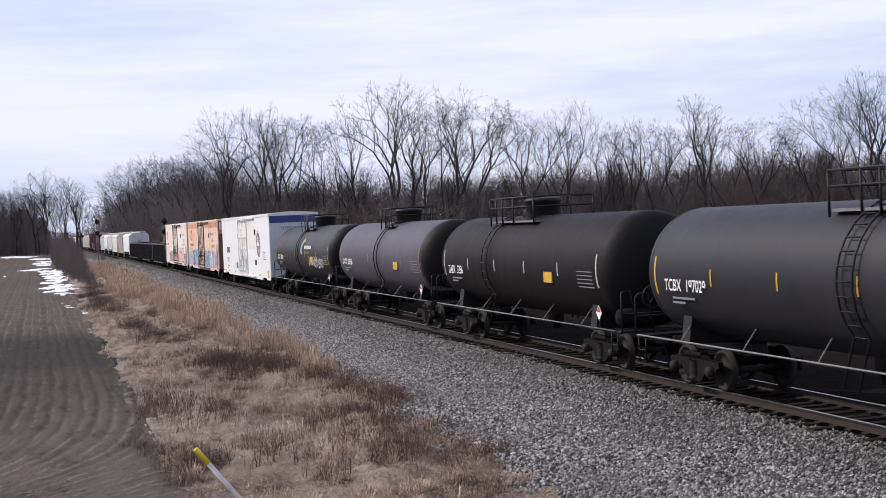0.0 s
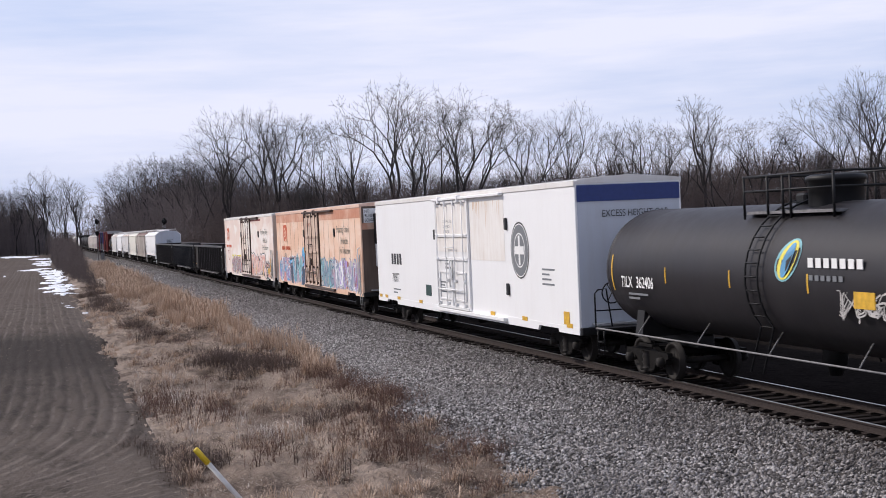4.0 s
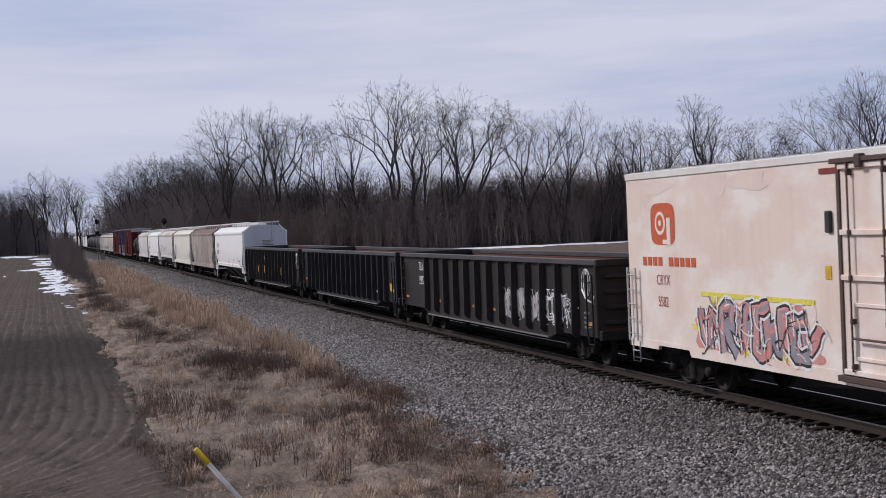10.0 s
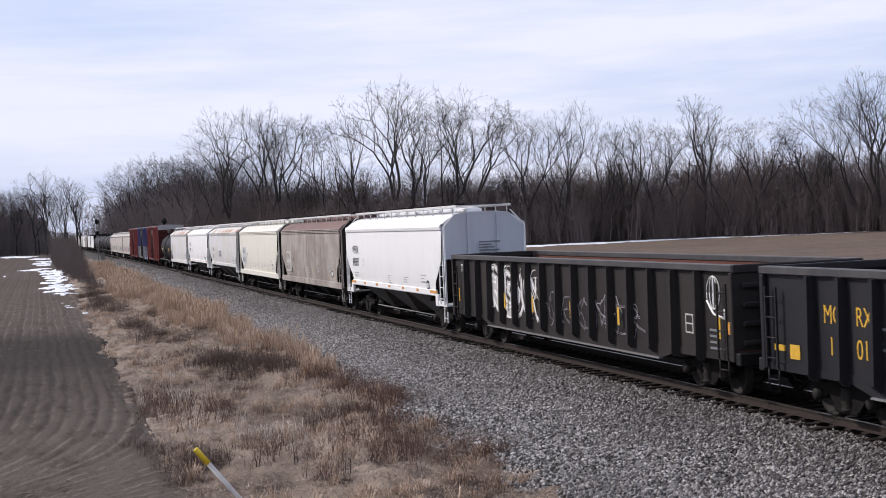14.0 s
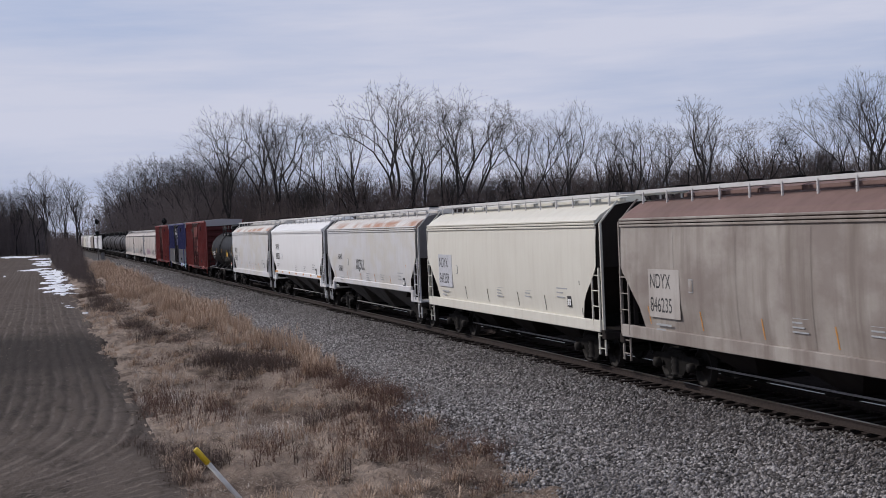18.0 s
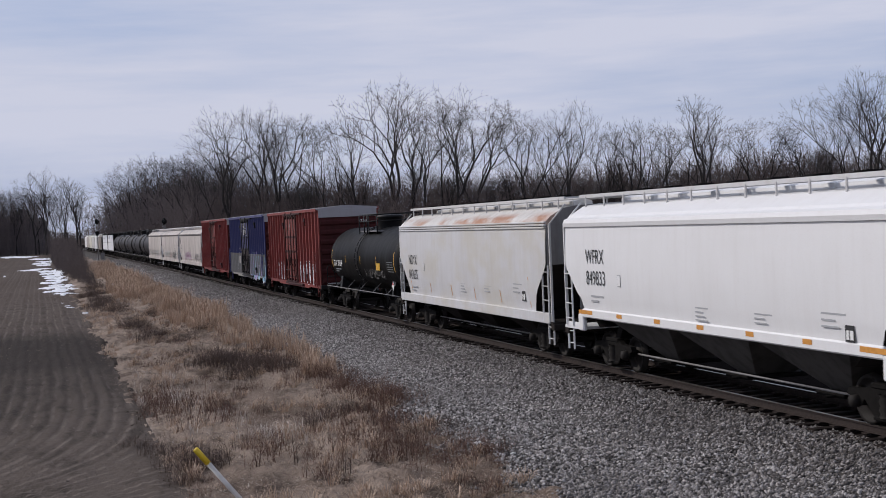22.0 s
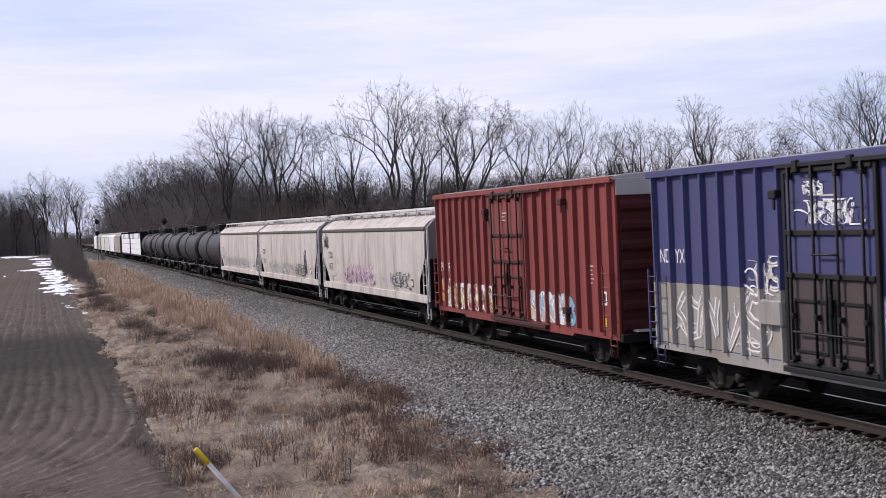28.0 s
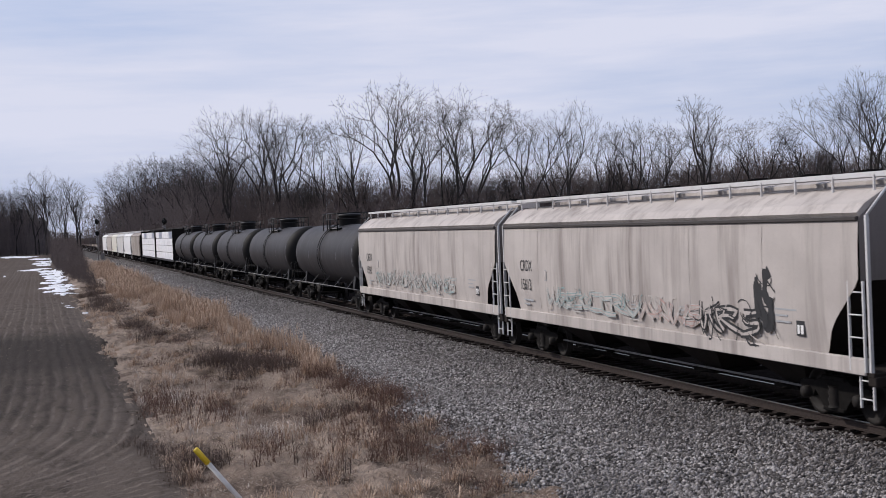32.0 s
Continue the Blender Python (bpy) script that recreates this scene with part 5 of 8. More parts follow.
P_ROOFSTEEL = paint("roof_galvanised", (0.33, 0.32, 0.33), (0.25, 0.2, 0.18), 0.4, 0.5, 0.2)
P_WRAP = plain("white_wrap", (0.78, 0.78, 0.80), 0.5, 0.15, 1.5)
G_BLACK, G_WHITE = plain("spray_black", (0.02, 0.02, 0.022), 0.6, 0.1), plain("spray_white", (0.75, 0.75, 0.76), 0.6, 0.12)
G_PINK, G_BLUE = plain("spray_pink", (0.62, 0.26, 0.23), 0.6, 0.25, 2), plain("spray_blue", (0.10, 0.35, 0.60), 0.6, 0.35, 1.5)
G_TEAL, G_LILAC = plain("spray_teal", (0.20, 0.45, 0.50), 0.6, 0.3, 1.5), plain("spray_lilac", (0.35, 0.25, 0.55), 0.6, 0.3, 1.5)
G_YELLOW, G_GREY = plain("spray_yellow", (0.72, 0.62, 0.08), 0.6, 0.15), plain("spray_grey", (0.28, 0.26, 0.30), 0.6, 0.3, 1.5)
G_MAGENTA, G_ROSE, G_FADED = plain("spray_magenta", (0.31, 0.13, 0.25), 0.6, 0.3, 2), plain("spray_rose", (0.53, 0.44, 0.48), 0.6, 0.15, 2), plain("spray_faded", (0.46, 0.44, 0.42), 0.7, 0.12, 2)
G_SKY = plain("spray_sky_blue", (0.16, 0.36, 0.52), 0.6, 0.25, 2)
G_MAUVE, G_BLUEGREY = plain("spray_mauve", (0.42, 0.31, 0.40), 0.6, 0.2, 2), plain("spray_blue_grey", (0.24, 0.28, 0.38), 0.6, 0.25, 2)
G_NAVY, G_BRICK = plain("spray_navy", (0.035, 0.055, 0.10), 0.6, 0.2, 2), plain("spray_brick", (0.32, 0.10, 0.08), 0.6, 0.2, 2)
G_OLDTEAL, G_OLDPINK = plain("old_teal", (0.24, 0.34, 0.34), 0.7, 0.25, 2), plain("old_pink", (0.42, 0.27, 0.24), 0.7, 0.25, 2)
P_OLDBAND = paint("old_pink_band", (0.71, 0.56, 0.49), (0.76, 0.66, 0.59), 0.8, 0.6, 0.8, run_scale=1.6)
G_PALESALMON = plain("spray_pale_salmon", (0.76, 0.56, 0.49), 0.6, 0.15, 2)
G_ICE = plain("spray_ice_blue", (0.26, 0.48, 0.62), 0.6, 0.25, 1.2)
G_VIOLET = plain("spray_pale_violet", (0.36, 0.30, 0.58), 0.6, 0.2, 1.2)
G_SALMON = plain("spray_salmon", (0.66, 0.36, 0.30), 0.6, 0.2, 2)
P_LOWGREY = paint("boxcar_lower_grey", (0.31, 0.31, 0.30), (0.15, 0.12, 0.10), 0.5, 0.6, 0.7, stain=(0.26, 0.22, 0.17), stain_amount=0.6)
M_FINEPRINT = plain("fine_print_grey", (0.36, 0.37, 0.38), 0.7, 0.1)
M_PALESTRIPE = plain("bleached_stripe", (0.55, 0.50, 0.42), 0.6, 0.15)
M_DULLSTRIPE = plain("dull_orange_stripe", (0.36, 0.19, 0.06), 0.6, 0.2)
M_BLUEBAND = plain("blue_band", (0.015, 0.035, 0.16), 0.5, 0.1)
M_LOGORED = plain("orange_red_logo", (0.55, 0.10, 0.03), 0.55, 0.15)
M_PANEL = plain("pale_grey_panel", (0.50, 0.51, 0.54), 0.6, 0.1)
M_PANELDUSTY = paint("dusty_grey_panel", (0.46, 0.43, 0.40), (0.24, 0.20, 0.17), 0.6, 0.7, 0.6, run_scale=1.5)
M_SLOGAN = plain("faded_green_script", (0.13, 0.135, 0.11), 0.6, 0.45, 3.0)

# front-head black, with the unlit end's shade put into the colour
P_HEAD = paint("tank_head_shade", (0.0055, 0.005, 0.0055), (0.014, 0.012, 0.012), 0.3, 0.6, 0.3, spec=0.15)
G_MARKRED = plain("red_marking", (0.55, 0.04, 0.04), 0.5, 0.1)

# tanks at the head
run(tank_car("black tank car with yellow side stripes, wheels in dust", 15.9, 1.5, P_TANK_LEAD, 6, M_YELLOW, "TCBX 197029", plat=(-3.2, 0.3), lad=-1.1), 19.3)
c = run(tank_car("brown-black tank car with bleached stripes and orange panel", 15.9, 1.5, P_TANK_BROWN, 6, M_PALESTRIPE, "TAEX 3356", plat=(-1.0, 3.1), lad=2.2), 36.75)
c = run(tank_car("slate-grey tank car with dull orange stripes", 16.2, 1.5, P_TANK_SLATE, 6, M_DULLSTRIPE, "GATX 205365", plat=(-1.1, 0.8), lad=-0.3), 54.2)
c = run(tank_car("charcoal tank car with a green-blue oval emblem", 17.4, 1.5, P_TANK_GREY, 6, M_YELLOW, "TILX 362406"), 72.05)
# oval emblem and plain word bars of the owner
R = 1.505
for k, (w, mt) in enumerate(((0.42, G_TEAL), (0.30, G_YELLOW), (0.16, G_BLUE))):
    v = []
    for i in range(24):
        a = 2 * math.pi * i / 24
        yy, zz = -0.75 + w * math.cos(a) - 0.12 * math.sin(a), 3.02 + 0.42 * math.sin(a) * (0.7 + w * 0.7)
        d = zz - 2.62
        v.append((-math.sqrt(R * R - d * d) - 0.004 * (k + 1), yy, zz))
    part("emblem", Build().add(v, [tuple(range(24))]), mt, c)
for i in range(7):
    patch(c, "emblem_letter", -1.50, -1.75 - i * 0.27, -1.57 - i * 0.27, 2.9, 3.08, M_WHITE)
for i in range(6):
    patch(c, "emblem_letter", -1.515, -1.75 - i * 0.2, -1.62 - i * 0.2, 2.66, 2.76, M_GREYMARK)
scrawl(c, -1.475, -2.6, -6.4, 1.95, 2.5, G_FADED, G_FADED, (P_TANK_GREY,), 5, 7, thick=0.06, outline=0.016)

# white refrigerator car
c = run(box_car("clean white smooth-sided refrigerator car with plug door", "refrigerator_car", 22.6, P_REEFER, P_ROOFWHITE, P_ENDGREY, door=(2.03, -1.8), seams=0, door_mat=P_DOORWHITE, runner=3.6, side_ladders=False), 93.2)
for i in range(4):
    patch(c, "brand_letter", -1.556, 8.57 - i * 0.42, 8.85 - i * 0.42, 2.42, 2.85, M_DARKMARK)
lettering("793977", 0.50, c, -1.556, 8.85, 1.72, M_DARKMARK, 0.74, "car_number")
bars(c, -1.556, 8.7, 1.45, M_GREYMARK, 2, 1.1, 0.05, 0.13)
for i, y in enumerate((10.9, 9.9, 7.9, 4.6, 1.6, -0.9, -4.0, -7.0, -10.6)):
    patch(c, "reflective_stripe", -1.566, y - 0.22, y + 0.22, 1.02, 1.14, M_YELLOW)
for z, t in ((4.0, "CLOSE AND LOCK"), (3.82, "DOORS BEFORE"), (3.64, "MOVING CAR")):
    lettering(t, 0.16, c, -1.606, 1.1, z, M_GREYMARK, 0.8, "notice")
bars(c, -1.606, 1.0, 2.75, M_GREYMARK, 3, 1.0, 0.07, 0.14)
bars(c, -1.606, 1.6, 1.95, M_GREYMARK, 4, 0.8, 0.05, 0.11)
part("access_hatch", Build().box(-1.57, -1.555, 3.09, 3.79, 1.35, 1.75, 0.01), plain("dark_green", (0.03, 0.07, 0.065), 0.4), c)
for y, z in ((2.25, 3.6), (-5.65, 3.9), (-5.65, 1.9)):
    part("door_stop", Build().box(-1.63, -1.55, y - 0.08, y + 0.08, z - 0.18, z + 0.18, 0.02), M_DARKMARK, c)
for k, (r, mt) in enumerate(((0.85, M_DARKMARK), (0.80, M_WHITE), (0.77, M_GREYMARK), (0.52, M_WHITE), (0.48, M_GREYMARK))):
    part("emblem", Build().add([(-1.556 - 0.003 * k, -6.77 + r * 0.95 * math.cos(a), 3.1 + r * math.sin(a)) for a in (2 * math.pi * i / 32 for i in range(32))], [tuple(range(32))]), mt, c)
part("emblem", Build().box(-1.576, -1.571, -6.84, -6.70, 2.66, 3.54).box(-1.576, -1.571, -7.18, -6.36, 2.98, 3.22), M_WHITE, c)
P_FADED = paint("faded_beige_panel", (0.79, 0.765, 0.725), (0.50, 0.38, 0.29), 0.3, 0.6, 0.3)
part("faded_panel", Build().box(-1.557, -1.552, -5.4, -1.92, 2.75, 4.66), P_FADED, c, "beige faded panel with rust runs")
P_RUSTRUN = paint("rust_run", (0.60, 0.42, 0.27), (0.74, 0.66, 0.57), 0.6, 0.7, 0.6)
rrun = random.Random(9)
for k in range(15):
    y, l, w = rrun.uniform(-5.3, -2.0), rrun.uniform(0.25, 1.15), rrun.uniform(0.012, 0.035)
    part("rust_run", Build().add([(-1.5585, y - w, 4.66), (-1.5585, y + w, 4.66), (-1.5585, y + w * 0.6, 4.66 - l * 0.6), (-1.5585, y, 4.66 - l), (-1.5585, y - w * 0.7, 4.66 - l * 0.5)], [(0, 1, 2, 3, 4)]), P_RUSTRUN, c)
part("faded_panel", Build().box(-1.606, -1.602, -1.7, 1.93, 3.0, 4.65), P_FADED, c, "beige faded upper door")
part("blue_band", Build().box(-1.5, 1.5, -11.33, -11.315, 4.42, 4.86), M_BLUEBAND, c, "blue band across the end")
lettering("EXCESS HEIGHT CAR", 0.26, c, -0.8, -11.33, 4.0, M_DARKMARK, 0.8, "notice", end=True)
bars(c, -1.556, -8.6, 2.6, M_GREYMARK, 4, 1.0, 0.05, 0.14)
part("yellow_panel", Build().box(-1.57, -1.556, -10.6, -10.2, 1.1, 1.45), M_YELLOW, c)

# two faded refrigerator cars
c = run(box_car("sun-faded peach refrigerator car with graffiti along the bottom", "refrigerator_car", 22.5, P_PEACH, P_ROOFPEACH, P_PEACHEND, door=(2.0, -1.8), seams=19, seam_mat=P_SEAM, door_mat=P_DOORGREY, bar_mat=P_BROWNEND, runner=3.63, ladder_mat=M_GRIP), 118.7)
E5 = c
part("faded_band", Build().box(-1.557, -1.552, -11.2, 11.2, 4.38, 4.82), P_ORANGEBAND, c, "rust-orange faded band under the roof")
lettering("OCEAN CITY", 0.27, c, -1.607, 1.45, 4.1, G_BRICK, 0.95, "notice")
for k in range(3):
    bars(c, -1.607, 0.9 - k * 0.05, 3.1 - k * 0.35, M_GREYMARK, 2, 0.5, 0.05, 0.11)
part("notice_board", Build().box(-1.4, -0.7, -11.29, -11.27, 4.15, 4.78), P_DOORWHITE, c)
for w, z in (("NO", 4.6), ("RUNNING", 4.4), ("BOARDS", 4.2)):
    lettering(w, 0.2, c, -1.36, -11.295, z, M_DARKMARK, 0.72, "notice", end=True)
part("end_band", Build().box(-1.5, 1.5, -11.285, -11.268, 3.85, 4.14), P_ORANGEBAND, c)
for y, x in ((-10.9, -1.66),):
    part("corner_grab", Build().tube([(x + 0.1, y, 1.1), (x, y, 1.15), (x, y, 3.0), (x + 0.1, y, 3.05)], 0.03, 8), P_DOORWHITE, c)
part("cooling_unit", Build().box(-0.95, 0.95, -11.3, -12.0, 2.1, 4.75, 0.12), P_REEFER, c, "white cooling unit with a black grille")
part("unit_grille", Build().box(-0.965, -0.93, -11.32, -11.98, 3.2, 4.55, 0.1).box(-0.9, 0.1, -12.015, -11.98, 3.6, 4.6, 0.05), M_BLACK, c)
scrawl(c, -1.557, 10.2, 7.1, 0.98, 2.4, G_NAVY, G_WHITE, (G_WHITE, G_MAUVE, G_BLUE), 11, 6, (G_MAUVE, G_BLUE, G_WHITE, G_LILAC, G_PINK), 0.2, 0.03, label="violet, blue and white graffiti")
scrawl(c, -1.557, 7.09, 2.66, 0.95, 2.5, G_NAVY, G_WHITE, (G_NAVY, G_BLUE, G_TEAL), 15, 3, (G_OLDPINK, G_MAUVE, G_OLDPINK), 0.34, 0.06, label="blue and white graffiti with black outline")
part("spray_disc", Build().add([(-1.5595, 2.75 + 0.5 * math.cos(a), 2.45 + 0.55 * math.sin(a)) for a in (2 * math.pi * i / 24 for i in range(24))], [tuple(range(24))]), G_BLUE, c, "sprayed blue disc")
scrawl(c, -1.61, 2.1, -0.9, 1.05, 2.0, G_BLACK, G_GREY, (P_PEACH,), 16, 3, thick=0.12, outline=0.02)
scrawl(c, -1.557, -2.0, -4.95, 1.0, 2.5, G_NAVY, G_TEAL, (G_FADED, G_TEAL, G_BLUEGREY), 12, 4, (G_BLUEGREY,), label="teal graffiti")
scrawl(c, -1.557, -5.0, -10.5, 0.98, 2.55, G_BLUEGREY, G_WHITE, (G_LILAC, G_BRICK, G_BLUEGREY, G_WHITE), 17, 5, (G_MAUVE, G_BLUEGREY, G_LILAC, G_FADED), 0.26, 0.04, label="lilac and grey graffiti")
c = run(box_car("pale bleached refrigerator car with pink graffiti", "refrigerator_car", 22.5, P_PALE, P_ROOFWHITE, P_DOORGREY, door=(1.9, -2.02), seams=0, door_mat=P_PALE, bar_mat=P_BROWNEND, runner=3.66, ladder_mat=M_GRIP), 142.65)
E6 = c
part("red_trim", Build().box(-1.568, -1.553, -6.5, 2.6, 4.62, 4.72), P_DARKRED, c)
scrawl(c, -1.557, 7.45, 2.79, 0.95, 2.2, G_BLACK, G_WHITE, (G_PINK, G_GREY), 13, 7, (G_PINK, G_YELLOW), 0.3, 0.06, label="pink and white graffiti with black outline")
part("spray_line", Build().box(-1.563, -1.558, 2.9, 7.5, 2.2, 2.3), G_YELLOW, c)
scrawl(c, -1.557, -2.3, -8.0, 1.05, 2.35, G_WHITE, G_BLACK, (G_SALMON, G_PALESALMON), 14, 4, (G_BLACK, G_BLACK, G_SALMON), 0.42, 0.06, label="large salmon graffiti with white and black outline")
scrawl(c, -1.557, -7.7, -10.4, 1.0, 1.95, G_WHITE, G_BLACK, (G_SALMON, G_BLACK), 18, 3, (G_BLACK, G_SALMON), thick=0.45)
for y in (-4.1, -7.1):
    patch(c, "reflective_stripe", -1.575, y - 0.06, y + 0.06, 1.1, 1.8, M_YELLOW)
patch(c, "reflective_stripe", -1.575, -10.0, -9.88, 1.0, 2.3, M_YELLOW)
part("yellow_panel", Build().box(-1.58, -1.572, -9.6, -9.05, 1.25, 1.6), M_YELLOW, c, "yellow panel with fine print")
# remains of the old red band under the roof
for k, (y, w, h) in enumerate(((9.6, 0.9, 0.14), (6.6, 0.5, 0.26), (5.3, 0.9, 0.2), (-3.6, 0.9, 0.16), (-5.2, 0.9, 0.3), (-7.6, 0.3, 0.36), (-9.8, 1.0, 0.18))):
    wob = [(y + w * math.cos(a) * (1 + 0.3 * math.sin(3 * a + k)), min(4.8, 4.62 + h * math.sin(a) * (1 + 0.25 * math.cos(4 * a + k)))) for a in (2 * math.pi * i / 18 for i in range(18))]
    part("old_band_patch", Build().add([(-1.5555 - 0.0004 * k, p, q) for p, q in wob], [tuple(range(18))]), P_OLDBAND, c)
for car, wash, q in ((E5, P_PEACH, 0.0), (E6, P_PALE, 1.0)):
    # rounded red badge with a pale disc and a notch
    y1, z1 = 8.9 + q, 3.3
    corner = [(-1.560, y1 - 0.625 - 0.625 * math.copysign(abs(math.cos(k)) ** 0.45, math.cos(k)), z1 + 0.48 + 0.48 * math.copysign(abs(math.sin(k)) ** 0.45, math.sin(k))) for k in (2 * math.pi * i / 32 for i in range(32))]
    part("emblem", Build().add(corner, [tuple(range(32))]), M_LOGORED, car, "rounded red badge")
    for r, x, mt in ((0.27, -1.563, wash), (0.19, -1.566, M_LOGORED), (0.07, -1.569, wash)):
        part("emblem_disc", Build().add([(x, y1 - 0.5 + r * math.cos(k), z1 + 0.5 + r * math.sin(k)) for k in (2 * math.pi * i / 20 for i in range(20))], [tuple(range(20))]), mt, car)
    part("emblem_notch", Build().box(-1.564, -1.561, y1 - 1.02, y1 - 0.84, z1, z1 + 0.62).box(-1.564, -1.561, y1 - 0.84, y1 - 0.62, z1 + 0.02, z1 + 0.12), wash, car)
    for i in range(10):
        if i != 4:
            patch(car, "brand_letter", -1.56, 9.5 + q * 0.9 - i * 0.28 - 0.2, 9.5 + q * 0.9 - i * 0.28, 2.82, 3.02, M_LOGORED)
    lettering("CRYX", 0.34, car, -1.56, 8.7 + q, 2.38, G_BRICK if car is E6 else M_GREYMARK, 0.8, "car_mark")
    lettering("5582" if car is E6 else "5376", 0.34, car, -1.56, 8.65 + q, 1.88, G_BRICK if car is E6 else M_GREYMARK, 0.8, "car_number")
    for t, z, y in (("Protecting Today's", 3.75, -6.05), ("Perishables", 3.2, -6.9), ("For Tomorrow", 2.75, -6.6)):
        lettering(t, 0.46, car, -1.56, y - 0.4 * q, z, M_SLOGAN, 0.78, "slogan", shear=0.25)
    for y in (2.3, -5.6):
        part("door_stop", Build().box(-1.62, -1.55, y - 0.09, y + 0.09, 3.55, 3.95, 0.02), M_DARKMARK, car)
    part("yellow_sticker", Build().box(-1.564, -1.558, 2.3, 2.5, 2.7, 2.95), M_YELLOW, car)

# gondolas
c = run(gondola("dark brown scrap gondola with white spray marks", 20.0, P_GON1, P_GONRUST, 13, rib_span=(6.31, -8.4)), 166.0)
lettering("TILX", 0.45, c, -1.468, 7.6, 2.25, M_WHITE, 0.75, "car_mark")
lettering("35053", 0.45, c, -1.468, 7.6, 1.72, M_WHITE, 0.62, "car_number")
scrawl(c, -1.467, -2.3, -5.7, 1.0, 1.95, G_FADED, G_GREY, (G_GREY, G_FADED), 21, 5, thick=0.16, outline=0.03)
scrawl(c, -1.467, -5.8, -8.0, 1.0, 2.0, G_WHITE, G_WHITE, (P_GON1,), 3, 4, thick=0.06, outline=0.02)
for y in (9.4, 5.0, 3.0, 0.8, -1.2, -4.6, -9.2):
    patch(c, "reflective_stripe", -1.46, y - 0.2, y + 0.2, 1.15, 1.24, M_ORANGE)
c2 = run(gondola("clean black mill gondola with yellow lettering", 20.5, P_GON2, P_GONRUST, 17, rib_span=(8.42, -8.4), chord_mat=P_CHORD), 187.0)
b = Build()
for q in (-0.2, 0.2):
    b.box(-1.472, -1.466, -7.95 + q - 0.02, -7.95 + q + 0.02, 1.62, 2.08)
for q in (1.62, 1.85, 2.08):
    b.box(-1.472, -1.466, -8.17, -7.73, q - 0.02, q + 0.02)
part("data_plate", b, M_WHITE, c2, "white outlined data box")
patch(c2, "yellow_panel", -1.47, -9.1, -8.75, 1.3, 1.6, M_YELLOW)
patch(c2, "yellow_panel", -1.475, 8.95, 9.3, 1.12, 1.4, M_YELLOW)
patch(c2, "white_sticker", -1.47, -6.7, -6.4, 1.15, 1.25, M_WHITE)
lettering("RX", 0.5, c2, -1.468, 7.05, 1.88, M_YELLOW, 0.8, "car_mark")
lettering("01", 0.5, c2, -1.468, 7.05, 1.3, M_YELLOW, 0.85, "car_number")
lettering("00", 0.5, c2, -1.468, 6.0, 1.3, M_YELLOW, 0.85, "car_number")
lettering("MQ", 0.5, c2, -1.468, 8.1, 1.88, M_YELLOW, 0.8, "car_mark")
lettering("11", 0.5, c2, -1.468, 7.95, 1.3, M_YELLOW, 0.85, "car_number")
for y, mt in ((9.7, M_YELLOW), (1.7, P_BROWNEND), (-1.5, M_YELLOW), (-3.7, P_BROWNEND), (-4.8, M_ORANGE), (-9.2, M_YELLOW)):
    patch(c2, "reflective_stripe", -1.468, y - 0.2, y + 0.2, 1.25, 1.37, mt)
bars(c2, -1.468, 4.0, 2.0, M_ORANGE, 3, 0.4, 0.04, 0.12)
bars(c2, -1.468, -5.9, 1.6, M_GREYMARK, 3, 0.5, 0.04, 0.12)
part("chalk_ring", Build().tube([(-1.468, 0.5 - 0.22 * math.sin(a), 1.75 + 0.55 * math.cos(a)) for a in (math.pi * i / 14 for i in range(15))], 0.018, 4), G_WHITE, c2)
bars(c2, -1.468, 6.6, 1.9, M_GREYMARK, 4, 0.5, 0.05, 0.12)
c3 = run(gondola("brown-black gondola with a white globe emblem and white graffiti", 20.2, P_GON1, P_GONRUST, 15, rib_span=(8.5, -8.5)), 208.5)
scrawl(c3, -1.467, 5.95, 1.77, 0.95, 2.6, G_WHITE, G_FADED, (P_GON1, G_FADED), 23, 4, thick=0.2, outline=0.07)
scrawl(c3, -1.467, 1.4, -5.4, 1.0, 2.0, G_GREY, P_GON1, (P_GON1,), 4, 6, thick=0.03, outline=0.014)
lettering("TILX", 0.4, c3, -1.468, 9.3, 2.3, M_WHITE, 0.7, "car_mark")
for y in (9.6, 4.5, 2.0, -1.0, -4.2, -9.3):
    patch(c3, "reflective_stripe", -1.57 if abs(y) < 9 else -1.468, y - 0.06, y + 0.06, 1.3, 1.75, M_YELLOW)
b = Build()
for q in (-0.17, 0.17):
    b.box(-1.472, -1.466, -7.9 + q - 0.018, -7.9 + q + 0.018, 1.35, 1.75)
for q in (1.35, 1.55, 1.75):
    b.box(-1.472, -1.466, -8.08, -7.72, q - 0.018, q + 0.018)
part("data_plate", b, G_FADED, c3, "white outlined data box")
patch(c3, "yellow_panel", -1.475, -9.95, -9.6, 1.42, 1.68, M_ORANGE)
for car in (c, c3):
    b = Build()
    for w in (0.02, 0.16, 0.3):
        b.tube([(-1.475, -9.1 + w * math.cos(a), 2.28 + 0.36 * math.sin(a)) for a in (2 * math.pi * i / 16 for i in range(17))], 0.013, 4)
    b.tube([(-1.475, -8.8, 2.1), (-1.475, -9.1, 1.82), (-1.475, -9.6, 1.74), (-1.475, -9.6, 1.95)], 0.03, 4)
    part("emblem", b, M_WHITE, car, "white outline globe")
    bars(car, -1.48, -8.9, 1.5, M_GREYMARK, 4, 0.5, 0.05, 0.13)

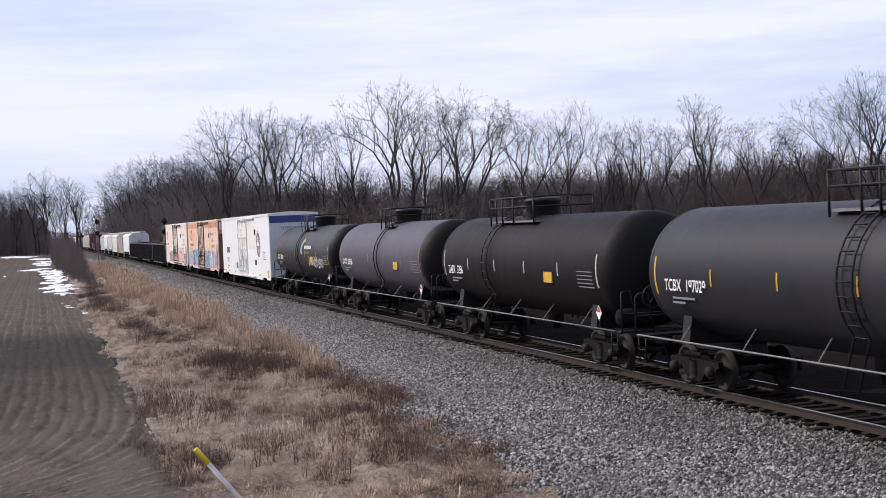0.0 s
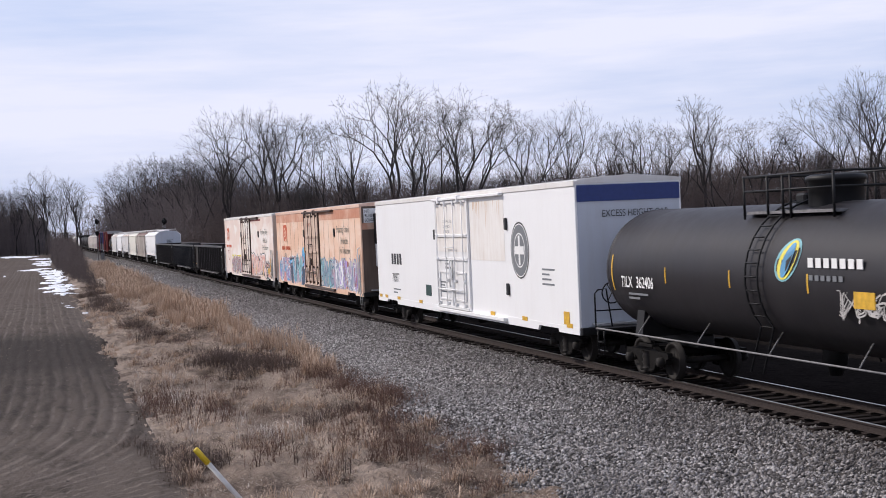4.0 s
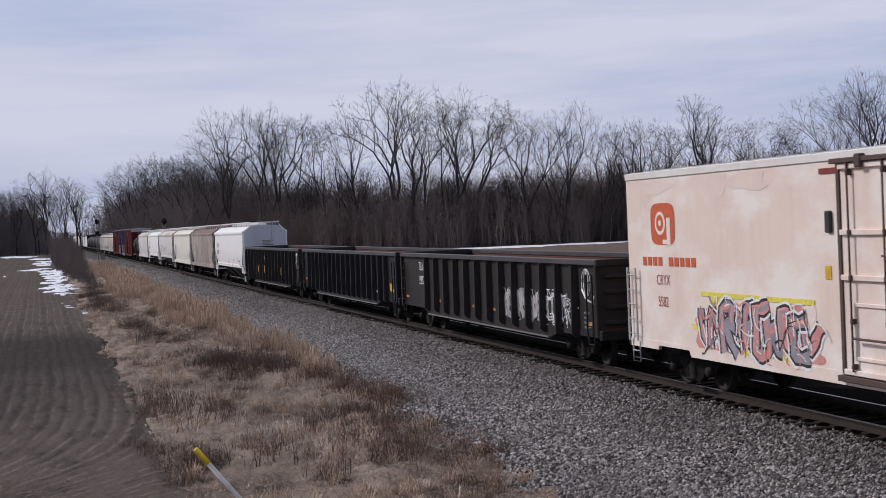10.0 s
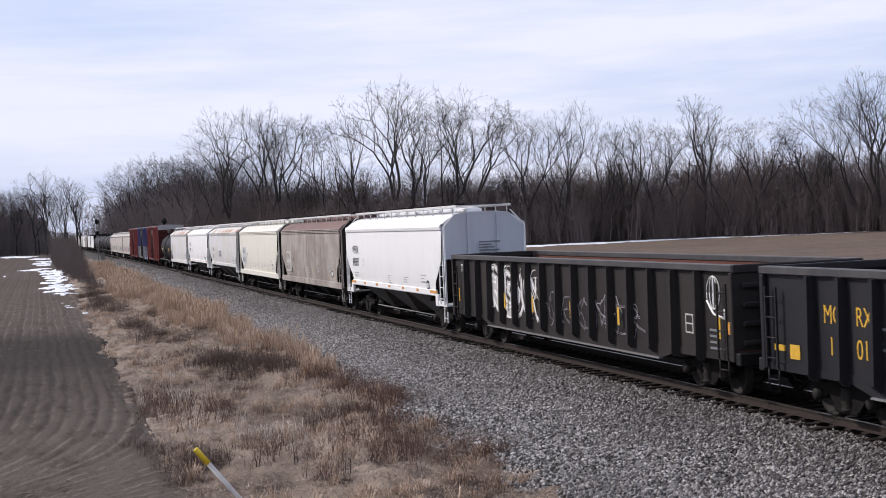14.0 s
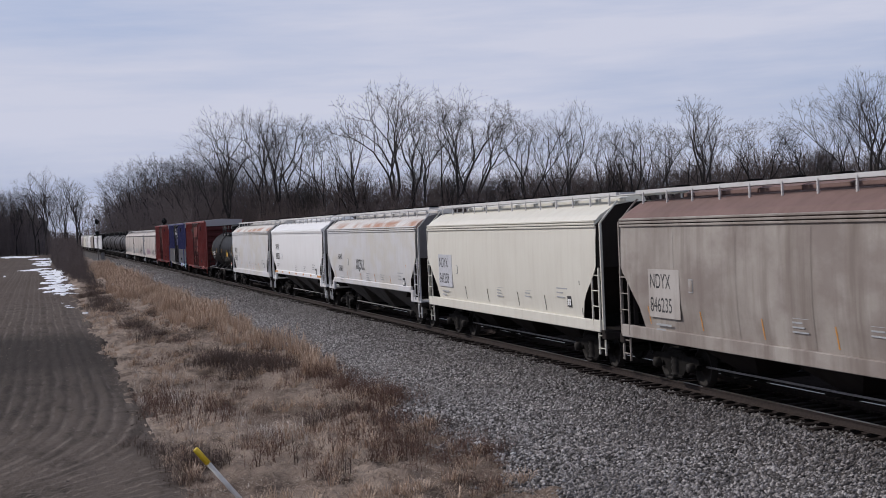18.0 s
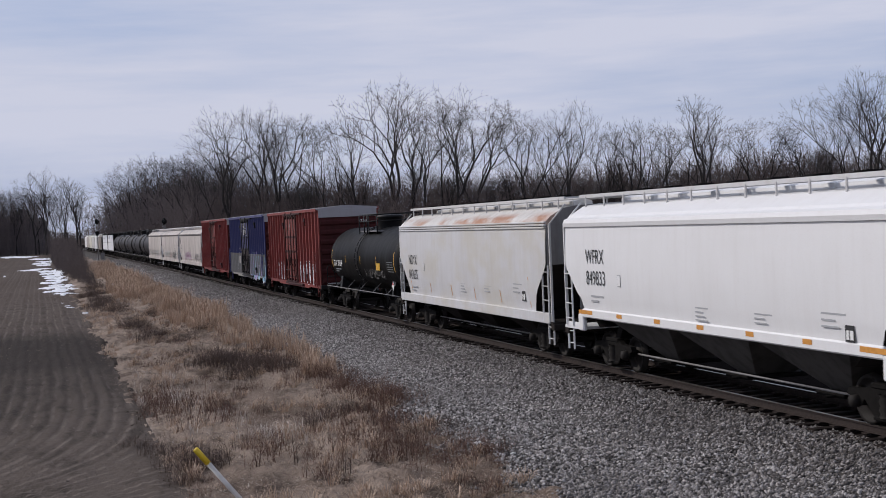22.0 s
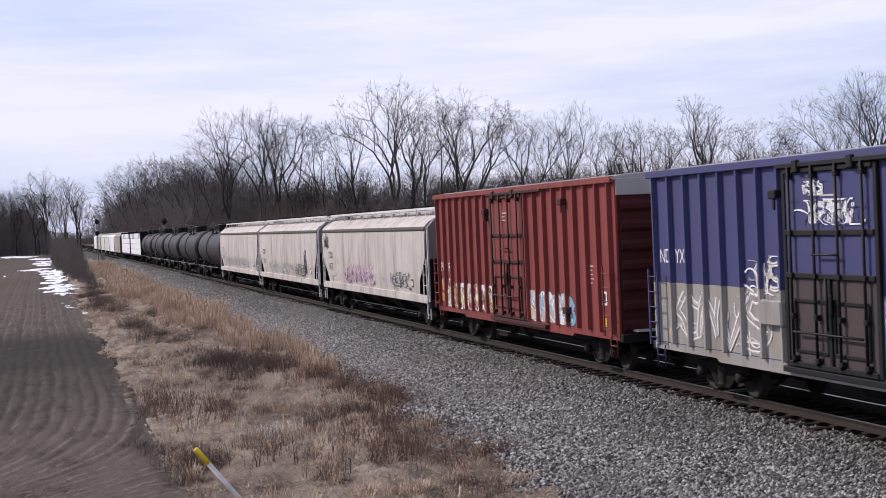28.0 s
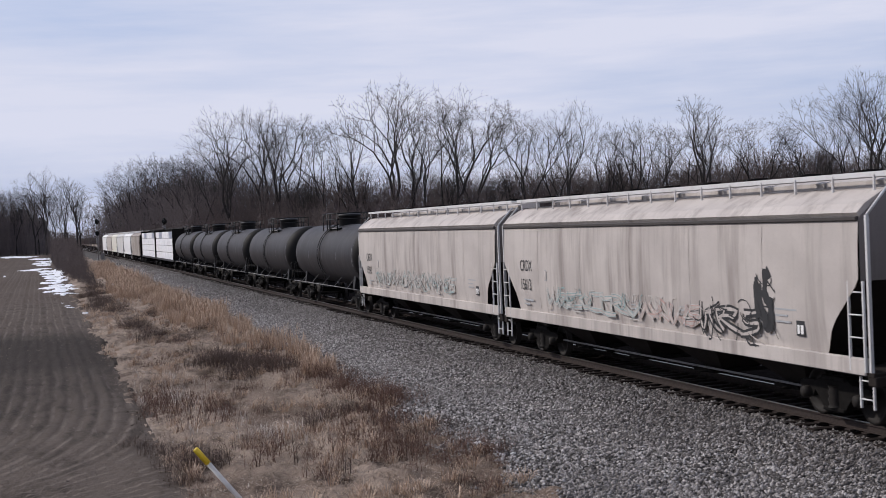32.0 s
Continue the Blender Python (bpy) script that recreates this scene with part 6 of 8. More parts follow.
# covered hoppers
def sheet_x(z):
    """How far out the bowed hopper side stands at a height."""
    return -float(np.interp(z, (1.33, 1.78, 2.0, 2.62, 2.75, 3.3, 3.78), (1.51, 1.558, 1.58, 1.59, 1.59, 1.58, 1.55))) - 0.005


def hopper_marks(car, hl, a, b, dark=True, plate=None, high=0.34, z=2.95, y=None):
    mt = M_DARKMARK if dark else M_GREYMARK
    car_side = next(o for o in car.children if o.name.startswith("side_sheet")).data.materials[0]
    y = hl - 0.95 if y is None else y
    if plate:
        part("mark_panel", Build().box(-1.596, -1.592, y - 1.55, y + 0.08, z - 0.68, z + 0.44), plate, car)
    lettering(a, high * 1.15, car, -1.599, y, z, mt, 0.8, "car_mark")
    lettering(b, high * 1.15, car, -1.599, y, z - 0.55, mt, 0.8, "car_number")
    bars(car, sheet_x(1.95), y - 0.25, z - 0.82, M_FINEPRINT, 2, 0.8, 0.045, 0.12)
    bars(car, sheet_x(1.85), 0.2, 1.95, M_FINEPRINT, 4, 0.6, 0.03, 0.09)
    bars(car, sheet_x(1.85), -2.4, 1.95, M_FINEPRINT, 3, 0.7, 0.03, 0.09)
    bars(car, sheet_x(1.98), -hl + 2.9, 2.1, M_FINEPRINT, 3, 0.8, 0.035, 0.12)
    part("test_stencil", Build().box(-0.004, 0, -0.1, 0.1, -0.15, 0.15), M_FINEPRINT, car, at=(sheet_x(2.4), y - 2.1, 2.4))
    part("stencil_field", Build().box(-0.004, 0, -0.082, 0.082, -0.13, 0.13), car_side, car, at=(sheet_x(2.4) - 0.005, y - 2.1, 2.4))
    part("capacity_mark", Build().box(-0.004, 0, -0.15, 0.15, -0.15, 0.15), M_DARKMARK, car, at=(sheet_x(1.8), -hl + 2.0, 1.75))
    part("capacity_mark_inner", Build().box(-0.004, 0, -0.11, -0.01, -0.11, 0.06).box(-0.004, 0, 0.03, 0.11, -0.11, 0.06), M_WHITE, car, at=(sheet_x(1.8) - 0.005, -hl + 2.0, 1.75))


def low_band(car, hl, n=7):
    for i in range(n):
        y = hl - 1.25 - (2 * hl - 2.5) * i / (n - 1)
        w = 0.45 if i in (0, n - 1) else 0.16
        patch(car, "reflective_stripe", -1.573, y - w, y + w, 1.46, 1.56, M_ORANGE)


c = run(hopper_car("bright white covered hopper with open triangular bays", 15.7, P_HOPWHITE, P_ENDGREY, sill=False, bay_mat=P_BAY, round_eave=True), 227.6)
hopper_marks(c, 7.85, "WFRX", "849897", high=0.46, y=6.55, z=2.78)
low_band(c, 7.85)
bars(c, -0.2, -7.99, 3.3, M_GREYMARK, 5, 0.8, 0.05, 0.1, end=True)
c = run(hopper_car("dirty taupe covered hopper with brown roof", 16.3, P_HOPBROWN, P_ENDDARK, roof_mat=P_ROOFBROWN, stripe_mat=M_ORANGE, trim_mat=P_HOPBROWN, eave_mat=P_HOPBROWN, seams_at=(5.25, 2.35, -0.55, -3.45, -5.95)), 245.15)
hopper_marks(c, 8.15, "NDYX", "846235", plate=M_PANELDUSTY, z=2.3, y=6.5, high=0.42)
c = run(hopper_car("cream covered hopper with a deep side sill", 15.9, P_HOPCREAM, P_ENDDARK, stripe_mat=M_STEEL, stripe_at=(7.0, 3.5, 1.15, -1.77, -4.07, -6.8)), 262.85)
hopper_marks(c, 7.95, "NDYX", "841258", plate=M_PANEL, y=6.5, high=0.42, z=2.45)
c = run(hopper_car("grey-white covered hopper with black spray tag and open bays", 16.5, P_HOPGREYW, P_ENDMID, roof_mat=P_ROOFRUST, sill=False, bay_mat=P_BAY, stripe_mat=M_ORANGE), 280.8)
hopper_marks(c, 8.25, "NAHX", "508081", z=2.48, y=5.85)
lettering("XQSU..", 0.66, c, -1.597, 2.15, 2.08, G_BLACK, 0.85, "graffiti", shear=0.35)
c = run(hopper_car("bright white covered hopper with open triangular bays", 15.6, P_HOPWHITE, P_ENDMID, sill=False, bay_mat=P_BAY, round_eave=True), 298.3)
hopper_marks(c, 7.8, "WFRX", "849833", high=0.46, y=6.35, z=2.8)
low_band(c, 7.8)
c = run(hopper_car("off-white covered hopper with rust along the roof edge", 16.3, P_HOPGREYW, P_ENDMID, roof_mat=P_ROOFRUST, stripe_mat=M_ORANGE), 315.8)
hopper_marks(c, 8.15, "NDYX", "843635", z=2.47, y=6.85, high=0.45)

M_FADEDTAG = plain("faded_grey_tag", (0.11, 0.105, 0.10), 0.7, 0.3)
c = run(tank_car("short glossy black tank car with yellow stripes", 14.2, 1.42, P_TANK_BLACK, 5, M_YELLOW, "TILX 201264", top=3.93), 331.9)
scrawl(c, -1.345, -0.6, -4.3, 1.75, 2.3, M_FADEDTAG, M_STEEL, (P_TANK_BLACK,), 6, 6, thick=0.05, outline=0.02)

# box cars
BOXES = []
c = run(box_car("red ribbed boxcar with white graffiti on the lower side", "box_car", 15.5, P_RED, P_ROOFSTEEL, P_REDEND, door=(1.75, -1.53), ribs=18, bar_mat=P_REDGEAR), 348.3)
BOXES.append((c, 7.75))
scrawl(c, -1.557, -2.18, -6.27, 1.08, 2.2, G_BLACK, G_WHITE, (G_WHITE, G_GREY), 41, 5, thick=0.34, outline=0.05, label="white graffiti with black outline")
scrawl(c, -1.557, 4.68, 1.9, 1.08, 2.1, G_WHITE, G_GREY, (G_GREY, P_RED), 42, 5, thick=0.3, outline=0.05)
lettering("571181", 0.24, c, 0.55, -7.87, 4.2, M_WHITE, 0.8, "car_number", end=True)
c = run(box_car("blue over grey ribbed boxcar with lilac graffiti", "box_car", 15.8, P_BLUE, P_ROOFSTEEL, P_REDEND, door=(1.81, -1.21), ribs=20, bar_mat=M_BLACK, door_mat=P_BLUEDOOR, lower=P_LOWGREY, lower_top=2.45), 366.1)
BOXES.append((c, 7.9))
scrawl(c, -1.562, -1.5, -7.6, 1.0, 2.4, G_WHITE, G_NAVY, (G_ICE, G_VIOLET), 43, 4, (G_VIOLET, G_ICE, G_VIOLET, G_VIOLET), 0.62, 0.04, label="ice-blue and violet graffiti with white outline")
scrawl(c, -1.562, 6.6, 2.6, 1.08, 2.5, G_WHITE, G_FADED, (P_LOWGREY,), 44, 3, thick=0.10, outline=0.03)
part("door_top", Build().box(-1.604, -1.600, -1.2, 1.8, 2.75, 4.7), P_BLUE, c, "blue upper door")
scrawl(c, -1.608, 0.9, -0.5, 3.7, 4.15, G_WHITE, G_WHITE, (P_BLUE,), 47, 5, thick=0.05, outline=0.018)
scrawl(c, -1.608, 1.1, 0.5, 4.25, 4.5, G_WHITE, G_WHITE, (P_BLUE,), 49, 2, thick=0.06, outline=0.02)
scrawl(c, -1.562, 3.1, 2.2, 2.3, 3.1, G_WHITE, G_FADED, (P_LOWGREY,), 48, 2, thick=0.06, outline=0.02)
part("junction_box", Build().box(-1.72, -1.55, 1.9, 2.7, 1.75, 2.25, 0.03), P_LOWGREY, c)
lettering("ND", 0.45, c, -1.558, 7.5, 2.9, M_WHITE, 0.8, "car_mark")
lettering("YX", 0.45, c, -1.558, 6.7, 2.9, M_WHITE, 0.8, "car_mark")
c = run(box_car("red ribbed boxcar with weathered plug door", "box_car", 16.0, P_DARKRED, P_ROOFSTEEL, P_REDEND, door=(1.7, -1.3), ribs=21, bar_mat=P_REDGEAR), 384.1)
BOXES.append((c, 8.0))
for w, y, z in (("PM", 7.6, 2.3), ("RX", 6.7, 2.3), ("40", 7.6, 1.75), ("54", 6.7, 1.75), ("37", 5.8, 1.75)):
    lettering(w, 0.45, c, -1.558, y, z, M_WHITE, 0.9, "car_mark" if z > 2 else "car_number")
scrawl(c, -1.557, 6.9, 1.9, 1.08, 1.95, G_BLACK, G_WHITE, (P_DARKRED, G_YELLOW, G_WHITE, G_BRICK), 45, 8, (G_WHITE, G_BRICK, G_FADED), 0.2, 0.02)
scrawl(c, -1.557, -1.6, -4.6, 1.08, 1.95, G_BRICK, G_WHITE, (G_SKY, G_WHITE, G_FADED), 46, 5, (G_SKY, G_WHITE, G_FADED), 0.22, 0.02)

# stencils, brackets and reflectors on the box cars
for car, hl in BOXES:
    for k, (y, z, n, l) in enumerate(((-hl + 1.75, 2.75, 5, 0.3), (-hl + 1.15, 2.7, 4, 0.35), (-hl + 1.2, 1.95, 3, 0.4), (0.55, 4.25, 3, 0.6), (hl - 1.9, 1.6, 3, 0.4))):
        bars(car, -1.608 if k == 3 else -1.556, y, z, G_FADED, n, l * 0.8, 0.035, 0.11)
    part("data_plate", Build().box(-1.566, -1.557, -hl + 0.7, -hl + 1.1, 1.75, 2.1), M_WHITE, car)
    part("data_plate_mark", Build().box(-1.569, -1.5665, -hl + 0.76, -hl + 0.88, 1.8, 2.05).box(-1.569, -1.5665, -hl + 0.93, -hl + 1.05, 1.8, 2.05), M_DARKMARK, car)
    for y, z in ((-4.6, 4.45), (-4.7, 1.5), (2.1, 4.3)):
        part("door_bracket", Build().box(-1.72, -1.55, y - 0.14, y + 0.14, z - 0.09, z + 0.09, 0.02).box(-1.68, -1.55, y - 0.04, y + 0.04, z - 0.3, z, 0.01), M_BLACK if car is BOXES[1][0] else P_REDGEAR, car)
    for y in (hl - 0.9, 2.05, -1.75, -hl + 0.85):
        patch(car, "reflective_stripe", -1.56, y - 0.1, y + 0.1, 1.2, 1.42, M_YELLOW)
for y, z in ((7.6, 1.25), (7.55, 1.62)):
    patch(BOXES[2][0], "faded_yellow_panel", -1.557, y - 0.5, y, z, z + 0.28, M_ORANGE)

# tan hoppers, tanks, lumber and the tail
for k, (pl, num, seed) in enumerate(((403.3, "15672", 51), (424.0, "15613", 52), (444.0, "15640", 53))):
    c = run(hopper_car(("stained tan covered hopper with magenta graffiti", "stained tan covered hopper with black and teal tags", "stained tan covered hopper with faint graffiti")[k], 19.1, P_HOPTAN, P_ENDTAN, bays=4, roof_mat=P_HOPTAN, trim_mat=P_BOARD, eave_mat=P_TANEAVE, seam_mat=P_HOPTAN, seams_at=(6.6, 3.4, 0.2, -3.0, -6.2)), pl)
    hopper_marks(c, 9.55, "CRDX", num, z=2.5, high=0.4, y=8.1)
    x = -1.578
    if k == 0:
        scrawl(c, x, 4.7, -1.24, 1.48, 2.3, G_MAGENTA, G_ROSE, (G_ROSE, G_MAGENTA, G_MAUVE), seed, 7, (), 0.13, 0.015, label="faded magenta and pink graffiti")
        scrawl(c, x, -4.2, -7.14, 1.5, 2.1, G_GREY, G_BLACK, (P_HOPTAN,), seed + 1, 4, thick=0.05, outline=0.02)
        scrawl(c, -1.596, 9.0, 8.0, 2.9, 3.7, G_BLACK, G_BLACK, (G_BLACK,), seed + 2, 2, thick=0.03, outline=0.012)
    elif k == 1:
        scrawl(c, x, 5.83, -0.28, 1.5, 2.1, G_OLDTEAL, G_FADED, (P_HOPTAN,), seed, 5, thick=0.12, outline=0.02)
        scrawl(c, x, -0.3, -3.5, 1.5, 2.1, G_OLDPINK, G_FADED, (P_HOPTAN,), seed + 1, 3, thick=0.12, outline=0.02)
        scrawl(c, x, -3.5, -6.1, 1.3, 2.2, G_BLACK, G_BLACK, (P_HOPTAN,), seed + 2, 2, thick=0.09, outline=0.028)
        scrawl(c, -1.585, -6.0, -6.5, 1.5, 3.0, G_BLACK, G_BLACK, (G_BLACK,), seed + 5, 1, thick=0.3, outline=0.03)
    else:
        scrawl(c, x, 6.5, -5.0, 1.5, 2.2, G_OLDTEAL, G_FADED, (G_FADED, P_HOPTAN), seed, 12, thick=0.06, outline=0.012)
for k in range(5):
    run(tank_car("dark grey tank car in a row of five", 16.0, 1.5, P_TANK_FAR, 5, M_GREYMARK, None, placard=False, panel=False), 462.6 + 17.75 * k)
for k in range(2):
    run(lumber_car("centre-beam flat car with white-wrapped lumber", 22.8, P_WRAP, M_RUST), 556.0 + 23.8 * k)
tail = [("grey", P_HOPBROWN), ("white", P_HOPWHITE), ("white", P_HOPGREYW), ("cream", P_HOPCREAM), ("tan", P_HOPTAN), ("white", P_HOPWHITE)]
for k, (w, mt) in enumerate(tail):
    run(hopper_car(w + " covered hopper far down the train", 18.0, mt, P_ENDDARK, bays=3), 602.0 + 19.6 * k)
# ---- vegetation ----
M_BARK = plain("bark", (0.032, 0.027, 0.026), 0.9, 0.35, 3.0)
M_TWIG = plain("twigs", (0.042, 0.036, 0.035), 0.9, 0.3, 2.0)
# far brush: brown twigs paled and greyed with painted haze
M_TWIGFAR = plain("hazy_twigs", (0.17, 0.14, 0.138), 0.9, 0.3, 2.0)
M_TWIGRED = plain("brown_twigs", (0.140, 0.108, 0.100), 0.9, 0.3, 2.0)


# length of a limb of each order, as a share of the tree's height
REACH = (0.3, 0.26, 0.19, 0.14, 0.095, 0.065, 0.045, 0.03)


def fork_limbs(rnd, height, bole, spread, depth, stems=1, shoots=0.6, droop=0.11, fine=0.013):
    """The skeleton of a bare tree: a bole that forks again and again, with shoots along the limbs; (from, to, radius, radius, level)."""
    segs = []

    def turned(d, angle, az):
        side = d.orthogonal().normalized()
        side.rotate(Matrix.Rotation(az, 3, d))
        return (d * math.cos(angle) + side * math.sin(angle)).normalized()

    def grow(p, d, length, r, lev):
        n = 5 if lev == 0 else 4 if lev < 3 else 3 if lev < 5 else 2
        bend = 0.035 if lev == 0 else 0.12 if lev < 4 else 0.2
        for i in range(n):
            d = (d + Vector((rnd.gauss(0, bend), rnd.gauss(0, bend), rnd.gauss(0.0 if lev == 0 else droop if lev < 5 else 0.02, bend * 0.5)))).normalized()
            q = p + d * length / n
            ra, rb = r * (1 - 0.24 * i / n), r * (1 - 0.24 * (i + 1) / n)
            segs.append((p, q, max(ra, fine), max(rb, fine * 0.8), lev))
            if 0 < lev < depth and rnd.random() < shoots:
                deep = min(lev + 2, depth)
                grow(q, turned(d, rnd.uniform(0.5, 1.1), rnd.uniform(0, 6.28)), 20 * REACH[deep] * rnd.uniform(0.6, 1.1), min(rb * 0.4, 0.06), deep)
            p = q
        if lev >= depth:
            return
        k = 3 if rnd.random() < (0.5 if lev == 0 else 0.2) else 2
        az = rnd.uniform(0, 6.28)
        for j in range(k):
            a = (rnd.uniform(0.2, 0.5) if lev < 3 else rnd.uniform(0.3, 0.8)) * spread
            grow(p, turned(d, a, az + j * 6.283 / k + rnd.uniform(-0.4, 0.4)), 20 * REACH[lev + 1] * rnd.uniform(0.65, 1.3), r * 0.76 * (rnd.uniform(0.72, 0.95) if lev < 3 else rnd.uniform(0.6, 0.8)), lev + 1)
    for k in range(stems):
        tilt = 0.03 if stems == 1 else 0.16
        grow(Vector((0.35 * k, 0.2 * k, 0)), Vector((rnd.gauss(0, tilt), rnd.gauss(0, tilt), 1)).normalized(), 20 * bole, 0.27 if stems == 1 else 0.19, 0)
    top = float(np.percentile([g[1].z for g in segs], 98.5))
    k = height / top
    return [(a * k, b * k, ra, rb, lev) for a, b, ra, rb, lev in segs]


def seg_mesh(name, segs, sides, material):
    a = np.array([s[0] for s in segs])
    b = np.array([s[1] for s in segs])
    r0 = np.array([s[2] for s in segs])
    r1 = np.array([s[3] for s in segs])
    d = b - a
    d /= np.linalg.norm(d, axis=1)[:, None] + 1e-9
    ref = np.where(np.abs(d[:, 2:3]) < 0.9, np.array([[0, 0, 1.0]]), np.array([[1.0, 0, 0]]))
    u = np.cross(d, ref)
    u /= np.linalg.norm(u, axis=1)[:, None]
    w = np.cross(d, u)
    k = np.arange(sides) * 2 * np.pi / sides
    ring = u[:, None] * np.cos(k)[None, :, None] + w[:, None] * np.sin(k)[None, :, None]
    v = np.concatenate([a[:, None] + ring * r0[:, None, None], b[:, None] + ring * r1[:, None, None]], 1).reshape(-1, 3)
    j = np.arange(sides)
    f = np.stack([j, (j + 1) % sides, sides + (j + 1) % sides, sides + j], 1)
    f = (f[None] + 2 * sides * np.arange(len(segs))[:, None, None]).reshape(-1, 4)
    return fast_mesh(name, v, f, material)


def bare_tree(seed, label, *shape):
    segs = fork_limbs(random.Random(seed), 20.0, *shape)
    tree = tagged(new("tree"), label, "tree", "bare trees of the wood")
    part("trunk", seg_mesh("trunk", [g for g in segs if g[4] <= 2], 6, M_BARK), M_BARK, tree)
    part("crown", seg_mesh("crown", [g for g in segs if g[4] > 2], 3, M_TWIG), M_TWIG, tree)
    return tree


KINDS = []
TALL = "tall bare deciduous tree with dark grey-brown bark"
for i, (lab, *shape) in enumerate(((TALL, 0.24, 1.0, 7, 1, 0.34), ("tall narrow bare tree with a long bole", 0.40, 0.75, 7, 1, 0.34), ("bare tree with a forked leaning trunk", 0.20, 0.95, 6, 2, 0.5),
                                   ("round-crowned bare tree with dense twigs", 0.24, 1.2, 7, 1, 0.4), (TALL, 0.30, 0.85, 7, 1, 0.34), ("small slender bare tree", 0.26, 0.75, 6, 2, 0.4),
                                   ("slim bare tree inside the wood", 0.34, 0.8, 6, 1, 0.4), ("slim bare tree inside the wood", 0.28, 0.95, 5, 2, 0.5))):
    KINDS.append((bare_tree(100 + i, lab, *shape), 20.0))
used = set()


def plant(x, y, h, kind, turn, lean=0):
    """Stands a tree of the given height; the first of each kind is the built one itself."""
    ob, base = KINDS[kind]
    k = h / base
    m = pose(x, y, land_height(x, y) - 0.05, 0, lean, 0) @ pose(0, 0, 0, 0, 0, turn)
    if kind not in used:
        used.add(kind)
        ob.matrix_basis = m @ Matrix.Diagonal((k, k, k, 1))
        return ob
    c = copy_thing(ob, m)
    c.scale = (k, k, k)
    return c


# x, y, height, kind, lean
WOOD_A = [(34.0, 300, 21.3, 3, 0), (36.5, 292, 22.3, 3, 0), (38.4, 285, 29.0, 0, -4), (42.9, 276, 29.0, 0, 2), (46.1, 272, 27.1, 1, 5), (48.1, 270, 25.8, 4, 8), (49.3, 262, 14.5, 5, 0), (52.0, 262, 15.0, 5, -3),
          (54.1, 250, 25.6, 2, -9), (57.6, 246, 24.7, 4, -3), (61.9, 242, 30.0, 0, 0), (64.1, 240, 25.5, 1, 3), (66.5, 236, 27.3, 2, 9), (70.7, 234, 26.1, 1, 0), (73.5, 232, 25.6, 3, 2), (76.0, 230, 12.5, 5, 0)]
WOOD_B = [(79.9, 228, 14.0, 5, 0), (82.0, 226, 22.4, 3, -3), (86.6, 223, 23.0, 2, -9), (88.7, 222, 19.6, 4, 3), (92.3, 222, 19.7, 4, 6), (94.9, 221, 16.6, 5, -3), (97.8, 220, 20.4, 0, 0), (102.1, 219, 20.0, 3, 0), (105.9, 218, 19.1, 4, 3),
          (110.0, 215, 23.8, 1, 0), (112.8, 212, 20.6, 2, -10), (117.4, 210, 19.6, 3, 2), (120.0, 209, 15.2, 5, 16), (124.9, 204, 18.8, 3, -2), (126.8, 202, 16.2, 5, 0), (130.4, 197, 24.8, 2, -13), (132.0, 196, 25.8, 0, -4), (133.9, 194, 23.7, 2, 6)]
WOOD_C = [(22.1, 420, 20.8, 3, 0), (23.7, 405, 21.7, 5, 0), (24.9, 390, 22.9, 3, 0), (26.7, 375, 23.9, 0, 0), (28.7, 365, 24.3, 3, 0), (30.4, 352, 24.1, 0, 0), (31.9, 340, 23.1, 3, 0), (32.9, 325, 21.7, 0, 0), (33.5, 312, 20.4, 3, 0),
          (21.3, 500, 16.0, 5, 0), (21.9, 470, 18.5, 5, 0)]
WOOD_D = [(-19.1, 500, 23.8, 3, 0), (-15.1, 500, 22.5, 0, 0), (-10.7, 500, 21.9, 3, 0), (-7.1, 490, 22.2, 0, 0), (-4.0, 505, 21.9, 3, 0), (-0.9, 480, 22.0, 3, 0), (2.6, 470, 27.5, 0, -2), (5.9, 470, 22.7, 5, 0),
          (7.0, 330, 18.7, 5, -2), (8.5, 330, 18.1, 1, 0), (9.7, 330, 16.5, 5, 4)]
trnd = random.Random(7)
for wood in (WOOD_A, WOOD_B, WOOD_C, WOOD_D):
    for x, y, h, kind, lean in wood:
        plant(x, y, h, kind, trnd.uniform(0, 360), lean)
# the depth of the wood behind its edge
EDGE = [(38, 287), (56, 242), (75, 228), (110, 217), (132, 197), (143, 186)]
EDGE_AT = [0.0]
for (ax, ay), (bx, by2) in zip(EDGE, EDGE[1:]):
    EDGE_AT.append(EDGE_AT[-1] + math.hypot(bx - ax, by2 - ay))


def edge_point(t, d):
    """A place t of the way along the wood's edge and d metres inside it."""
    s = t * EDGE_AT[-1]
    x, y = (float(np.interp(s, EDGE_AT, [p[i] for p in EDGE])) for i in (0, 1))
    return x + d * 0.45, y + d * 0.9


for i in range(110):
    t = (i + trnd.random()) / 110
    x, y = edge_point(t, trnd.uniform(1, 26))
    plant(x, y, trnd.uniform(9, 15) * (1.12 if t < 0.42 else 0.95), 6 + trnd.randrange(2), trnd.uniform(0, 360))
for i in range(58):
    t = trnd.random()
    plant(25 + 17 * (1 - t) + trnd.uniform(-1.5, 9), 300 + 135 * t, trnd.uniform(17, 22.5) * (1 - 0.18 * t), 6 + trnd.randrange(2) if i % 4 else trnd.randrange(6), trnd.uniform(0, 360))
for i in range(22):
    plant(trnd.uniform(-44, 3), trnd.uniform(478, 540), trnd.uniform(19, 24), 6 + trnd.randrange(2), trnd.uniform(0, 360))


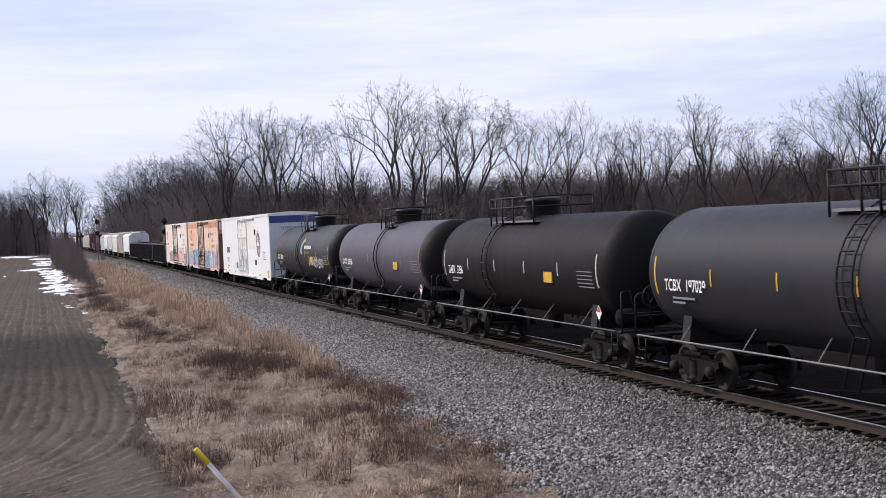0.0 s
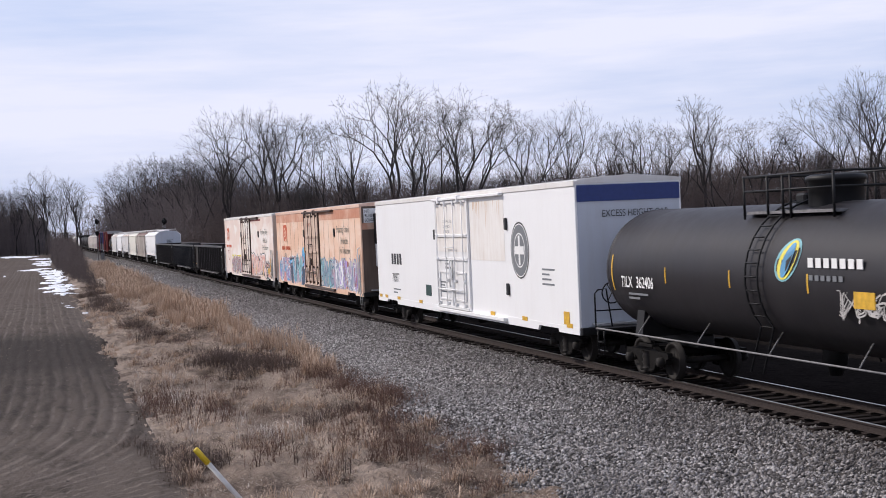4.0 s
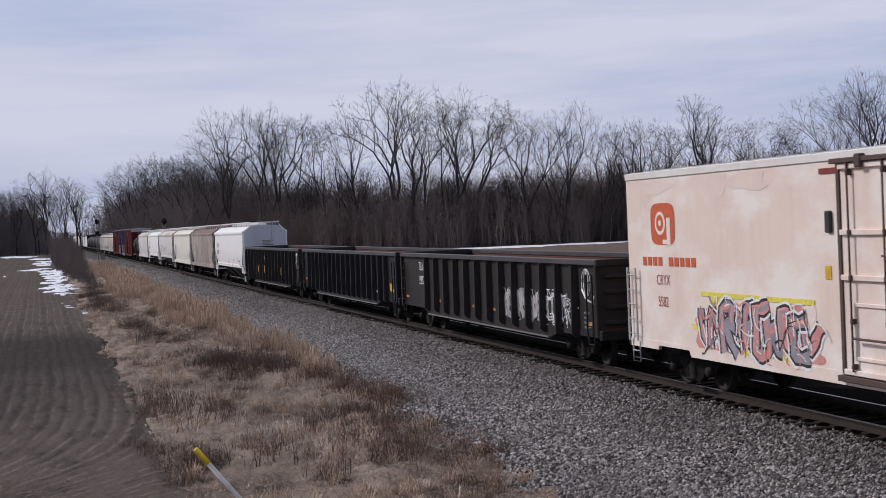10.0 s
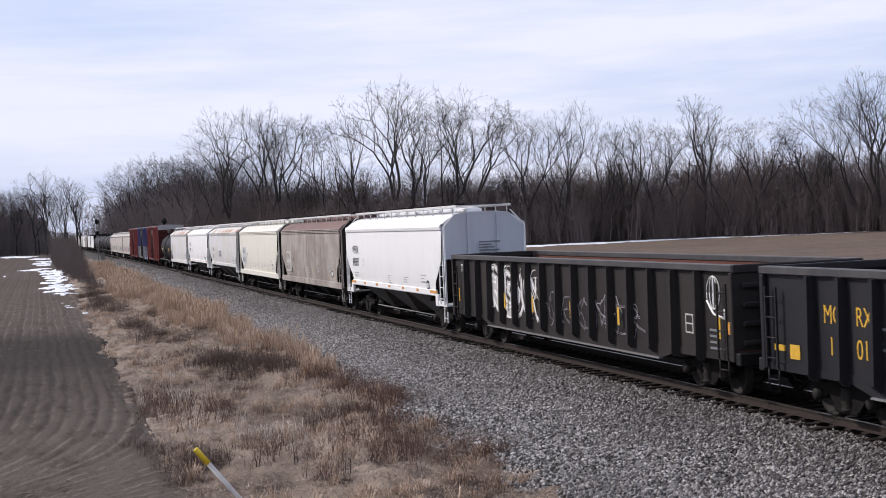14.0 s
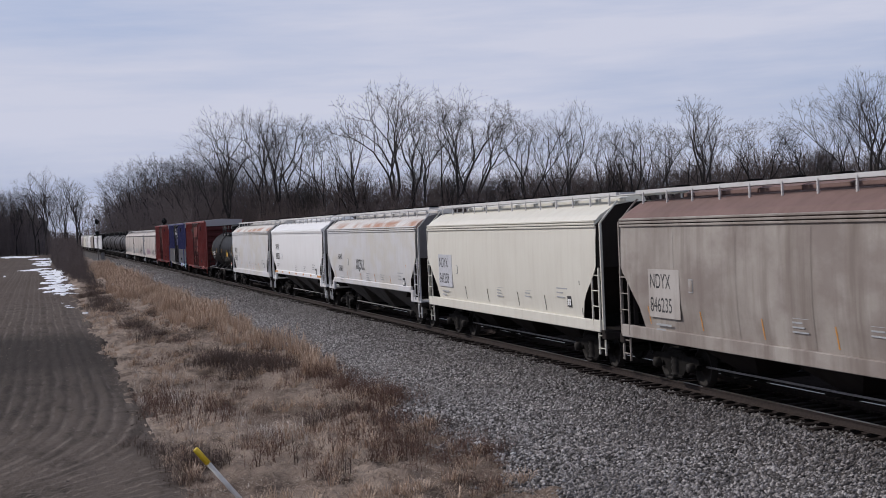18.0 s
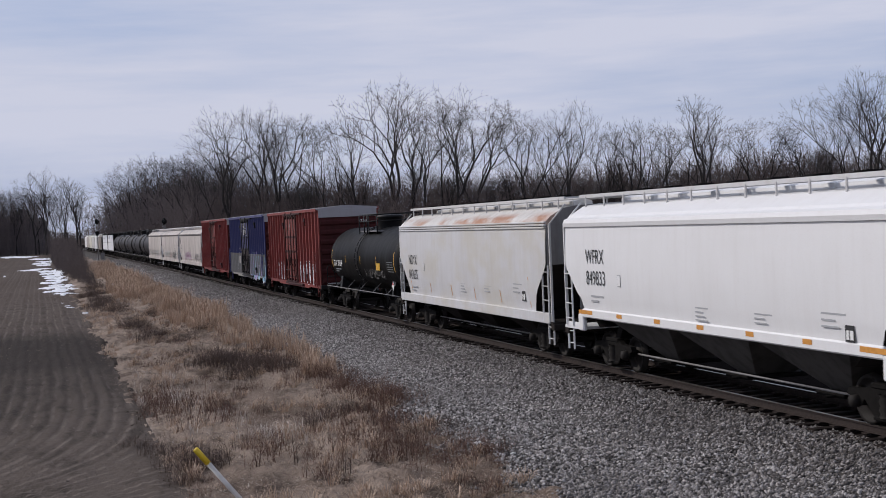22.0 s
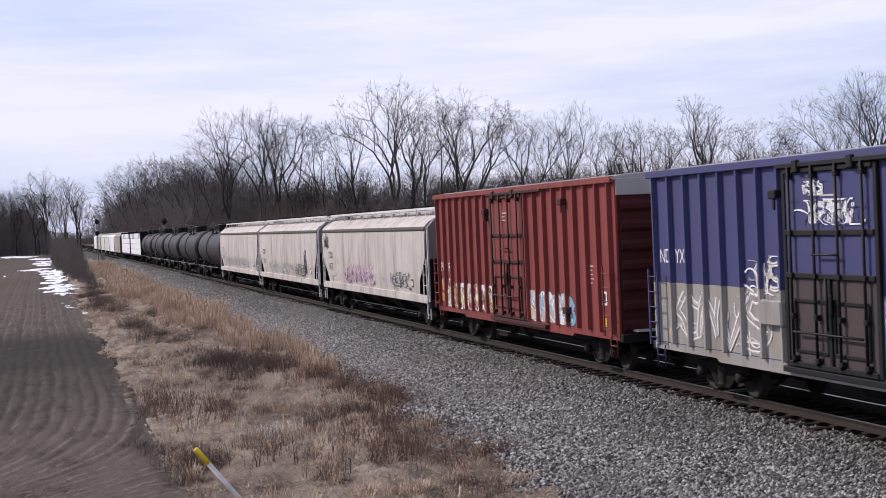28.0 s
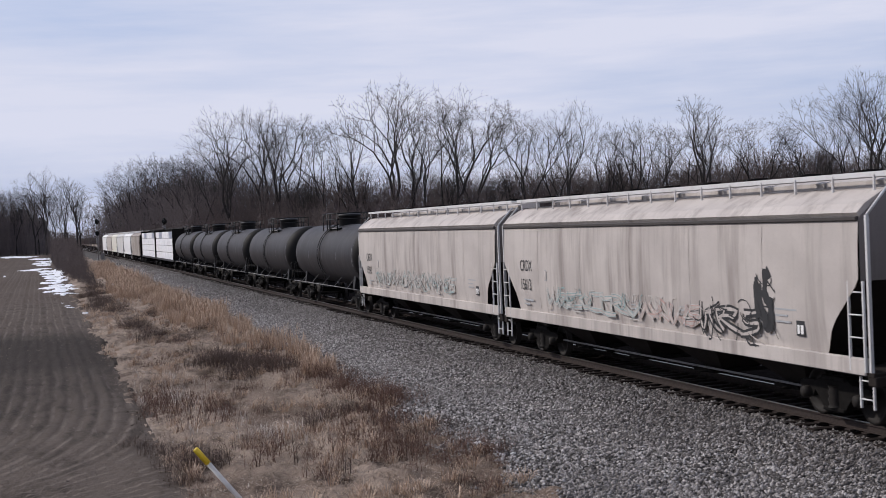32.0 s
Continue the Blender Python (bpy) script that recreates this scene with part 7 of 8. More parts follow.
def thicket(seed, count, wide, deep, tall, material, twig=5, fine=0.012):
    """Saplings and brush: thin stems with forked twigs, all in one mesh."""
    rnd = random.Random(seed)
    segs = []
    for _ in range(count):
        p = Vector((rnd.uniform(-wide, wide), rnd.uniform(-deep, deep), -0.2))
        h = tall * rnd.uniform(0.3, 1.0)
        d = Vector((rnd.gauss(0, 0.08), rnd.gauss(0, 0.08), 1)).normalized()
        r = 0.010 * h * rnd.uniform(0.6, 1.0)
        q = p
        for i in range(3):
            e = q + d * h / 3
            segs.append((q, e, max(fine, r * (1 - 0.3 * i)), max(fine, r * (0.7 - 0.3 * i)), 0))
            for k in range(twig):
                at = q.lerp(e, rnd.random())
                t = Vector((rnd.gauss(0, 0.6), rnd.gauss(0, 0.6), rnd.uniform(0.4, 1.0))).normalized()
                l = h * rnd.uniform(0.10, 0.26)
                f = at + t * l
                segs.append((at, f, max(fine, r * 0.4), fine, 2))
                for _k in range(2):
                    a2 = at.lerp(f, rnd.uniform(0.3, 0.9))
                    t2 = (t + Vector((rnd.gauss(0, 0.6), rnd.gauss(0, 0.6), rnd.gauss(0.1, 0.4)))).normalized()
                    segs.append((a2, a2 + t2 * l * 0.65, fine, fine * 0.7, 3))
            q = e
            d = (d + Vector((rnd.gauss(0, 0.1), rnd.gauss(0, 0.1), 0))).normalized()
    return seg_mesh("thicket", segs, 3, material)


TH = [thicket(200 + i, 95, 9, 7, 12.0, M_TWIGRED, fine=0.02) for i in range(3)]
for i in range(24):
    t = i / 23
    for row in range(4 if t > 0.4 else 3):
        x, y = edge_point(t, 1 + row * 7 + trnd.uniform(-1.5, 1.5))
        ob = tagged(new("thicket", TH[(i + row) % 3]), "dense brown leafless brush under the trees", "brush", kind="stuff")
        k = trnd.uniform(0.8, 1.1) * (1.12 if t < 0.42 else 1.16) * (0.65 if row == 0 else 1.0)
        ob.matrix_basis = pose(x, y, -0.7, 0, 0, trnd.uniform(0, 360)) @ Matrix.Diagonal((1, 0.8, k, 1))
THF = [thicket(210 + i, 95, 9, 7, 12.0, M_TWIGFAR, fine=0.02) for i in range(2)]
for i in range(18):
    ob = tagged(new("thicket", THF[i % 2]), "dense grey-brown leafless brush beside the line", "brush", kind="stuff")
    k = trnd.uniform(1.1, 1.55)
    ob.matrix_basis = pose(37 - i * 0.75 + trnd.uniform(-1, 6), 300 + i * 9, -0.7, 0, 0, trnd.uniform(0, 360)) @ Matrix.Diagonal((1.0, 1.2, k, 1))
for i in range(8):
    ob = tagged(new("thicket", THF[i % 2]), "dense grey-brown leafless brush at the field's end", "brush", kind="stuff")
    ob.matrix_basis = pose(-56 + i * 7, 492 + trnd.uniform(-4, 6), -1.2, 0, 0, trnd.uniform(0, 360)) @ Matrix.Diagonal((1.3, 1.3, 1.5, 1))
M_BUSHTWIG = plain("bush_twigs", (0.115, 0.09, 0.085), 0.9, 0.3, 2.0)
BUSH = [thicket(300 + i, 52, 1.6, 4.2, 5.2, M_BUSHTWIG, 6, 0.011) for i in range(2)]
HEDGE = ((5.2, 152, 0.3), (5.0, 163, 0.42), (4.9, 176, 0.55), (5.0, 192, 0.68), (5.2, 214, 0.85), (5.5, 238, 0.9), (5.6, 264, 0.95), (5.9, 295, 1.05), (6.3, 330, 1.15), (6.8, 370, 1.25), (7.5, 410, 1.35), (4.5, 185, 0.6), (4.3, 205, 0.75), (4.2, 228, 0.85), (4.4, 252, 0.95), (4.4, 280, 1.05), (4.6, 312, 1.2), (4.8, 350, 1.35))
for i, (x, y, k) in enumerate(HEDGE):
    ob = tagged(new("bush", BUSH[i % 2]), "tangled grey-brown bare bush at the field edge", "bush", "hedge at the field edge", kind="stuff")
    ob.matrix_basis = pose(x, y, -1.2, 0, 0, 12 * math.sin(i * 2.1) + 180 * (i % 2)) @ Matrix.Diagonal((k, k, k, 1))


for i in range(5):
    ob = tagged(new("thicket", TH[i % 3]), "dense brown leafless brush far down the line", "brush", kind="stuff")
    ob.matrix_basis = pose(10 + i * 7, 915 + trnd.uniform(-5, 15), -1.2, 0, 0, trnd.uniform(0, 360)) @ Matrix.Diagonal((1.2, 1.0, trnd.uniform(0.7, 1.1), 1))
def far_ridge(name, pts, low, material, seed, step=0.8):
    """The solid dark mass of far woods: a rough-topped bank along a line of points (x, y, height)."""
    rnd = random.Random(seed)
    line = []
    for (x0, y0, h0), (x1, y1, h1) in zip(pts, pts[1:]):
        n = max(2, int(math.hypot(x1 - x0, y1 - y0) / step))
        line += [(x0 + (x1 - x0) * i / n, y0 + (y1 - y0) * i / n, h0 + (h1 - h0) * i / n) for i in range(n)]
    v, f = [], []
    for i, (x, y, h) in enumerate(line):
        hh = h * (0.8 + 0.35 * noise.noise((i * 0.16, seed, 0)) + 0.2 * noise.noise((i * 0.6, seed, 4)) + rnd.uniform(-0.15, 0.15))
        for k in range(6):
            t = k / 5
            v.append((x + rnd.uniform(-1, 1), y + 4 * t + rnd.uniform(-1, 1), low + (hh - low) * t))
    for i in range(len(line) - 1):
        for k in range(5):
            a = i * 6 + k
            f.append((a, a + 6, a + 7, a + 1))
    return fast_mesh(name, np.array(v), np.array(f), material)


# far woods: the haze of distance is mixed into both base colours
M_FARWOOD = ground_mat("far_wood", ((0.105, 0.089, 0.087), (0.135, 0.116, 0.113), (0.08, 0.068, 0.067), (0.16, 0.14, 0.136)), (0.12, 0.8), 1.0, 0.6, fine=4.0, stretch=(1, 1, 0.25))
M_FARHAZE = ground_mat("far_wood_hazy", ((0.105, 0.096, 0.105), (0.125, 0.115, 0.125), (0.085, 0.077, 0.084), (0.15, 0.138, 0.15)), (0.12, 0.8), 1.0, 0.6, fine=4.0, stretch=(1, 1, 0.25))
tagged(new("distant_woods", far_ridge("distant_woods", [(30, 480, 9), (42, 400, 9), (52, 320, 8), (68, 272, 7), (90, 258, 5.5), (125, 246, 5.5), (156, 218, 5.5), (260, 170, 7)], -2, M_FARWOOD, 1)), "dark leafless woods in the distance", "woods", kind="stuff")
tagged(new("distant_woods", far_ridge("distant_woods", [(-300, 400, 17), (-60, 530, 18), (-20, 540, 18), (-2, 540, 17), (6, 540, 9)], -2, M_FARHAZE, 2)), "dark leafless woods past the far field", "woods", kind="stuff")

# dry grass, weeds and brambles on the bank
M_STRAW = island_mat("dry_grass", ((0.44, 0.335, 0.25), (0.60, 0.48, 0.38), (0.27, 0.195, 0.15), (0.68, 0.57, 0.47)), patch_col=(0.17, 0.12, 0.095), patch_scale=0.45, patch_amount=0.75)
M_TAWNY = island_mat("tawny_grass", ((0.44, 0.315, 0.225), (0.58, 0.435, 0.325), (0.33, 0.23, 0.165), (0.66, 0.53, 0.42)))
M_WEED = island_mat("dead_weeds", ((0.125, 0.075, 0.057), (0.20, 0.122, 0.093), (0.075, 0.047, 0.038)))
M_BRAMBLE = island_mat("bramble_twigs", ((0.085, 0.060, 0.050), (0.135, 0.098, 0.082), (0.055, 0.040, 0.034)))
M_PALE = island_mat("bleached_stalks", ((0.50, 0.43, 0.37), (0.64, 0.57, 0.50), (0.38, 0.31, 0.26)))


def tuft(seed, count, root, tall, out, width, droop=0.35):
    """One tussock as arrays: blades that rise from a small root, lean outward and nod at the tip."""
    r = np.random.default_rng(seed)
    a, k = r.random(count) * 6.283, r.random(count) ** 0.5
    base = np.stack([np.cos(a) * k * root, np.sin(a) * k * root, np.full(count, -0.04)], 1)
    a2 = a + r.normal(0, 0.7, count)
    h, o = tall * r.uniform(0.45, 1.1, count), out * r.uniform(0.1, 1.2, count)
    d = np.stack([np.cos(a2), np.sin(a2), np.zeros(count)], 1)
    s = np.stack([-np.sin(a2), np.cos(a2), np.zeros(count)], 1) * (width * r.uniform(0.6, 1.4, count))[:, None]
    up = np.array([[0, 0, 1.0]])
    p1 = base + d * (o * 0.25)[:, None] + up * (h * 0.55)[:, None]
    p2 = base + d * (o * 0.65)[:, None] + up * (h * 0.93)[:, None]
    p3 = base + d * o[:, None] + up * (h * (1 - droop * r.random(count)))[:, None]
    v = np.stack([base - s, base + s, p1 - s * 0.8, p1 + s * 0.8, p2 - s * 0.5, p2 + s * 0.5, p3], 1)
    f = np.array([(0, 1, 3), (0, 3, 2), (2, 3, 5), (2, 5, 4), (4, 5, 6)])
    return v.reshape(-1, 3), (f[None] + 7 * np.arange(count)[:, None, None]).reshape(-1, 3)


def twiggy(seed, count, wide, tall, fine, sideways=0.5, twigs=4):
    """One tangle of thin dead stems with side twigs as arrays."""
    r = np.random.default_rng(seed)
    vs, fs = [], []

    def stick(p, q, w):
        t = q - p
        s = np.array([-t[1], t[0], 0.0]) + r.normal(0, 0.05, 3)
        s *= w / (np.linalg.norm(s) + 1e-6)
        o = 3 * len(fs)
        vs.extend((p - s, p + s, q))
        fs.append((o, o + 1, o + 2))
    for _ in range(count):
        a, k = r.random() * 6.283, wide * r.random() ** 0.5
        p = np.array([math.cos(a) * k, math.sin(a) * k, -0.03])
        h = tall * r.uniform(0.4, 1.1) * (1.1 - 0.5 * k / wide)
        q = p + np.array([r.normal(0, sideways) * h, r.normal(0, sideways) * h, h])
        stick(p, q, fine * 1.6)
        for _k in range(twigs):
            at = p + (q - p) * r.uniform(0.25, 0.95)
            l = h * r.uniform(0.15, 0.4)
            stick(at, at + np.array([r.normal(0, 0.7), r.normal(0, 0.7), r.uniform(0.1, 0.9)]) * l, fine)
    return np.array(vs), np.array(fs)


def scattered(name, shapes, places, material):
    """Copies of the given shapes in one mesh; places: x, y, size, height factor."""
    rnd = random.Random(len(places))
    vs, fs, o = [], [], 0
    for x, y, k, hk in places:
        v, f = shapes[rnd.randrange(len(shapes))]
        a = rnd.uniform(0, 6.283)
        c, s_ = math.cos(a), math.sin(a)
        w = np.stack([(v[:, 0] * c - v[:, 1] * s_) * k + x, (v[:, 0] * s_ + v[:, 1] * c) * k + y, v[:, 2] * k * hk + land_height(x, y)], 1)
        vs.append(w)
        fs.append(f + o)
        o += len(v)
    return fast_mesh(name, np.concatenate(vs), np.concatenate(fs), material)


grnd = random.Random(41)


def sown(n, y0, y1, power, across, keep):
    """Places on the bank: across() turns a random number and the distance into x, keep() says how likely one stays and how large it is."""
    out = []
    while len(out) < n:
        y = y0 + (y1 - y0) * grnd.random() ** power
        x = across(grnd.random(), y)
        p, k = keep(x, y)
        if grnd.random() < p:
            out.append((x, y, k * grnd.uniform(0.7, 1.25), grnd.uniform(0.8, 1.2)))
    return out


def field_edge(y):
    return 2.75 + 0.5 * noise.noise((0, y * 0.15, 3)) + (0.45 if 36 < y < 60 else 0)


def bank(t, y):
    return field_edge(y) + (bed_edge(y) - 0.1 - field_edge(y)) * t


def on_bank(x, y):
    """0 at the field, 1 at the stone bed."""
    return (x - field_edge(y)) / (bed_edge(y) - field_edge(y))


def lumps(x, y, z, a=0.6, b=0.35):
    return noise.noise((x * a, y * b, z)) + 0.5 * noise.noise((x * a * 2.7, y * b * 2.7, z + 3))


# flattened straw over the whole bank, thin towards the field and on the worn strip beside it
def mat_keep(x, y):
    t = on_bank(x, y)
    return max(0.04, min(1.0, 0.45 + 0.9 * lumps(x, y, 2) + 0.4 * (t - 0.3))), 0.75 + 0.5 * max(0, lumps(x, y, 5))


flat = [tuft(400 + i, 16, 0.16, 0.09, 0.26, 0.006, 0.8) for i in range(4)]
tagged(new("short_grass", scattered("short_grass", flat, sown(7000, 20, 150, 1.6, bank, mat_keep), M_STRAW)), "short flattened straw-coloured grass", "grass", kind="stuff")
M_LITTER = island_mat("grass_litter", ((0.055, 0.040, 0.032), (0.16, 0.118, 0.092), (0.30, 0.235, 0.185), (0.075, 0.054, 0.043), (0.46, 0.38, 0.31)))
litter = [tuft(420 + i, 9, 0.3, 0.05, 0.38, 0.0065, 0.9) for i in range(5)]
tagged(new("grass_litter", scattered("grass_litter", litter, sown(9000, 20, 110, 1.5, lambda t, y: bank(t * 1.12 - 0.12, y), lambda x, y: (0.6 + 0.5 * lumps(x, y, 9), 1.0)), M_LITTER)), "brown and bleached grass litter lying flat", "straw", kind="stuff")
tagged(new("lying_stalks", scattered("lying_stalks", [tuft(426 + i, 5, 0.3, 0.04, 0.5, 0.005, 0.9) for i in range(3)], sown(1500, 20, 90, 1.3, bank, lambda x, y: (0.55 + 0.6 * lumps(x, y, 9), 1.0)), M_PALE)), "long pale stalks lying flat", "straw", kind="stuff")


# tall tawny grass in a belt against the stones, from the middle of the bank onward
def tall_keep(x, y):
    t = on_bank(x, y)
    want = float(np.interp(y, (44, 58, 75, 110, 200), (1.02, 0.86, 0.62, 0.48, 0.35)))
    return max(0.0, min(1.0, (t - want) * 4 + 0.25 + 1.4 * lumps(x, y, 6, 0.4, 0.16))), 0.8 + 0.9 * lumps(x, y, 8, 0.4, 0.2)


tawny = [tuft(440 + i, 46, 0.16, 0.80, 0.42, 0.0075, 0.35) for i in range(5)]
tagged(new("tall_grass", scattered("tall_grass", tawny, sown(1900, 44, 235, 1.35, bank, tall_keep), M_TAWNY)), "tall tawny dry grass along the stone bed", "grass", kind="stuff")
near = [tuft(450 + i, 30, 0.14, 0.30, 0.30, 0.006, 0.5) for i in range(4)]
tagged(new("grass_tussocks", scattered("grass_tussocks", near, sown(620, 22, 110, 1.3, bank, lambda x, y: (0.25 + 1.1 * lumps(x, y, 14), 0.9)), M_TAWNY)), "low tawny grass tussocks on the bank", "grass", kind="stuff")
wisps = [tuft(460 + i, 14, 0.22, 0.42, 0.35, 0.006, 0.2) for i in range(3)]
pale_at = [(5.2 + grnd.gauss(0, 0.5), 33.6 + grnd.gauss(0, 1.2), grnd.uniform(0.7, 1.2), 1.0) for _ in range(26)] + [(4.0 + grnd.gauss(0, 0.5), 44 + grnd.gauss(0, 4), grnd.uniform(0.6, 1.1), 1.0) for _ in range(40)]
tagged(new("bleached_stalks", scattered("bleached_stalks", wisps, pale_at, M_PALE)), "loose bleached stalks standing in the grass", "grass", kind="stuff")

# reddish weeds: along the edge of the stones and in loose stands on the bank
weeds = [twiggy(470 + i, 26, 0.36, 0.55, 0.0055, 0.3, 6) for i in range(4)]
WEEDY = ((4.7, 41.4, 0.7, 2.2, 26), (8.7, 46.5, 0.6, 3.0, 34), (8.8, 40.9, 0.5, 2.0, 34), (9.0, 37.0, 0.45, 1.6, 34), (8.1, 29.6, 0.6, 1.6, 26), (7.7, 27.0, 0.9, 1.2, 12), (6.4, 29.0, 0.9, 1.5, 12), (9.2, 56.0, 0.5, 4.0, 26), (7.6, 34.5, 0.9, 1.2, 22), (3.2, 41.0, 0.3, 4.0, 14), (5.4, 31.0, 0.8, 1.2, 12))
weed_at = [(x + grnd.gauss(0, dx), y + grnd.gauss(0, dy), grnd.uniform(0.6, 1.2), grnd.uniform(0.7, 1.3)) for x, y, dx, dy, n in WEEDY for _ in range(n)]
weed_at += sown(150, 22, 120, 1.2, bank, lambda x, y: (0.2 + 0.9 * lumps(x, y, 21), 0.7))
tagged(new("dead_weeds", scattered("dead_weeds", weeds, weed_at, M_WEED)), "thin reddish-brown dead weeds", "weeds", kind="stuff")
stalks = [twiggy(480 + i, 3, 0.15, 0.95, 0.007, 0.06, 7) for i in range(4)]
stalk_at = [(x + grnd.gauss(0, 0.3), y + grnd.gauss(0, 1.0), grnd.uniform(0.7, 1.1), 1.0) for x, y in ((7.3, 48.6), (7.8, 47.5), (8.6, 52), (9.1, 58), (3.6, 40), (4.0, 42), (3.7, 46), (4.4, 33), (8.4, 33), (8.0, 35), (6.0, 28), (3.4, 30.5), (9.0, 43), (5.1, 29), (3.3, 37))]
tagged(new("weed_stalks", scattered("weed_stalks", stalks, stalk_at, M_BRAMBLE)), "single dark dead weed stalks", "weeds", kind="stuff")

# dark bramble tangles
tangles = [twiggy(490 + i, 95, 0.9, 0.78, 0.006, 0.45, 8) for i in range(3)]
STOOLS = ((4.2, 105, 1.3), (4.5, 98, 1.2), (4.8, 81, 1.1), (5.2, 77, 0.9), (5.5, 68, 1.1), (5.9, 65, 0.9), (5.8, 60, 0.8), (5.7, 51, 0.9), (6.3, 51.6, 1.2), (6.8, 51.4, 1.2), (7.3, 50, 1.1), (7.6, 48.6, 0.9), (6.2, 46.8, 0.8), (6.9, 48.2, 1.0),
          (2.9, 31.7, 0.9), (2.8, 33.9, 0.7), (3.2, 30.4, 0.8), (6.5, 35.5, 0.6), (7.7, 34.5, 0.7), (8.5, 32.5, 0.6), (3.9, 121, 1.3), (4.6, 128, 1.5), (4.9, 138, 1.6), (4.4, 112, 1.0), (6.6, 88, 0.8), (7.6, 70, 0.7))
for x, y, k in STOOLS:
    near_by = [(x + grnd.gauss(0, 0.35), y + grnd.gauss(0, 1.1), k * grnd.uniform(0.5, 1.0), grnd.uniform(0.6, 1.3)) for _ in range(4)]
    tagged(new("bramble", scattered("bramble", tangles, near_by, M_BRAMBLE)), "low dark tangle of dead brambles in dry grass", "brambles", "brambles in the rough grass", kind="stuff")


# snow left lying
def snow_patch(x0, y0, wx, wy, seed, label):
    rnd = random.Random(seed)
    n = 30
    b = Build()
    pts = []
    for i in range(n):
        a = 2 * math.pi * i / n
        k = 1 + 0.5 * noise.noise((math.cos(a) * 2.2, math.sin(a) * 2.2, seed * 3.1)) + rnd.uniform(-0.16, 0.16)
        pts.append((x0 + wx * k * math.cos(a), y0 + wy * k * math.sin(a)))
    v = [(x, y, land_height(x, y) - 0.04) for x, y in pts] + [(x0 + (x - x0) * 0.8, y0 + (y - y0) * 0.8, land_height(x, y) + 0.05) for x, y in pts] + [(x0, y0, land_height(x0, y0) + 0.07)]
    f = [(i, (i + 1) % n, n + (i + 1) % n, n + i) for i in range(n)] + [(n + i, n + (i + 1) % n, 2 * n) for i in range(n)]
    ob = tagged(new("snow_patch", None), label, "snow", "melting snow patches", kind="stuff")
    bpy.data.objects.remove(ob)
    b.add(v, f, True)
    me = b.mesh("snow_patch")
    me.materials.append(M_SNOW)
    return tagged(new("snow_patch", me), label, "snow", "melting snow patches", kind="stuff")


srnd = random.Random(12)
# middle, distance and half width of each streak
STREAKS = ((-5.9, 450, 6.4), (0.1, 378, 2.8), (0.8, 337, 1.8), (0.3, 307, 2.4), (0.8, 286, 1.8), (0.2, 255, 2.1), (-1.6, 250, 2.0), (1.9, 233, 2.2), (2.0, 217, 2.0), (1.9, 204, 1.7),
           (2.0, 192, 1.8), (2.0, 181, 1.5), (1.2, 173, 1.4), (1.8, 163, 1.0), (1.9, 155, 2.1), (2.5, 147, 1.5), (1.4, 144, 1.4), (2.4, 137, 1.0), (2.0, 133, 0.3), (1.6, 117, 0.15), (1.9, 111, 0.25), (2.1, 108, 0.28), (2.9, 99, 0.2), (7.1, 145, 0.3), (-5.0, 215, 0.2))
for i, (x, y, w) in enumerate(STREAKS):
    deep = y * y / 12850
    for k in range(2 if w > 1 else 1):
        wide = w * (0.62 if w > 1 else 1.0) * srnd.uniform(0.8, 1.15)
        snow_patch(x + (k - 0.5) * w * 0.7 * (w > 1), y + srnd.uniform(-0.7, 0.7) * deep, wide, deep * srnd.uniform(1.0, 2.1) * (1.2 if 130 < y < 235 else 0.8) * (1.0 if w > 1 else 0.6), i * 2 + k, "melting snow lying along the field edge")
snow_patch(-45, 478, 34, 3.5, 20, "thin band of snow at the far end of the field")
for i in range(9):
    t = i / 8
    ex, ey = edge_point(0.30 + 0.56 * t, -4 - 13 * (1 - t))
    snow_patch(ex, ey, 6.5, 2 + 12 * (1 - t), 30 + i, "strip of snow at the wood's edge")

# leaning marker post
M_POSTWHITE, M_POSTYELLOW = plain("weathered_white_plastic", (0.62, 0.60, 0.56), 0.5, 0.1), plain("yellow_plastic", (0.72, 0.52, 0.03), 0.45, 0.08)
post = tagged(new("marker_post"), "leaning white marker post with a yellow cap in dry grass", "post")
post.location = (3.62, 25, -1.23)
d = Vector((2.52 - 3.62, 0, 0.18 + 1.23)) / 1.8
part("tube", Build().tube([d * -0.1, d * 1.45], 0.045, 14), M_POSTWHITE, post)
part("cap", Build().tube([d * 1.44, d * 1.77, d * 1.795, d * 1.8], [0.056, 0.056, 0.045, 0.01], 14), M_POSTYELLOW, post, "yellow cap")

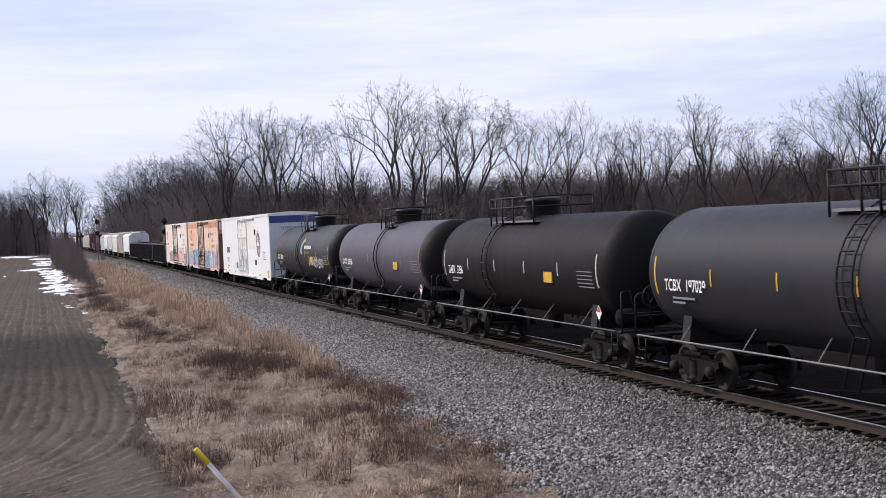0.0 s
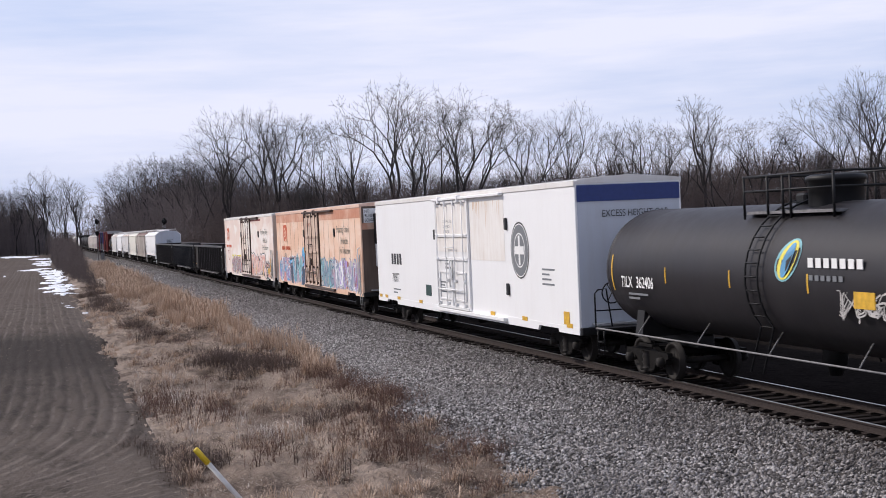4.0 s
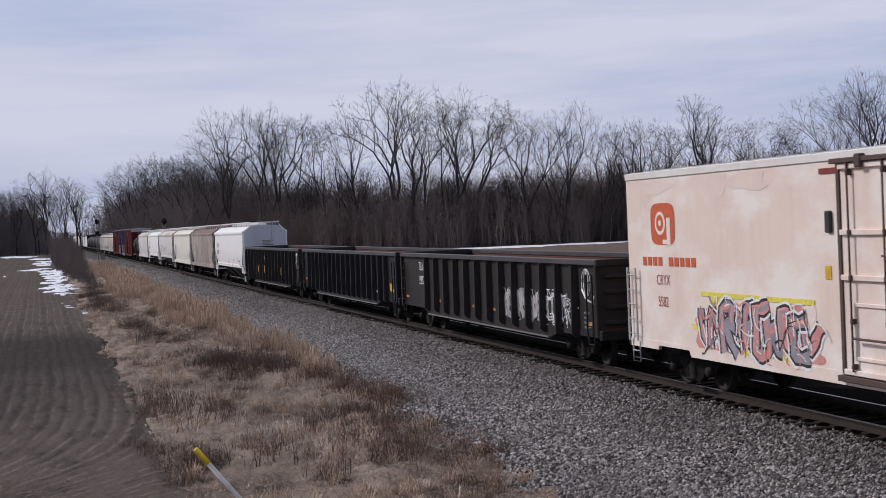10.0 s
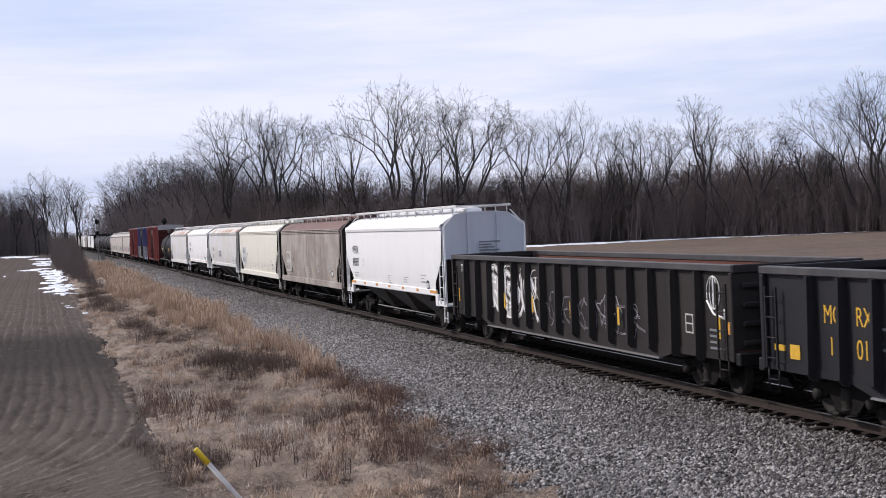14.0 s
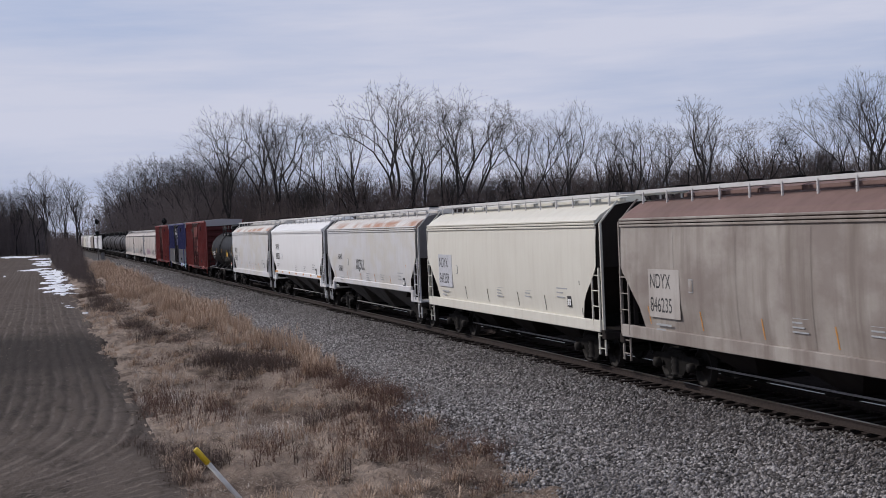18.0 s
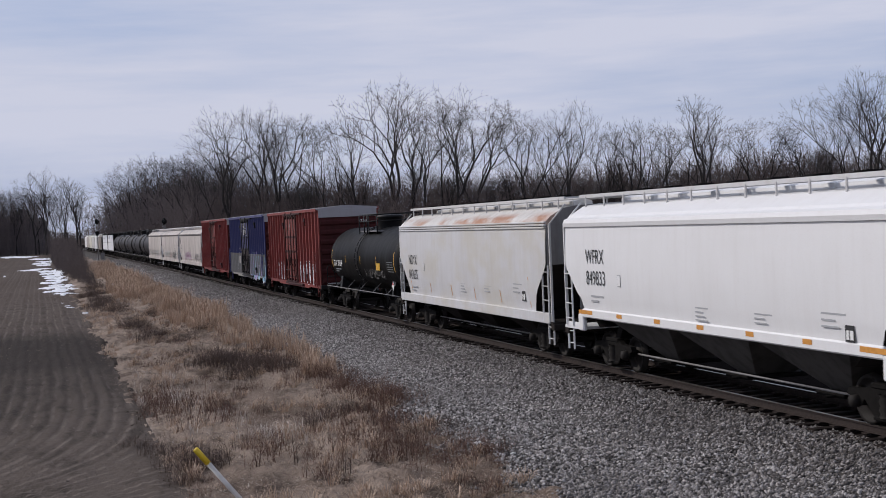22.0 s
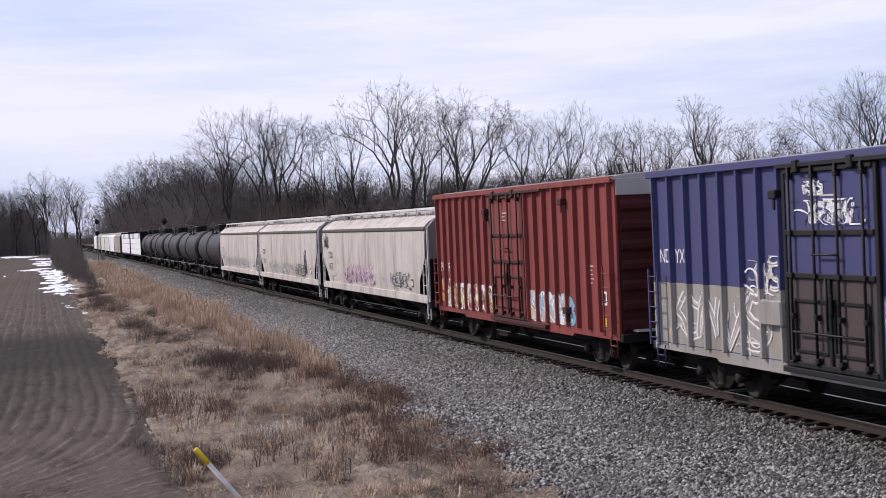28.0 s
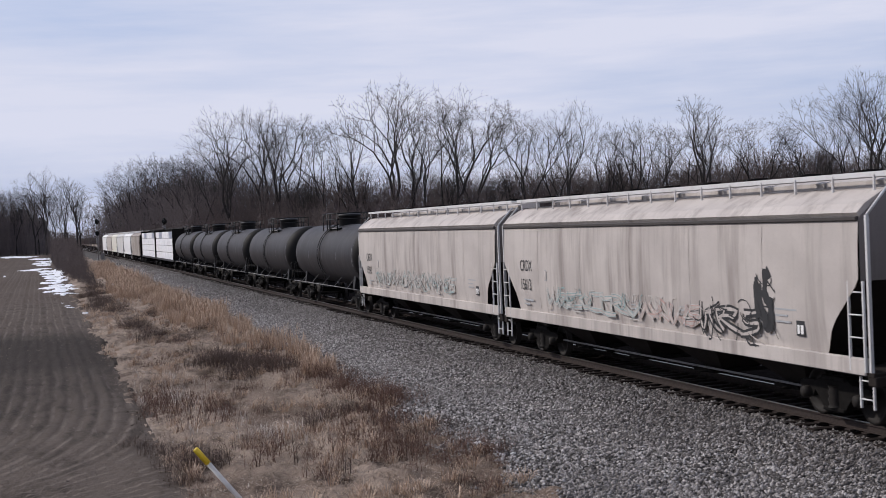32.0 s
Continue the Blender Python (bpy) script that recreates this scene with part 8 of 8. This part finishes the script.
# block signals
def block_signal(x, y, tall, heads, label, face=-1):
    sg = tagged(new("railway_signal"), label, "signal", "block signals")
    sg.location = (x, y, -0.9)
    part("base", Build().box(-0.4, 0.4, -0.4, 0.4, -0.2, 0.35, 0.03), plain("concrete", (0.4, 0.39, 0.37), 0.8), sg)
    part("mast", Build().tube([(0, 0, 0.3), (0, 0, tall)], 0.08, 10), M_HANDRAIL, sg)
    ladder(sg, 0, 0.35, 0.4, tall - 0.4, M_GRIP, 0.4, None, "ladder", along=False)
    for z in heads:
        hd = part("signal_head", Build().lathe([(-0.03, 0.0), (-0.03, 0.42), (0.03, 0.42), (0.03, 0.0)], 24, "y", (0, -0.25, z)).box(-0.2, 0.2, -0.22, 0.1, z - 0.5, z + 0.5, 0.05), M_BLACK, sg)
        for k in (-0.26, 0.0, 0.26):
            part("lens_hood", Build().lathe([(-0.3, 0.12), (0.0, 0.12)], 12, "y", (0, -0.28, z + k)), M_BLACK, hd)
    part("relay_case", Build().box(0.5, 1.2, -0.3, 0.3, 0.2, 1.7, 0.04), M_HANDRAIL, sg)
    return sg


block_signal(11.3, 282, 8.4, (7.9, 5.6), "tall grey mast signal with two black heads beside the track")
block_signal(19.3, 223, 7.2, (6.9, 5.3), "grey mast signal with black heads past the train")
# ---- ties ----
def tie_b():
    b = Build().box(-1.3, 1.3, -0.115, 0.115, -0.36, -0.172, 0.012)
    return b


def plate_b():
    b = Build()
    for s in (-1, 1):
        b.box(s * 0.755 - 0.17, s * 0.755 + 0.17, -0.09, 0.09, -0.176, -0.158)
    return b


tm, pm_ = shared("tie", tie_b, M_TIE), shared("tie_plate", plate_b, M_RAILSIDE)
ornd = random.Random(5)
for i in range(300):
    y = 12 + i * 0.535
    ob = part("tie", tm, M_TIE, track, at=(TRACK_X + ornd.uniform(-0.12, 0.12), y + ornd.uniform(-0.04, 0.04), ornd.uniform(-0.03, 0.012)))
    ob.rotation_euler = (0, 0, ornd.uniform(-0.03, 0.03))
    if i < 150:
        part("tie_plate", pm_, M_RAILSIDE, track, at=(TRACK_X, y, 0))
rest = Build()
for i in range(300, 900):
    y = 12 + i * 0.535
    rest.box(TRACK_X - 1.3, TRACK_X + 1.3, y - 0.115, y + 0.115, -0.3, -0.172)
tagged(part("far_ties", rest, M_TIE, track), kind="stuff")


# ---- how the train goes ----
def travel(t):
    """Metres that the train has gone: a steady 12.3 m/s, slackening a little."""
    return 12.33136 * t - 0.009123 * (t - 16) ** 2 + 0.000256 * (t - 16) ** 3


def motions():
    for car, place in TRAIN:
        walk(car, [(t, pose(TRACK_X, place - travel(t), 0)) for t in range(0, 33, 2)])
    first = {}
    for ws, a in WHEELS:
        if a not in first:
            walk(ws, [(k / FPS, pose(0, a, 0.457, math.degrees(travel(k / FPS) / 0.457), 0, 0)) for k in range(0, 32 * FPS + 1)])
            first[a] = ws.animation_data
        else:
            ws.rotation_mode = "QUATERNION"
            keys = ws.animation_data_create()
            keys.action = first[a].action
            keys.action_slot = first[a].action_slot


motions()
